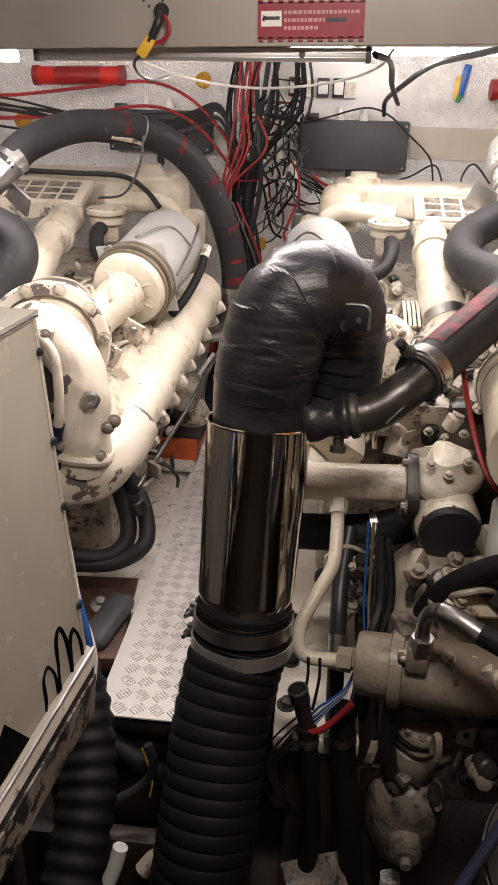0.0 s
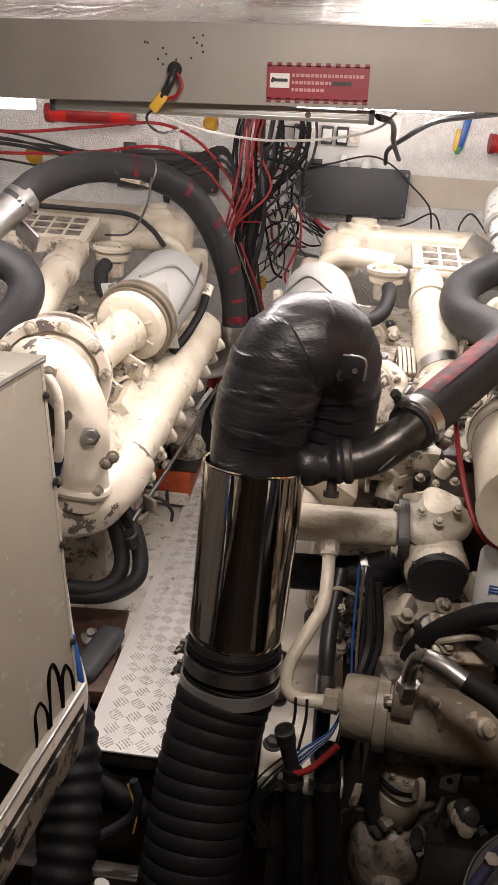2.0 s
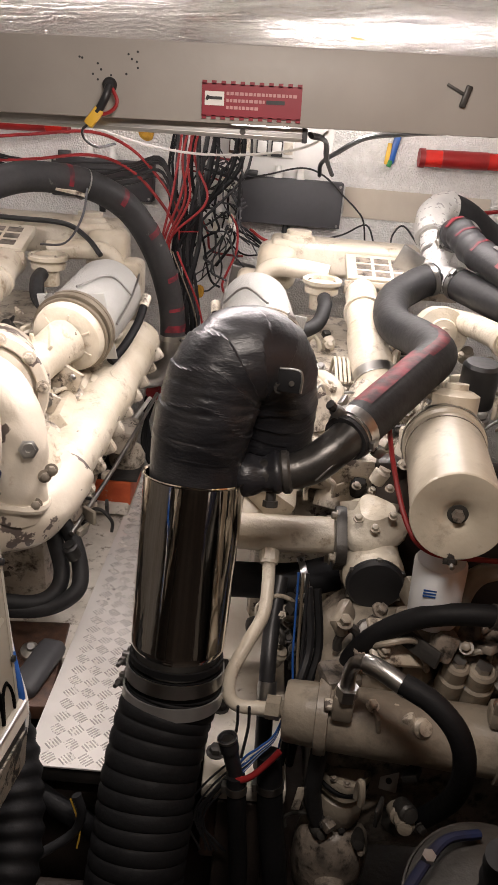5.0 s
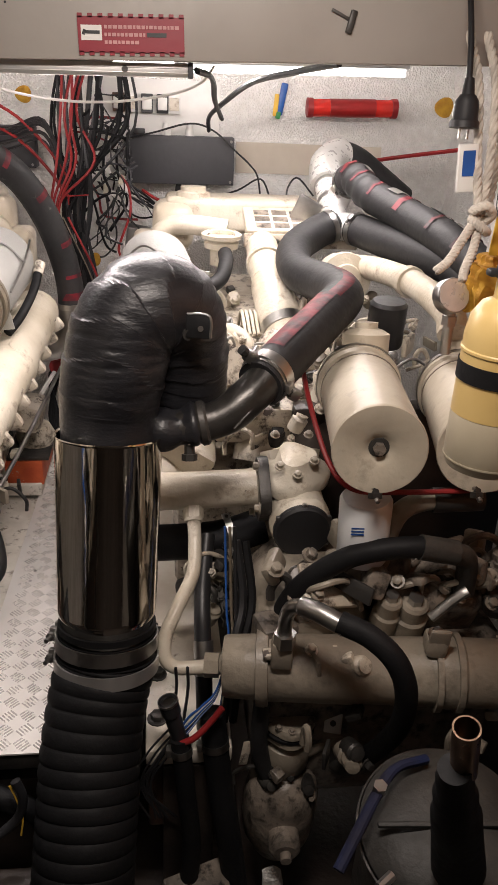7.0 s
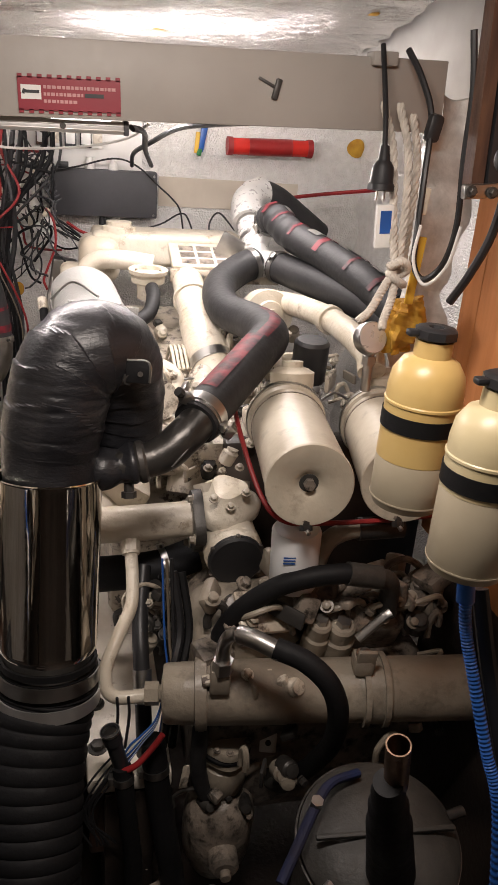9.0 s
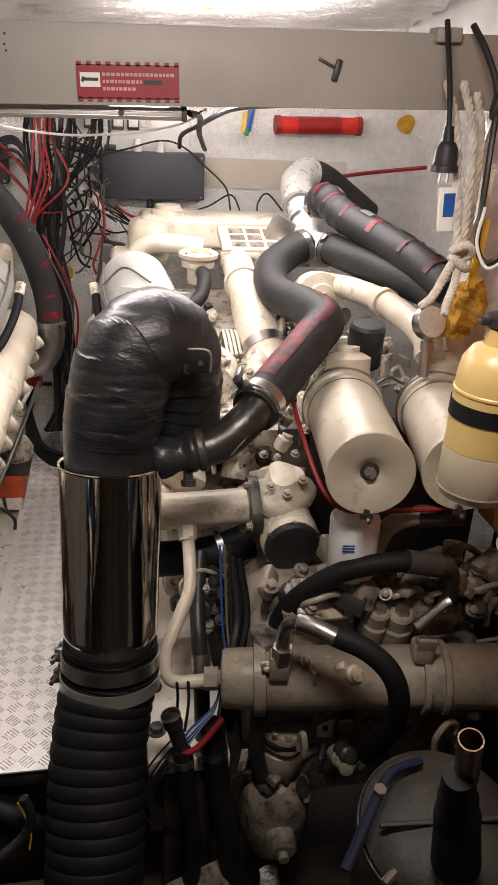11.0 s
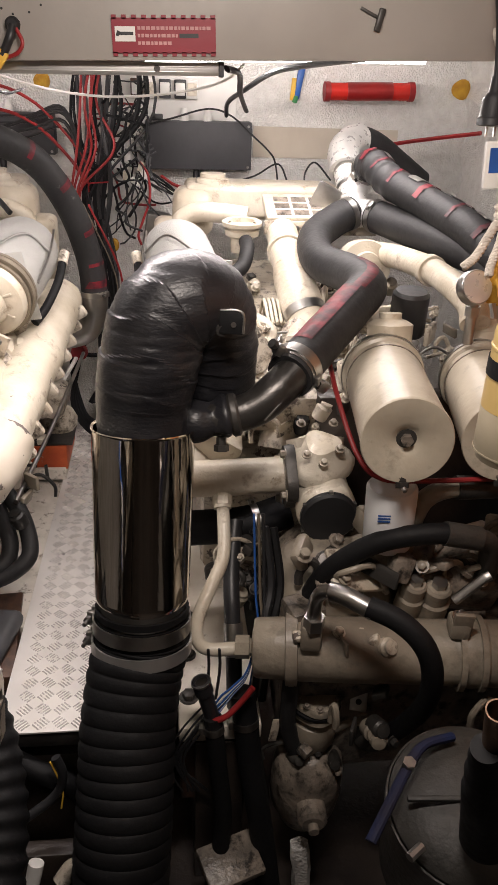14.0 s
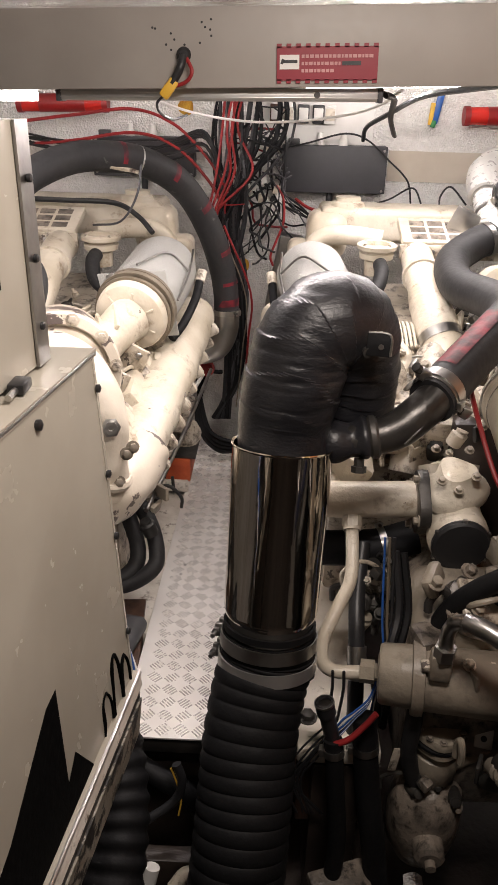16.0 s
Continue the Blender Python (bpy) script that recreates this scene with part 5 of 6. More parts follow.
part("pipe", tube([(0.84, 2.75, 0.85), (0.89, 2.55, 0.875), (0.93, 2.3, 0.885), (0.925, 2.0, 0.88), (0.92, 1.93, 0.84)], 0.040, 18), CREAM, cpipe)
part("collar", band((0.925, 2.34, 0.884), (0.15, -1, 0.0), 0.040, 0.03, 0.008), CREAM, cpipe)
gauge = thing("pressure_gauge", (0.88, 1.86, 0.93), "round steel pressure gauge on a short stem", "gauge")
part("case", lathe([(0.042, 0.0), (0.044, 0.004), (0.044, 0.03), (0.03, 0.036), (0, 0.036)], (0.885, 1.87, 0.955), (-0.15, 0.9, -0.35), 30), BRUSHED, gauge)
part("dial", lathe([(0.04, -0.001), (0.04, 0.001)], (0.8845, 1.8675, 0.956), (-0.15, 0.9, -0.35), 30), SILVERTAPE, gauge, "grey dial face")
part("stem", tube([(0.89, 1.89, 0.92), (0.89, 1.89, 0.80)], 0.014, 12, 2), BRUSHED, gauge)
part("stem_nut", lathe([(0.02, 0), (0.02, 0.025)], (0.89, 1.89, 0.875), (0, 0, 1), 6), BRUSHED, gauge)

# expansion bottles
for k, (x, y, z) in enumerate(((0.712, 1.2, 0.815), (0.739, 1.0, 0.795))):
    bt = thing("expansion_bottle", (x, y, z), "yellowed plastic expansion bottle with a black band and cap", "bottle", "expansion bottles")
    part("lower_body", lathe([(0.0, 0.006), (0.05, 0.0), (0.062, 0.006), (0.068, 0.02), (0.0685, 0.10 + 0.05 * k), (0.067, 0.102 + 0.05 * k)], (x, y, z), (0.02, 0, 1), 40), BOTTLE, bt, "cloudy cream lower part")
    part("upper_body", lathe([(0.066, 0.100 + 0.05 * k), (0.0685, 0.102 + 0.05 * k), (0.0685, 0.205), (0.0705, 0.207), (0.0705, 0.211), (0.0685, 0.213), (0.0685, 0.232), (0.064, 0.262), (0.05, 0.284), (0.034, 0.292), (0.033, 0.32)], (x, y, z), (0.02, 0, 1), 40), PALEAMBER if k else AMBER, bt, "amber-stained upper part")
    part("strap", band((x + 0.003, y, z + 0.175), (0.02, 0, 1), 0.0688, 0.03, 0.0015, seg=40), RUBBER, bt, "black band")
    part("seam", band((x + 0.001, y, z + 0.022), (0.02, 0, 1), 0.0686, 0.003, 0.001, seg=40), BOTTLE, bt)
    part("cap", lathe([(0.032, 0), (0.037, 0.003), (0.037, 0.017), (0.031, 0.021), (0.014, 0.021), (0.012, 0.014), (0, 0.014)], (x + 0.006, y, z + 0.322), (0.02, 0, 1), 24, lobes=(8, 0.04)), BLACK, bt, "black screw cap")
    part("cap_lug", block((0.026, 0.020, 0.012), pose(x - 0.040 + 0.006, y, z + 0.333), 0.004), BLACK, bt)
    br = thing("bottle_bracket", (x + 0.2, y, z + 0.1), "dark steel bracket holding the bottle to the side panel", "bracket", "bottle brackets")
    part("arm", block((0.40, 0.03, 0.03), pose(x + 0.275, y + 0.03, z + 0.10), 0.003), DARKMETAL, br)
    part("foot", block((0.006, 0.09, 0.1), pose(1.14, y + 0.03, z + 0.10), 0.001), DARKMETAL, br)
bh = hose("blue_hose", [(0.748, 1.0, 0.81), (0.755, 0.99, 0.70), (0.775, 0.96, 0.60), (0.805, 0.92, 0.47), (0.83, 0.88, 0.36), (0.86, 0.85, 0.1)], lambda t: 0.0105 + 0.0009 * math.sin(t * 520), BLUEC, "blue corrugated drain hose below the bottle", seg=14, per=80)
part("ferrule", lathe([(0.016, 0), (0.016, 0.04)], (0.751, 0.995, 0.735), (-0.1, 0.1, 1), 12), BLUEC, bh)
part("side_strap", tube([(0.79, 1.02, 0.74), (0.815, 0.98, 0.6), (0.86, 0.92, 0.4)], 0.008, 8, flat=2.0), BLACK, bh)

# seawater strainer with copper outlet
st = thing("sea_strainer", (0.69, 0.97, 0.1), "dark round strainer housing with copper stub and clamp", "strainer")
part("lid", lathe([(0.165, -0.06), (0.172, -0.05), (0.172, -0.02), (0.155, 0.0), (0.12, 0.016), (0.05, 0.028), (0, 0.03)], (0.70, 1.02, 0.165), (-0.05, -0.25, 1), 48), STRAINER, st)
part("clamp_ring", band((0.7, 1.029, 0.13), (-0.05, -0.25, 1), 0.173, 0.02, 0.004, seg=48), IRON, st)
part("bowl", lathe([(0.10, -0.5), (0.16, -0.3), (0.165, -0.06)], (0.70, 1.02, 0.165), (-0.05, -0.25, 1), 40), DARKMETAL, st)
part("ridge", block((0.30, 0.012, 0.012), pose(0.70, 1.0, 0.193, 14, 0, -4), 0.004), STRAINER, st)
part("rubber_boot", lathe([(0.048, -0.16), (0.045, -0.08), (0.042, 0.0), (0.041, 0.06), (0.035, 0.08), (0.035, 0.13), (0.029, 0.14), (0.029, 0.18), (0.025, 0.19), (0.025, 0.21)], (0.625, 0.86, 0.36), (-0.28, -0.28, 1), 26), RUBBER, st)
cs = part("copper_stub", lathe([(0.0205, 0.0), (0.0205, 0.115), (0.0178, 0.115), (0.0178, 0.02), (0, 0.02)], (0.592, 0.818, 0.535), (-0.2, -0.22, 1), 26), COPPER, st, "open copper pipe stub")
part("handle", tube([(0.68, 1.13, 0.225), (0.61, 1.11, 0.225), (0.56, 1.06, 0.215), (0.51, 1.0, 0.19), (0.465, 0.95, 0.155)], 0.010, 10, flat=1.5), NAVY, st, "dark blue valve handle")
part("nut", lathe([(0.014, 0), (0.014, 0.02)], (0.565, 1.065, 0.218), (0, -0.2, 1), 6), BRUSHED, st)
part("spigot", tube([(0.56, 0.93, 0.16), (0.53, 0.91, 0.157)], 0.010, 8, 2), BRUSHED, st)
part("wing_bolt", tube([(0.86, 1.04, 0.165), (0.90, 1.045, 0.17)], 0.012, 10, 2), DARKMETAL, st)

st.location += Vector((0.02, 0.05, -0.062))

# ---- cabinet beside the camera ----
def sheet(corners, thick, inward, bm=None):
    """A plate between four corners, thickened towards inward."""
    bm = bm or bmesh.new()
    d = Vector(inward).normalized() * thick
    a = [bm.verts.new(c) for c in corners]
    b = [bm.verts.new(Vector(c) + d) for c in corners]
    bm.faces.new(a)
    bm.faces.new(b[::-1])
    for i in range(4):
        j = (i + 1) % 4
        bm.faces.new((a[j], a[i], b[i], b[j]))
    return bm


cab = thing("equipment_cabinet", (-0.5, 0.8, 0.37), "grey painted steel equipment cabinet with scratched side", "cabinet")
top_f, top_n = Vector((-0.278, 1.225, 1.03)), Vector((-0.40, 0.30, 1.03))
bot_f, bot_n = Vector((-0.234, 1.215, 0.375)), Vector((-0.345, 0.28, 0.375))
side = part("side_panel", sheet((top_f, top_n, bot_n, bot_f), 0.012, (-1, 0, -0.1)), CABGREY, cab, "grey side panel with black screws", smooth=False)
for t in (0.09, 0.33, 0.52, 0.84):
    part("screw", lathe([(0.007, 0), (0.007, 0.005), (0.003, 0.007)], top_f.lerp(bot_f, t) + Vector((0.001, -0.010, 0)), (0.97, -0.1, 0.1), 10), BLACK, side)
part("screw", lathe([(0.008, 0), (0.008, 0.007), (0.004, 0.009)], (-0.307, 0.99, 1.0), (0.97, -0.1, 0.1), 10), BLACK, side)
part("top_panel", sheet((top_f + Vector((0.004, 0.004, 0.006)), top_n + Vector((0.004, 0, 0.006)), (-1.1, 0.30, 1.036), (-1.1, 1.23, 1.036)), 0.012, (0, 0, -1)), CABGREY, cab, smooth=False)
part("back_panel", sheet((top_f, (-1.1, 1.225, 1.03), (-1.0, 1.215, 0.375), bot_f), 0.012, (0, -1, 0)), CABGREY, cab, smooth=False)
part("corner_seam", tube([top_f + Vector((0.002, 0, 0)), top_n + Vector((0.002, 0, 0))], 0.0035, 8, 4), BRUSHED, cab)
latch = part("latch", block((0.025, 0.04, 0.016), pose(-0.335, 1.02, 1.046), 0.004), BLACK, cab, "black latch")
part("latch_pin", tube([(-0.335, 0.97, 1.046), (-0.335, 1.0, 1.046)], 0.005, 8, 2), BRUSHED, latch)
# peeled black patches on the side
PEEL = shader("peeled_black_patch", (0.004, 0.004, 0.004), 0.9, bump=0.4, spec=0.05)
nrm = (top_n - top_f).cross(bot_f - top_f).normalized()
if nrm.x < 0:
    nrm = -nrm


def on_side(s, t, lift=0.001):
    return top_f.lerp(top_n, s).lerp(bot_f.lerp(bot_n, s), t) + nrm * lift


for q4 in (((0.31, 0.87), (0.25, 1.0), (0.36, 1.0), (0.36, 0.92)), ((0.34, 0.64), (0.355, 1.0), (0.78, 1.0), (0.78, 0.70))):
    part("torn_opening", sheet([on_side(a, b) for a, b in q4], 0.0006, nrm), PEEL, cab, "black torn opening low on the side", smooth=False)
for s0, ln in ((0.025, 0.11), (0.075, 0.17), (0.135, 0.11)):
    pts = [on_side(s0, 1.0), on_side(s0 + 0.002, 1 - ln * 0.6), on_side(s0 + 0.018, 1 - ln), on_side(s0 + 0.040, 1 - ln * 0.8), on_side(s0 + 0.05, 1.0)]
    part("scorch_mark", tube(pts, 0.0032, 6, 8, wob=0.005), PEEL, cab)
rail = thing("cabinet_rail", (-0.24, 0.9, 0.36), "worn metal angle rail under the cabinet with flaking paint", "rail")
R0, R1 = Vector((-0.222, 1.222, 0.365)), Vector((-0.335, 0.28, 0.365))
part("upper_flange", sheet((R0, R1, R1 + Vector((-0.02, 0, 0.010)), R0 + Vector((-0.02, 0, 0.010))), 0.004, (0, 0, -1)), CABGREY, rail, smooth=False)
part("lip", tube([R0 + Vector((0, 0, 0.002)), R1 + Vector((0, 0, 0.002))], 0.0036, 8, 10, wob=0.002), ALU, rail, "bare metal lip")
FLAKE = shader("flaking_rail_paint", (0.34, 0.31, 0.26), 0.5, base2=(0.24, 0.22, 0.18), scale=10, bump=0.5, dirt=(0.03, 0.028, 0.026), dirt_at=0.5, edge=0.03)
part("web", sheet((R0, R1, R1 + Vector((0.004, 0, -0.03)), R0 + Vector((0.004, 0, -0.03))), 0.004, (-1, 0, 0)), DIRTY, rail, smooth=False)
part("lower_rail", sheet((R0 + Vector((0.004, -0.01, -0.055)), R1 + Vector((0.004, 0, -0.055)), R1 + Vector((-0.004, 0, -0.15)), R0 + Vector((-0.004, -0.01, -0.15))), 0.010, (-1, 0, 0)), FLAKE, rail, "flaking painted lower rail", smooth=False)
part("spacer", sheet((R0 + Vector((0.0, -0.01, -0.03)), R1 + Vector((0.0, 0, -0.03)), R1 + Vector((0.0, 0, -0.055)), R0 + Vector((0.0, -0.01, -0.055))), 0.01, (-1, 0, 0)), DARKMETAL, rail, smooth=False)
for y in (0.5, 1.1):
    part("support_post", block((0.05, 0.05, 0.95), pose(-0.40, y, -0.25), 0.004), DARKMETAL, rail)
    part("cross_arm", block((0.7, 0.04, 0.04), pose(-0.62, y, 0.33), 0.004), DARKMETAL, rail)
upr = thing("upright_panel", (-0.35, 1.1, 1.04), "tall grey metal upright with black screws on the cabinet", "panel")
part("sheet", sheet(((-0.333, 1.15, 1.042), (-0.39, 0.72, 1.042), (-0.39, 0.72, 1.385), (-0.338, 1.15, 1.385)), 0.02, (-1, 0, 0)), CABGREY, upr, smooth=False)
part("edge_strip", sheet(((-0.331, 1.151, 1.042), (-0.336, 1.11, 1.042), (-0.341, 1.11, 1.385), (-0.336, 1.151, 1.385)), 0.004, (1, 0, 0)), BRUSHED, upr, "bare metal edge strip", smooth=False)
part("dark_slot", sheet(((-0.349, 1.02, 1.18), (-0.375, 0.82, 1.18), (-0.377, 0.82, 1.27), (-0.351, 1.02, 1.27)), 0.003, (1, 0, 0)), PEEL, upr, "black slot in the upright", smooth=False)
for z in (1.10, 1.2, 1.31):
    part("screw", lathe([(0.006, 0), (0.006, 0.005), (0.003, 0.007)], (-0.332, 1.13, z), (1, 0, 0.05), 10), BLACK, upr)
bluel = solo("blue_cable", tube([(-0.40, 1.225, 0.70), (-0.37, 1.30, 0.68), (-0.318, 1.35, 0.586), (-0.289, 1.33, 0.427), (-0.250, 1.28, 0.314), (-0.25, 1.25, 0.2)], 0.008, 10), BLUEC, "blue cable hanging behind the cabinet edge", "cable")
solo("white_cable", tube([(-0.36, 1.39, 0.63), (-0.308, 1.35, 0.56), (-0.278, 1.32, 0.40), (-0.240, 1.28, 0.30), (-0.245, 1.25, 0.2)], 0.005, 8), WHITE, "white cable beside the blue cable at the cabinet edge", "cable")
dh = hose("ribbed_hose", [(-0.46, 1.62, 0.05), (-0.36, 1.50, -0.05), (-0.31, 1.36, -0.18), (-0.31, 1.2, -0.32), (-0.33, 1.05, -0.45)], lambda t: 0.07 + 0.004 * math.sin(t * 120), RUBBER, "dark ribbed hose below the cabinet rail", seg=20, per=24)

# bilge pipes below the walkway edge
for k, (pts, r, mat, lab) in enumerate((
    ([(-0.40, 1.60, -0.22), (-0.26, 1.52, -0.24), (-0.15, 1.50, -0.30), (-0.1, 1.52, -0.45)], 0.028, RUBBER, "black bilge hose under the walkway edge"),
    ([(-0.34, 1.40, -0.34), (-0.26, 1.42, -0.30), (-0.19, 1.45, -0.26), (-0.17, 1.46, -0.20), (-0.185, 1.47, -0.15)], 0.012, BLACK, "black cable loom under the walkway edge"),
    ([(-0.178, 1.44, -0.30), (-0.172, 1.45, -0.25), (-0.185, 1.46, -0.2), (-0.20, 1.47, -0.165)], 0.0025, YELLOW, "thin yellow wire under the walkway edge"),
    ([(-0.28, 1.30, -0.52), (-0.25, 1.33, -0.44), (-0.235, 1.35, -0.38)], 0.02, WHITE, "white plastic pipe end in the bilge"),
    ([(-0.18, 1.34, -0.45), (-0.15, 1.36, -0.42), (-0.12, 1.36, -0.43)], 0.022, CREAM2, "pale fitting in the bilge"),
)):
    solo("bilge_pipe", tube(pts, r, 12), mat, lab, "pipe", "bilge pipes")
for k in range(4):
    solo("bilge_frame", block((0.5, 0.05, 0.35), pose(-0.35 + 0.02 * k, 0.9 + 0.28 * k - 0.05, -0.58), 0.006), BILGESHADE, "dark hull frame in the bilge", "hull frame", "hull frames", kind="structure")
solo("engine_bed", block((0.20, 0.1, 0.22), pose(0.23, 1.60, -0.32), 0.008), DARKWOOD, "rust-brown end of the engine bed", "engine bed", kind="structure")

# ---- bulkhead equipment ----
def junction_box(x0, x1, z0, z1, lab):
    jb = thing("control_box", ((x0 + x1) / 2, 3.66, (z0 + z1) / 2), lab, "control box", "control boxes")
    part("case", block((x1 - x0, 0.09, z1 - z0), pose((x0 + x1) / 2, 3.665, (z0 + z1) / 2, 0, -0.5, 0), 0.005), BOXGREY, jb)
    for sx in (x0 + 0.015, x1 - 0.015):
        for sz in (z0 + 0.015, z1 - 0.015):
            part("screw", lathe([(0.006, 0), (0.005, 0.003)], (sx, 3.6195, sz), (0, -1, 0), 10), BRUSHED, jb)
    part("socket", block((0.05, 0.045, 0.025), pose(x0 + 0.05, 3.66, z1 + 0.011), 0.004), BLACK, jb)
    for gx in (0.36, 0.58):
        gx = x0 + gx * (x1 - x0)
        part("cable_gland", lathe([(0.02, 0), (0.02, 0.02), (0.014, 0.03), (0.014, 0.05)], (gx, 3.66, z1), (0, 0, 1), 12), WHITE, jb, "white cable gland")
    part("plug", lathe([(0.014, 0), (0.016, 0.03), (0.012, 0.06)], (x0 + 0.22, 3.66, z0 - 0.06), (0, 0, 1), 12), BLACK, jb)
    return jb


junction_box(0.035, 0.495, 1.015, 1.212, "dark grey control box on the bulkhead with white cable glands")
junction_box(-0.80, -0.35, 1.06, 1.225, "dark grey control box behind the arched hose")
for x, lab in ((1.0, "red tube lamp fixed on the foil bulkhead"), (-0.92, "red tube lamp above the red cables")):
    rl = thing("red_tube", (x, 3.62, 1.35), lab, "tube", "red tubes")
    m = pose(x, 3.63, 1.352, 0, -1.5, 0)
    part("glass", tube([m @ Vector((-0.175, 0, 0)), m @ Vector((0.175, 0, 0))], 0.036, 18, 2), REDLAMP, rl)
    part("sleeve", band(m @ Vector((0, 0, 0)), (1, 0, 0.03), 0.0365, 0.2, 0.0012, seg=24), shader("dark_red_label", (0.30, 0.015, 0.015), 0.35), rl, "dark red printed sleeve")
    for sx in (-0.185, 0.185):
        part("end_cap", tube([m @ Vector((sx - 0.012, 0, 0)), m @ Vector((sx + 0.012, 0, 0))], 0.04, 18, 2), REDCAB, rl)
    for sx in (-0.12, 0.12):
        part("clip", block((0.015, 0.07, 0.05), m @ pose(sx, 0.045, 0), 0.004), REDCAB, rl)
for x, z, r in ((1.438, 1.372, 0.042), (-1.21, 1.16, 0.04), (-0.396, 1.348, 0.034), (-0.128, 0.665, 0.03)):
    solo("yellow_washer", lathe([(0.0, -0.012), (r * 0.7, -0.012), (r, -0.004), (r, 0.004)], (x, 3.704, z), (0, 1, 0), 20, lobes=(3, 0.06)), FOAM, "yellow foam washer pinning the foil", "washer", "foam washers")
tagb = thing("cable_tie_bundle", (0.69, 3.68, 1.37), "blue and yellow plastic straps hung on the bulkhead", "strap")
part("blue_strap", block((0.03, 0.014, 0.13), pose(0.70, 3.685, 1.375, 0, 10, 0), 0.006), BLUEC, tagb)
part("yellow_strap", block((0.02, 0.01, 0.09), pose(0.675, 3.68, 1.35, 0, 4, 0), 0.004), YELLOW, tagb)
part("green_tip", block((0.022, 0.012, 0.03), pose(0.686, 3.678, 1.31, 0, 12, 0), 0.005), shader("green_plastic", (0.03, 0.22, 0.06), 0.45), tagb)
wb = solo("white_board", block((0.50, 0.012, 0.24), pose(0.18, 3.70, 1.31), 0.002), WHITE, "white board behind the control box on the bulkhead", "board")
pb = solo("paper_patch", block((0.66, 0.004, 0.13), pose(0.84, 3.706, 1.13), 0.0), PAPER, "cream paper facing on the foil bulkhead", "panel")
for k, (x, mat, lab) in enumerate(((0.0, DARKWOOD, "brown relay block on the white board"), (0.055, WHITE, "white socket block on the white board"), (0.12, BOXGREY, "grey relay block on the white board"), (0.235, WHITE, "white fuse block on the white board"), (0.185, BLACK, "black fuse block on the white board"))):
    rb2 = thing("relay_block", (x, 3.68, 1.33), lab, "relay", "relay blocks")
    part("base", block((0.05, 0.04, 0.075), pose(x, 3.674, 1.335), 0.004), mat, rb2)
    part("cover", block((0.04, 0.012, 0.05), pose(x, 3.65, 1.335), 0.003), WHITE if mat is not WHITE else CREAM, rb2)
gt = solo("grey_trunking", block((0.10, 0.06, 0.34), pose(0.06, 3.42, 0.70, 10, 10, 0), 0.008), BRUSHED, "grey metal cable trunking beside the engine", "trunking")

# ---- cables ----
rng = random.Random(21)


def cable(pts, r, mat, lab, cat="cable", group="loose cables", seg=6, per=6):
    return solo("cable", tube(pts, r, seg, per), mat, lab, cat, group)


for k in range(5):
    x = -0.225 + 0.03 * k + rng.uniform(-0.01, 0.01)
    cable([(x + 0.03, 3.5, 1.55), (x + rng.uniform(-0.05, 0.05), 3.40 + rng.uniform(-0.06, 0.04), 1.30), (x + rng.uniform(-0.05, 0.05), 3.38, 1.12), (x - 0.03 - 0.02 * k, 3.36, 0.97), (-0.28 + 0.01 * k, 3.38, 0.86)], 0.0055, REDCAB, "red battery cable hanging from the deckhead", group="red cables")
for k in range(16):
    x = -0.24 + 0.018 * k + rng.uniform(-0.01, 0.01)
    cable([(x, 3.55, 1.56), (x + rng.uniform(-0.08, 0.06), 3.45, 1.25), (-0.17 + rng.uniform(-0.05, 0.06), 3.42, 0.95), (-0.14 + rng.uniform(-0.04, 0.05), 3.42, 0.6), (-0.16 + rng.uniform(-0.03, 0.05), 3.4, 0.25), (-0.2 + rng.uniform(-0.04, 0.04), 3.35, 0.02)], rng.choice((0.006, 0.008, 0.011)), rng.choice((BLACK, BLACK, RUBBER, BOXGREY, RUBBER)), "black cable in the loom between the engines", group="loom cables")
for k in range(44):
    p = Vector((rng.uniform(-0.14, 0.03), 3.5 + rng.uniform(-0.1, 0.1), rng.uniform(0.95, 1.32)))
    pts = [p]
    d = Vector((rng.uniform(-1, 1), 0, rng.uniform(-1, 0.4))).normalized() * 0.1
    for j in range(5):
        d = (d + Vector((rng.uniform(-0.09, 0.09), rng.uniform(-0.03, 0.03), rng.uniform(-0.09, 0.06)))).normalized() * rng.uniform(0.06, 0.11)
        p = p + d
        p.x, p.z, p.y = min(max(p.x, -0.2), 0.045 if p.z > 0.98 else 0.16), min(max(p.z, 0.74), 1.36), min(max(p.y, 3.35), 3.66)
        pts.append(p.copy())
    cable(pts, rng.choice((0.003, 0.004, 0.0055)), rng.choice((BLACK, BLACK, BLACK, BLACK, RUBBER, RUBBER, BOXGREY, BLACK, REDCAB)), "tangled thin cable beside the control box", group="tangled cables")
for k in range(9):
    p = Vector((rng.uniform(-0.12, 0.03), 3.46, rng.uniform(0.98, 1.2)))
    solo("cable_tag", block((0.022, 0.004, 0.04), Matrix.Translation(p) @ pose(0, 0, 0, 0, rng.uniform(-60, 60), 0), 0.001), WHITE if k % 3 else CREAM, "small white cable tag in the tangle", "tag", "cable tags")
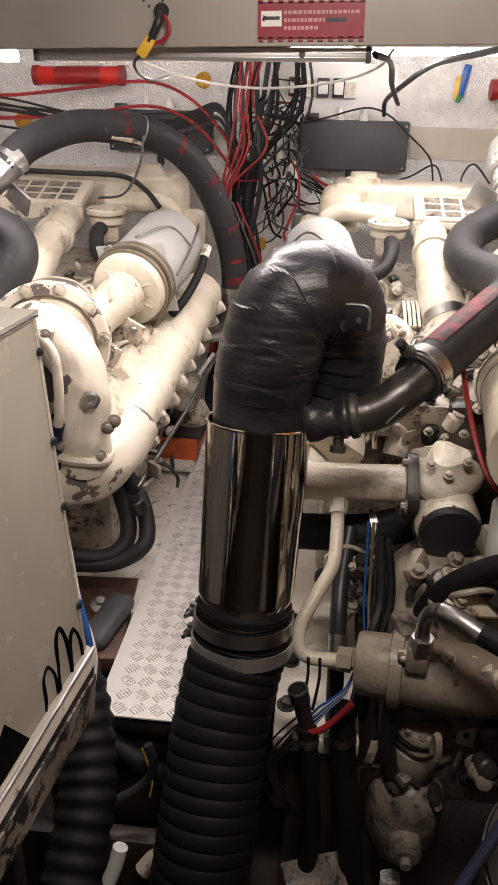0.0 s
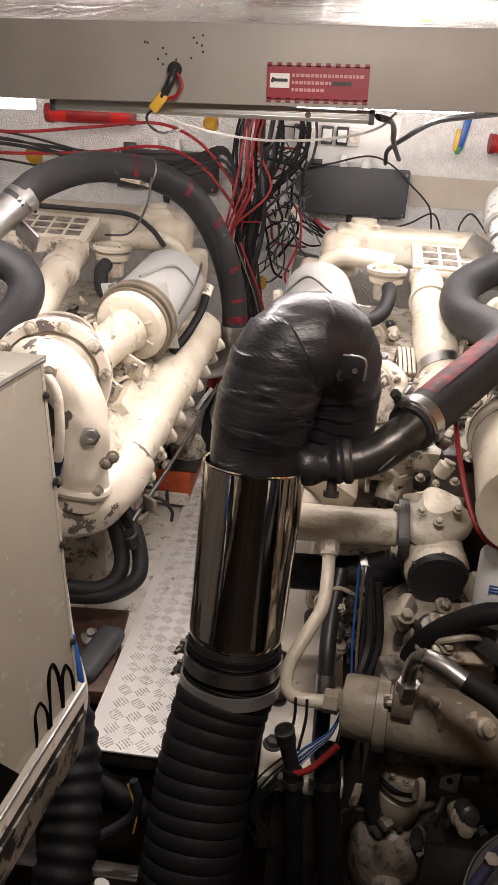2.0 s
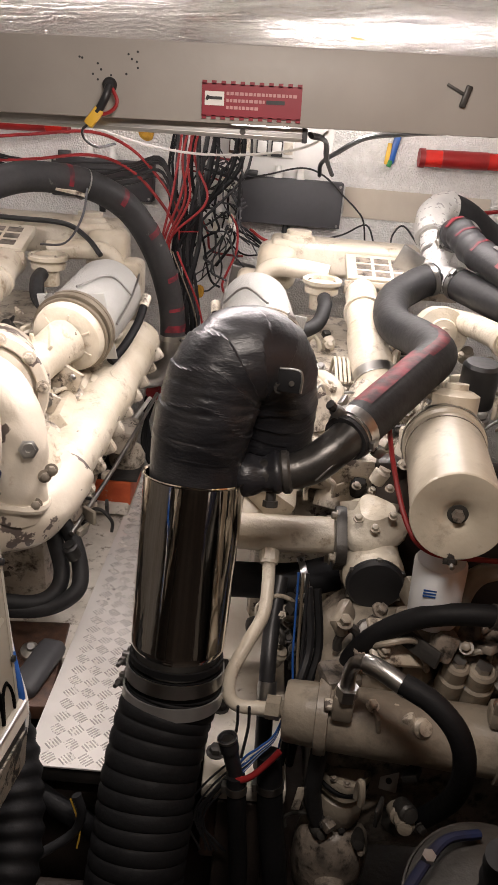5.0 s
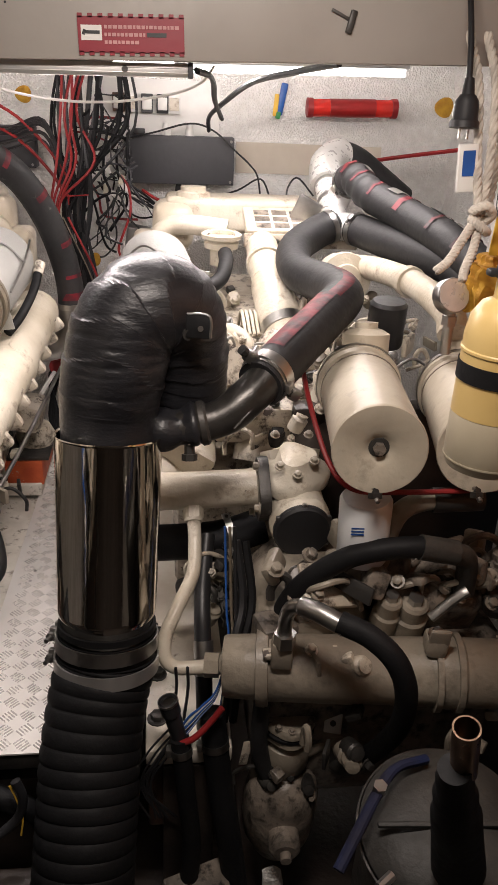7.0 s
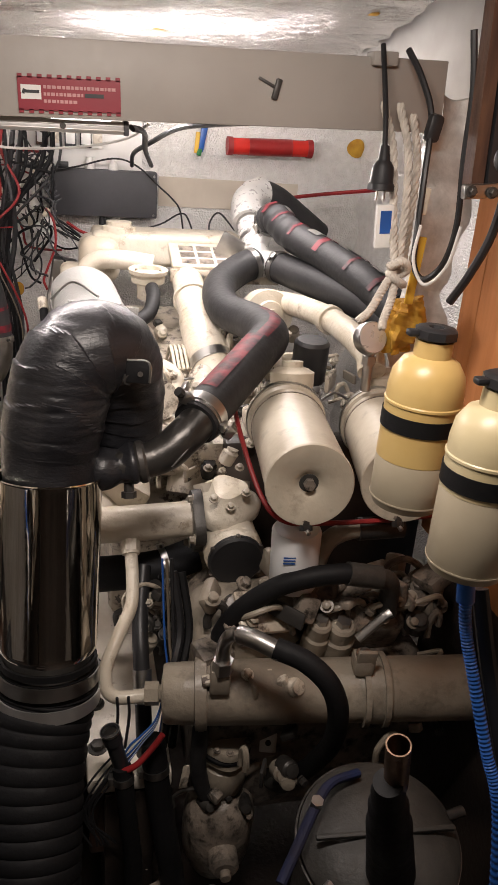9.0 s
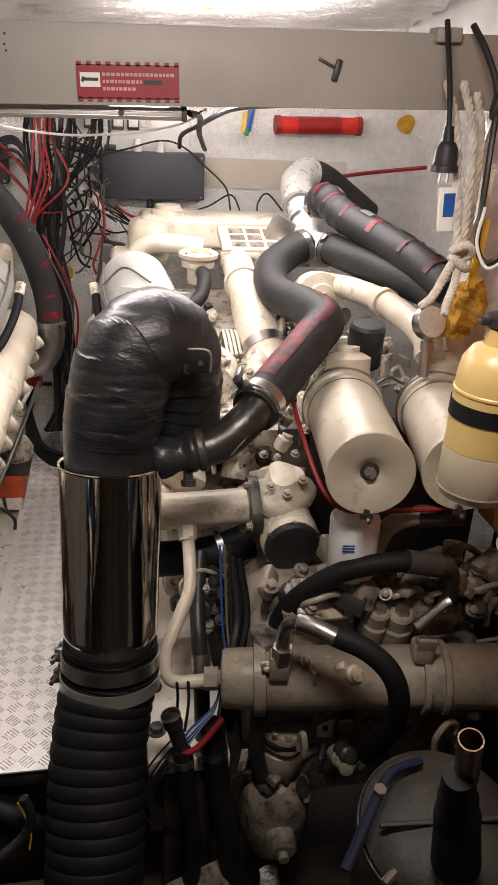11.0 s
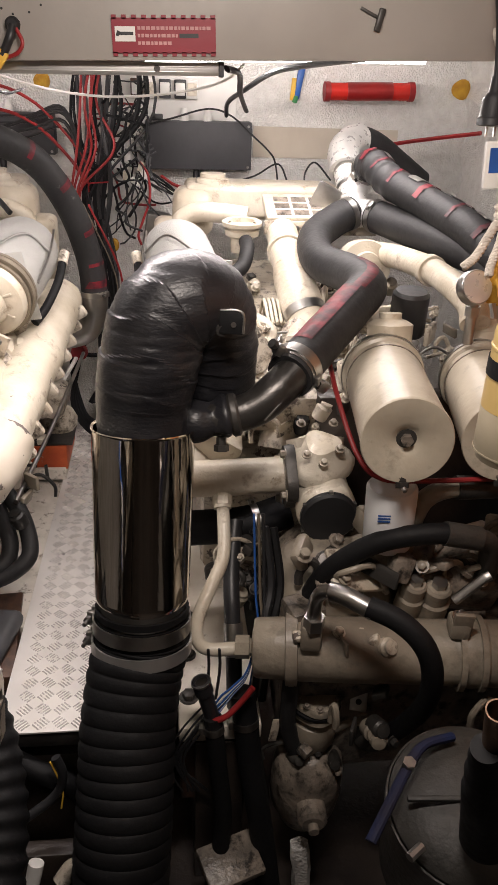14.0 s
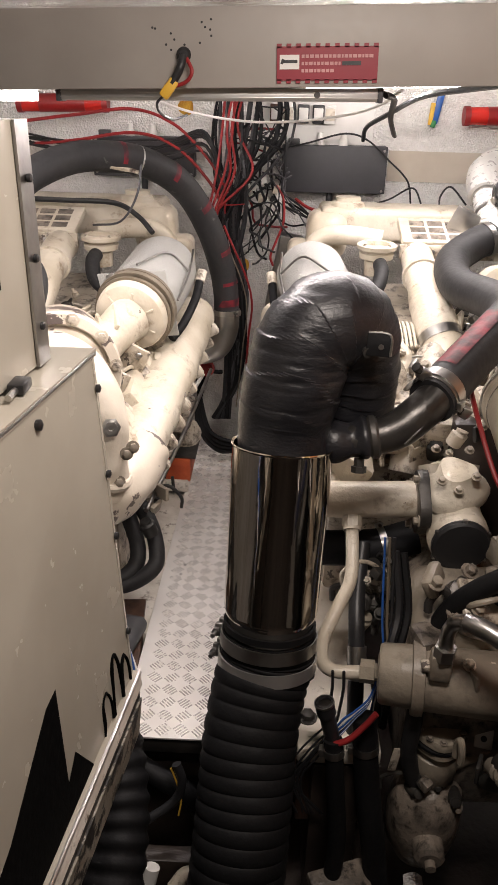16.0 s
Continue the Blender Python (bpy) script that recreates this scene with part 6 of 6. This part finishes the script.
for k in range(8):
    z = 1.15 + 0.012 * k + rng.uniform(-0.02, 0.02)
    red = k in (1, 7)
    cable([(-1.5, 3.2, z + 0.06), (-1.15, 3.3, z + 0.04 + rng.uniform(-0.02, 0.02)), (-0.85, 3.45, z + (0.07 if red else -0.01) + rng.uniform(-0.02, 0.02)), (-0.6, 3.5, z + (0.10 if red else -0.02) + rng.uniform(-0.02, 0.02)), (-0.42, 3.46, z + (0.06 if red else 0.01)), (-0.28, 3.42, z - 0.06 if red else z + 0.04), (-0.2, 3.42, z - 0.18)], 0.007 if red else rng.choice((0.005, 0.008)), REDCAB if red else BLACK, "red battery cable along the bulkhead" if red else "black cable along the bulkhead", group="bulkhead cables")
for k in range(4):
    cable([(-0.2, 3.35, 0.55 - 0.1 * k), (-0.27 - 0.01 * k, 3.3, 0.25), (-0.30 + 0.012 * k, 3.22, 0.06), (-0.2, 3.15, -0.05 + 0.02 * k), (-0.05, 3.1, 0.0)], 0.011, RUBBER, "black cable looping to the floor behind the walkway", group="looped cables")
cable([(-0.22, 3.36, 0.9), (-0.1, 3.36, 0.6), (-0.11, 3.34, 0.35), (-0.13, 3.3, 0.1)], 0.003, TANMETAL, "thin brown cable beside the loom")
cable([(-0.2, 3.36, 0.9), (-0.08, 3.36, 0.62), (-0.085, 3.34, 0.4), (-0.1, 3.3, 0.1)], 0.005, REDCAB, "thin red cable beside the loom")
# bright white conduit below the beam
cable([(-0.31, 1.965, 1.42), (-0.31, 2.12, 1.405), (-0.285, 2.24, 1.386), (-0.22, 2.3, 1.366), (-0.137, 2.3, 1.353), (-0.04, 2.3, 1.347), (0.06, 2.3, 1.352), (0.15, 2.26, 1.365), (0.225, 2.2, 1.383), (0.27, 2.12, 1.405), (0.285, 2.05, 1.425), (0.287, 1.94, 1.435)], 0.0034, WHITE, "white lamp cable sagging below the beam", seg=10)
cable([(0.38, 3.6, 1.24), (0.37, 3.4, 1.30), (0.40, 3.0, 1.36), (0.46, 2.7, 1.42), (0.54, 2.4, 1.445), (0.6, 2.1, 1.46)], 0.009, BLACK, "black cable rising to the deck beam", seg=8)
cable([(0.05, 3.6, 1.20), (0.15, 3.58, 1.225), (0.30, 3.58, 1.265), (0.40, 3.58, 1.24), (0.50, 3.6, 1.16), (0.56, 3.6, 1.11), (0.60, 3.62, 1.06), (0.62, 3.62, 0.96)], 0.004, BLACK, "thin black cable over the control box")
cable([(0.36, 3.36, 0.99), (0.5, 3.5, 1.01), (0.60, 3.5, 1.06), (0.64, 3.42, 0.98), (0.66, 3.34, 0.99)], 0.004, BLACK, "thin black cable on the header tank")
cable([(0.69, 3.34, 0.99), (0.72, 3.5, 1.03), (0.76, 3.5, 1.07), (0.83, 3.48, 1.0)], 0.004, BLACK, "thin black cable standing on the header tank")
cable([(1.0, 3.55, 1.13), (1.2, 3.5, 1.17), (1.4, 3.3, 1.22)], 0.009, REDCAB, "red cable along the foil bulkhead")
cable([(0.10, 3.5, 1.0), (0.16, 3.45, 0.97), (0.25, 3.42, 0.95), (0.3, 3.42, 0.94)], 0.007, REDCAB, "red cable below the control box")
cable([(-0.46, 2.77, 1.25), (-0.44, 2.73, 1.21), (-0.45, 2.70, 1.10), (-0.52, 2.75, 1.0), (-0.65, 2.9, 0.96)], 0.004, BOXGREY, "thin grey cable tied to the arched hose")
cable([(-1.0, 3.1, 1.02), (-0.8, 3.08, 1.02), (-0.6, 3.05, 1.02), (-0.5, 3.0, 0.98), (-0.44, 2.95, 0.93)], 0.010, BLACK, "black cable across the engine top", seg=8)
# slotted cable duct hanging askew beside the control box
duct = thing("slotted_duct", (0.0, 3.5, 1.1), "dark slotted cable duct hanging askew beside the control box", "cable duct")
DA, DB = Vector((-0.075, 3.5, 1.265)), Vector((0.055, 3.5, 1.07))
part("spine", tube([DA, DB], 0.006, 8, 2), BOXGREY, duct)
dn = Vector((0.83, 0, 0.55))
for k in range(13):
    p = DA.lerp(DB, (k + 0.5) / 13)
    part("tooth", block((0.034, 0.012, 0.0065), Matrix.Translation(p + dn * 0.018) @ pose(0, 0, 0, 0, -33, 0), 0.001), BOXGREY, duct)
solo("ribbon_cable", tube([(0.25, 1.945, 1.425), (0.285, 2.05, 1.418), (0.305, 2.2, 1.40), (0.315, 2.3, 1.365), (0.34, 2.38, 1.32)], 0.006, 8, 8, flat=1.6), BOXGREY, "flat grey ribbon cable hanging from the batten end", "cable")
# dangling connector on the beam
dang = thing("hanging_connector", (-0.2, 1.86, 1.49), "black cable end with a yellow connector on the beam", "connector")
part("grommet", lathe([(0.014, 0), (0.016, 0.008), (0.01, 0.014)], (-0.197, 1.872, 1.492), (0, -1, 0), 14), BLACK, dang)
part("lead", tube([(-0.197, 1.86, 1.49), (-0.202, 1.85, 1.47), (-0.212, 1.85, 1.45), (-0.222, 1.85, 1.435)], 0.009, 10), BLACK, dang)
part("red_lead", tube([(-0.190, 1.858, 1.485), (-0.178, 1.85, 1.46), (-0.19, 1.85, 1.44), (-0.215, 1.85, 1.43)], 0.004, 8), REDCAB, dang)
part("connector_body", block((0.022, 0.016, 0.044), pose(-0.228, 1.85, 1.425, 0, 38, 0), 0.004), YELLOW, dang, "clear yellow connector body")
part("tail", tube([(-0.238, 1.85, 1.412), (-0.255, 1.855, 1.395), (-0.25, 1.87, 1.375), (-0.228, 1.9, 1.362), (-0.20, 1.95, 1.37)], 0.003, 6), BLACK, dang)

# ---- hanging things beside the hull ----
def rope(pts, r, lab):
    rp = thing("rope", pts[0], lab, "rope", "ropes")
    way = spline(pts, 14)
    for k in range(3):
        strand = []
        for i, p in enumerate(way):
            t = (way[min(i + 1, len(way) - 1)] - way[max(i - 1, 0)]).normalized()
            sx = t.cross(Vector((0, 1, 0.01))).normalized()
            sy = t.cross(sx)
            a = i * 0.9 + k * 2.094
            strand.append(p + (sx * math.cos(a) + sy * math.sin(a)) * r * 0.5)
        part("strand", tube(strand, r * 0.58, 7, 2), ROPE, rp)
    return rp


rope([(0.815, 1.83, 1.52), (0.825, 1.76, 1.42), (0.822, 1.70, 1.28), (0.825, 1.66, 1.18)], 0.0095, "pale twisted rope hanging from the beam")
rope([(0.855, 1.83, 1.52), (0.862, 1.76, 1.42), (0.85, 1.70, 1.28), (0.832, 1.66, 1.17)], 0.0095, "pale twisted rope doubled beside the cable")
rope([(0.90, 1.85, 1.50), (0.905, 1.80, 1.40), (0.89, 1.76, 1.26), (0.87, 1.72, 1.16)], 0.0095, "pale twisted rope behind the knot")
rope([(0.825, 1.66, 1.17), (0.79, 1.63, 1.13), (0.755, 1.60, 1.09), (0.728, 1.59, 1.07)], 0.0095, "frayed rope tail below the knot")
rope([(0.83, 1.655, 1.16), (0.815, 1.63, 1.11), (0.795, 1.61, 1.07), (0.79, 1.60, 1.05)], 0.0095, "short rope tail below the knot")
rope([(0.805, 1.65, 1.18), (0.83, 1.635, 1.195), (0.852, 1.65, 1.175), (0.835, 1.67, 1.155), (0.81, 1.65, 1.165), (0.828, 1.635, 1.15), (0.848, 1.65, 1.14)], 0.0095, "knot in the pale rope")
plug = thing("hanging_plug", (0.79, 1.72, 1.36), "black mains plug hanging on its cable", "plug")
part("cord", tube([(0.80, 1.84, 1.64), (0.80, 1.82, 1.60), (0.795, 1.76, 1.50), (0.788, 1.72, 1.42)], 0.0062, 10), BLACK, plug)
part("strain_relief", tube([(0.789, 1.722, 1.43), (0.786, 1.71, 1.395)], lambda t: 0.010 + 0.004 * t, 12, 4), BLACK, plug)
part("body", lathe([(0.016, 0.0), (0.024, -0.012), (0.026, -0.045), (0.03, -0.05), (0.03, -0.062), (0.02, -0.063)], (0.786, 1.71, 1.40), (0.03, 0.1, 1), 20), BLACK, plug)
for dx in (-0.008, 0.010):
    part("prong", tube([(0.783 + dx, 1.70, 1.34), (0.781 + dx, 1.698, 1.318)], 0.0028, 8, 2), BRUSHED, plug)
adp = thing("cable_label", (0.81, 1.7, 1.26), "white plastic tag with a blue print on the rope", "tag")
part("card", block((0.042, 0.014, 0.095), pose(0.80, 1.695, 1.262, 0, -4, 0), 0.004), WHITE, adp)
part("print", block((0.026, 0.001, 0.05), pose(0.8, 1.6872, 1.272, 0, -4, 0), 0), BLUEC, adp, "blue printed field", smooth=False)
hk = hose("hanging_cable", [(0.862, 1.84, 1.635), (0.885, 1.80, 1.58), (0.905, 1.76, 1.50), (0.892, 1.72, 1.38), (0.885, 1.70, 1.25), (0.885, 1.69, 1.18), (0.905, 1.67, 1.15), (0.932, 1.64, 1.19), (0.94, 1.62, 1.28), (0.925, 1.61, 1.42), (0.915, 1.60, 1.55), (0.895, 1.60, 1.66)], 0.0075, BLACK, "black and white cable looped beside the hull", "cable", seg=8)
part("white_core", tube([(0.888, 1.69, 1.27), (0.88, 1.685, 1.19), (0.905, 1.66, 1.14), (0.938, 1.63, 1.19), (0.946, 1.61, 1.28)], 0.004, 6), WHITE, hk)
solo("black_socket", block((0.035, 0.03, 0.06), pose(0.91, 1.75, 1.475, 0, 10, 0), 0.01), BLACK, "black cable socket hanging below the beam", "socket")
solo("yellow_strap", block((0.022, 0.006, 0.16), pose(0.905, 1.72, 1.16, 0, 4, 0), 0.002), YELLOW, "yellow strap hanging beside the rope", "strap")
solo("yellow_clip", block((0.018, 0.01, 0.06), pose(0.90, 1.715, 1.32, 0, 4, 0), 0.003), CREAM, "pale yellow cable clip", "clip")
solo("yellow_sponge", tube([(0.965, 1.885, 0.915), (0.955, 1.88, 0.955), (0.965, 1.875, 0.995), (0.975, 1.87, 1.03), (0.968, 1.87, 1.06)], lambda t: 0.024 + 0.026 * math.sin(t * 3.1) + 0.002 * math.sin(t * 47), 40, 14, wob=0.03), FOAM, "lump of yellow foam beside the pressure gauge", "foam")
hp = thing("door_post", (0.92, 1.48, 1.5), "dark brown wooden post with black edge strips", "post", kind="structure")
part("post", sheet(((0.895, 1.50, 1.36), (0.868, 1.50, 1.90), (0.895, 1.50, 1.90), (0.922, 1.50, 1.36)), 0.04, (0, 1, 0)), DARKWOOD, hp, smooth=False)
part("edge_strip", sheet(((0.928, 1.495, 1.36), (0.898, 1.495, 1.90), (0.925, 1.495, 1.90), (0.955, 1.495, 1.36)), 0.04, (0, 1, 0)), BLACK, hp, smooth=False)
bk = thing("pipe_bracket", (0.9, 1.5, 1.36), "steel saddle bracket on the post", "bracket")
part("plate", block((0.075, 0.02, 0.028), pose(0.905, 1.48, 1.365, 0, -6, 0), 0.004), BRUSHED, bk)
for dx in (-0.025, 0.02, 0.045):
    part("bolt", bolt((0.905 + dx, 1.468, 1.364), (0, -1, 0), 0.008, 0.012), DARKMETAL, bk)
kn = thing("panel_knob", (0.88, 1.35, 1.43), "black round knob on a short steel stem at the plywood panel", "knob")
part("dome", lathe([(0.0, -0.022), (0.014, -0.02), (0.024, -0.011), (0.027, 0.003), (0.022, 0.009), (0.011, 0.011), (0.011, 0.03)], (0.885, 1.36, 1.43), (0.9, 0.4, 0.0), 24), BLACK, kn)
part("stem", tube([(0.90, 1.366, 1.43), (1.146, 1.47, 1.43)], 0.010, 12, 3), BRUSHED, kn)
solo("side_cable", tube([(0.99, 1.52, 1.42), (0.985, 1.54, 1.28), (0.97, 1.58, 1.18), (0.955, 1.62, 1.11)], 0.010, 8), BLACK, "black cable running down the side panel", "cable")

# ---- small wiring near the gearbox ----
for k in range(12):
    z = 0.0 + rng.uniform(-0.02, 0.03)
    mat = (BLUEC, WHITE, BLUEC, BLACK)[k % 4]
    cable([(0.19, 1.50, -0.09 + rng.uniform(-0.02, 0.02)), (0.225, 1.49, -0.03 + z), (0.26, 1.50, 0.01 + z * 0.6), (0.30, 1.53, 0.04 + z * 0.4), (0.33, 1.60, 0.10)], 0.0028, mat, "thin wire in the loom beside the oil cooler", group="loom wires")
for k in range(10):
    x = 0.17 + rng.uniform(-0.05, 0.02)
    cable([(x + 0.06, 1.52, -0.05), (x, 1.50, -0.12 + rng.uniform(-0.03, 0.03)), (x - 0.04, 1.50, -0.22), (x + rng.uniform(-0.06, 0.06), 1.5, -0.34)], 0.0028, BLACK, "loose thin wire below the wiring loom", group="loom wires")
solo("red_lead", tube([(0.205, 1.47, -0.06), (0.245, 1.465, -0.035), (0.285, 1.475, 0.005), (0.31, 1.48, 0.04)], 0.008, 10), REDCAB, "thick red lead beside the oil cooler", "cable")
tl = thing("black_torch", (0.2, 1.5, 0.03), "black cylindrical connector standing by the wiring", "connector")
part("body", lathe([(0.02, -0.12), (0.02, 0.0), (0.024, 0.004), (0.024, 0.04), (0.018, 0.042), (0.017, 0.036), (0, 0.036)], (0.19, 1.49, 0.02), (-0.25, 0, 1), 18), BLACK, tl)
part("rim", band((0.181, 1.49, 0.058), (-0.25, 0, 1), 0.0235, 0.006), BRUSHED, tl)
sp = thing("sleeved_pipe", (0.27, 1.70, 0.1), "black pipe with a silver tape sleeve", "pipe")
part("pipe", tube([(0.29, 1.85, 0.30), (0.275, 1.76, 0.20), (0.272, 1.68, 0.12), (0.275, 1.62, 0.0), (0.28, 1.58, -0.2)], 0.022, 14), BLACK, sp)
part("sleeve", tube([(0.274, 1.665, 0.095), (0.275, 1.62, 0.02)], 0.0255, 14, 3), BRUSHED, sp, "silver tape sleeve")
for k in range(3):
    cable([(0.325 + 0.012 * k, 1.72, 0.40), (0.33 + 0.012 * k, 1.66, 0.2), (0.335 + 0.01 * k, 1.62, 0.08), (0.30, 1.58, -0.2)], 0.003 + 0.001 * k, (BLUEC, TANMETAL, BLACK)[k], "cable running down beside the sleeved pipe", group="loom wires")
for x in (0.20, 0.228):
    solo("zip_tie", tube([(x, 1.535, 0.12), (x + 0.002, 1.53, 0.06), (x - 0.008, 1.52, -0.03)], 0.004, 6), BLACK, "black cable tie hanging from the bent tube", "cable tie", "cable ties")
hose("bilge_hose", [(0.29, 1.53, -0.02), (0.31, 1.50, -0.2), (0.34, 1.46, -0.4), (0.38, 1.42, -0.7)], 0.033, RUBBER, "thick black hose running down into the bilge", clamps=(0.2,))
hose("bilge_hose", [(0.21, 1.48, -0.05), (0.225, 1.46, -0.2), (0.24, 1.44, -0.42), (0.2, 1.4, -0.7)], 0.024, RUBBER, "black hose hanging into the bilge", clamps=(0.12,))
solo("foil_sleeve", tube([(0.455, 1.44, -0.50), (0.462, 1.43, -0.57), (0.47, 1.43, -0.70)], 0.026, 14, 8, wob=0.008), FOIL, "crumpled foil sleeve below the pump", "sleeve")
solo("bilge_tray", block((0.16, 0.12, 0.03), pose(0.26, 1.40, -0.5, 15, 0, 20), 0.006), GREASY2, "pale tray in the bilge below the gearbox", "tray")

# ---- clutter of small fittings over the castings ----
def fittings(owner, n, lo, hi, seed, mats, axis=(0, -0.5, 0.85), size=1.0):
    """Bosses, bolts, short pipes, ribs and banjo unions scattered over a casting."""
    g = random.Random(seed)
    for k in range(n):
        at = Vector([g.uniform(a, b) for a, b in zip(lo, hi)])
        d = Vector(axis) + Vector((g.uniform(-0.4, 0.4), g.uniform(-0.3, 0.3), g.uniform(-0.3, 0.3)))
        mat = g.choice(mats)
        pick = k % 6
        if pick == 0:
            part("bolt", bolt(at, d, 0.011 * size, 0.016 * size), mat, owner)
        elif pick == 1:
            part("boss", lathe([(0.024 * size, -0.04), (0.024 * size, 0.0), (0.018 * size, 0.006), (0.018 * size, 0.014), (0.01 * size, 0.016)], at, d, 14), mat, owner)
        elif pick == 2:
            e = at + Vector((g.uniform(-0.1, 0.1), g.uniform(-0.03, 0.06), g.uniform(-0.05, 0.03)))
            part("small_pipe", tube([at + Vector((0, 0, -0.03)), at, (at + e) / 2 + Vector((0, 0, 0.025)), e, e + Vector((0, 0, -0.04))], g.uniform(0.004, 0.009) * size, 8, 5), mat, owner)
        elif pick == 3:
            part("rib", block((g.uniform(0.008, 0.014), g.uniform(0.05, 0.1) * size, g.uniform(0.03, 0.06)), Matrix.Translation(at) @ pose(0, 0, -0.01, 0, g.uniform(-20, 20), g.uniform(-50, 50)), 0.003), mat, owner)
        elif pick == 4:
            u = part("union", lathe([(0.013 * size, 0), (0.013 * size, 0.014), (0.009 * size, 0.014), (0.009 * size, 0.022)], at, d, 6), mat, owner)
            part("union_pipe", tube([at, at + Vector((g.uniform(-0.04, 0.04), 0.02, 0.02)), at + Vector((g.uniform(-0.08, 0.08), 0.05, -0.01))], 0.006 * size, 8, 5), mat, u)
        else:
            part("lug", block((g.uniform(0.02, 0.045) * size, g.uniform(0.02, 0.05) * size, g.uniform(0.015, 0.03)), Matrix.Translation(at) @ pose(0, 0, 0, g.uniform(-30, 30), g.uniform(-30, 30), g.uniform(-60, 60)), 0.005, rough=0.002), mat, owner)


fittings(gear, 36, (0.42, 1.55, 0.24), (1.08, 1.70, 0.35), 3, (GREASY, GREASY2, GREASY2, DARKMETAL, GREASY2), size=1.3)
fittings(gear, 24, (0.30, 1.75, 0.02), (0.48, 1.85, 0.30), 4, (GREASY, DARKMETAL, DARKMETAL, CREAM2))
fittings(near_engine, 44, (0.30, 1.95, 0.50), (0.60, 2.15, 0.66), 5, (GREASY, DARKMETAL, CREAM2, CREAM2, BRUSHED))
fittings(near_engine, 40, (0.30, 2.2, 0.62), (0.55, 2.6, 0.72), 6, (CREAM2, CREAM2, GREASY, BRUSHED))
fittings(near_engine, 46, (0.62, 2.1, 0.64), (1.02, 2.7, 0.78), 7, (CREAM2, CREAM, GREASY, BRUSHED))
fittings(far_engine, 40, (-0.80, 2.2, 0.62), (-0.50, 2.7, 0.74), 8, (CREAM2, CREAM, GREASY, BRUSHED))
fittings(far_engine, 26, (-0.56, 2.15, 0.48), (-0.44, 2.7, 0.62), 9, (CREAM2, CREAM, GREASY), size=1.1)
fittings(far_engine, 22, (-0.46, 2.05, 0.10), (-0.32, 2.7, 0.30), 10, (GREASY, DARKMETAL, CREAM2))
fittings(far_engine, 50, (-0.98, 2.45, 0.56), (-0.55, 2.88, 0.74), 12, (CREAM2, CREAM, GREASY, DARKMETAL))
fittings(near_engine, 50, (0.25, 2.55, 0.60), (0.95, 2.88, 0.76), 13, (CREAM2, CREAM, GREASY, DARKMETAL))
fittings(pump, 12, (0.43, 1.46, -0.30), (0.56, 1.50, -0.12), 14, (GREASY2, STRAINER, DARKMETAL), axis=(0, -0.9, 0.3), size=0.8)
fittings(cooler, 14, (0.36, 1.44, 0.18), (1.05, 1.49, 0.2), 15, (GREASY, CREAM2))
fittings(cooler, 14, (0.5, 1.40, -0.10), (1.05, 1.46, 0.05), 16, (GREASY, DARKMETAL), axis=(0, -1, 0.1))
# scuffed webbing of black looms over the gearbox
for k in range(2):
    x = 0.355 + 0.03 * k + rng.uniform(-0.008, 0.008)
    cable([(x, 1.72 + 0.01 * k, 0.36 - 0.01 * k), (x + 0.015, 1.66, 0.22), (x - 0.01, 1.60, 0.12), (x - 0.03, 1.58, -0.1)], rng.choice((0.005, 0.008, 0.011)), (BLACK, RUBBER, NAVY, BLACK, RUBBER, BLACK, BOXGREY, RUBBER, BLACK)[k], "dark cable in the gearbox loom", group="gearbox loom")
# foam blobs on the deckhead
for x, y, r in ((0.30, 2.25, 0.03), (0.42, 3.1, 0.05), (0.92, 2.3, 0.045), (1.02, 2.62, 0.05)):
    solo("foam_blob", lathe([(r, 0.0), (r * 0.9, -0.006), (0.0, -0.01)], (x, y, 1.792 + 0.07 * (x - 0.524) - 0.04 * (y - 1.96)), (0.07, -0.04, 1), 16, lobes=(3, 0.15)), FOAM, "yellow foam blob on the deckhead foil", "foam", "foam blobs")
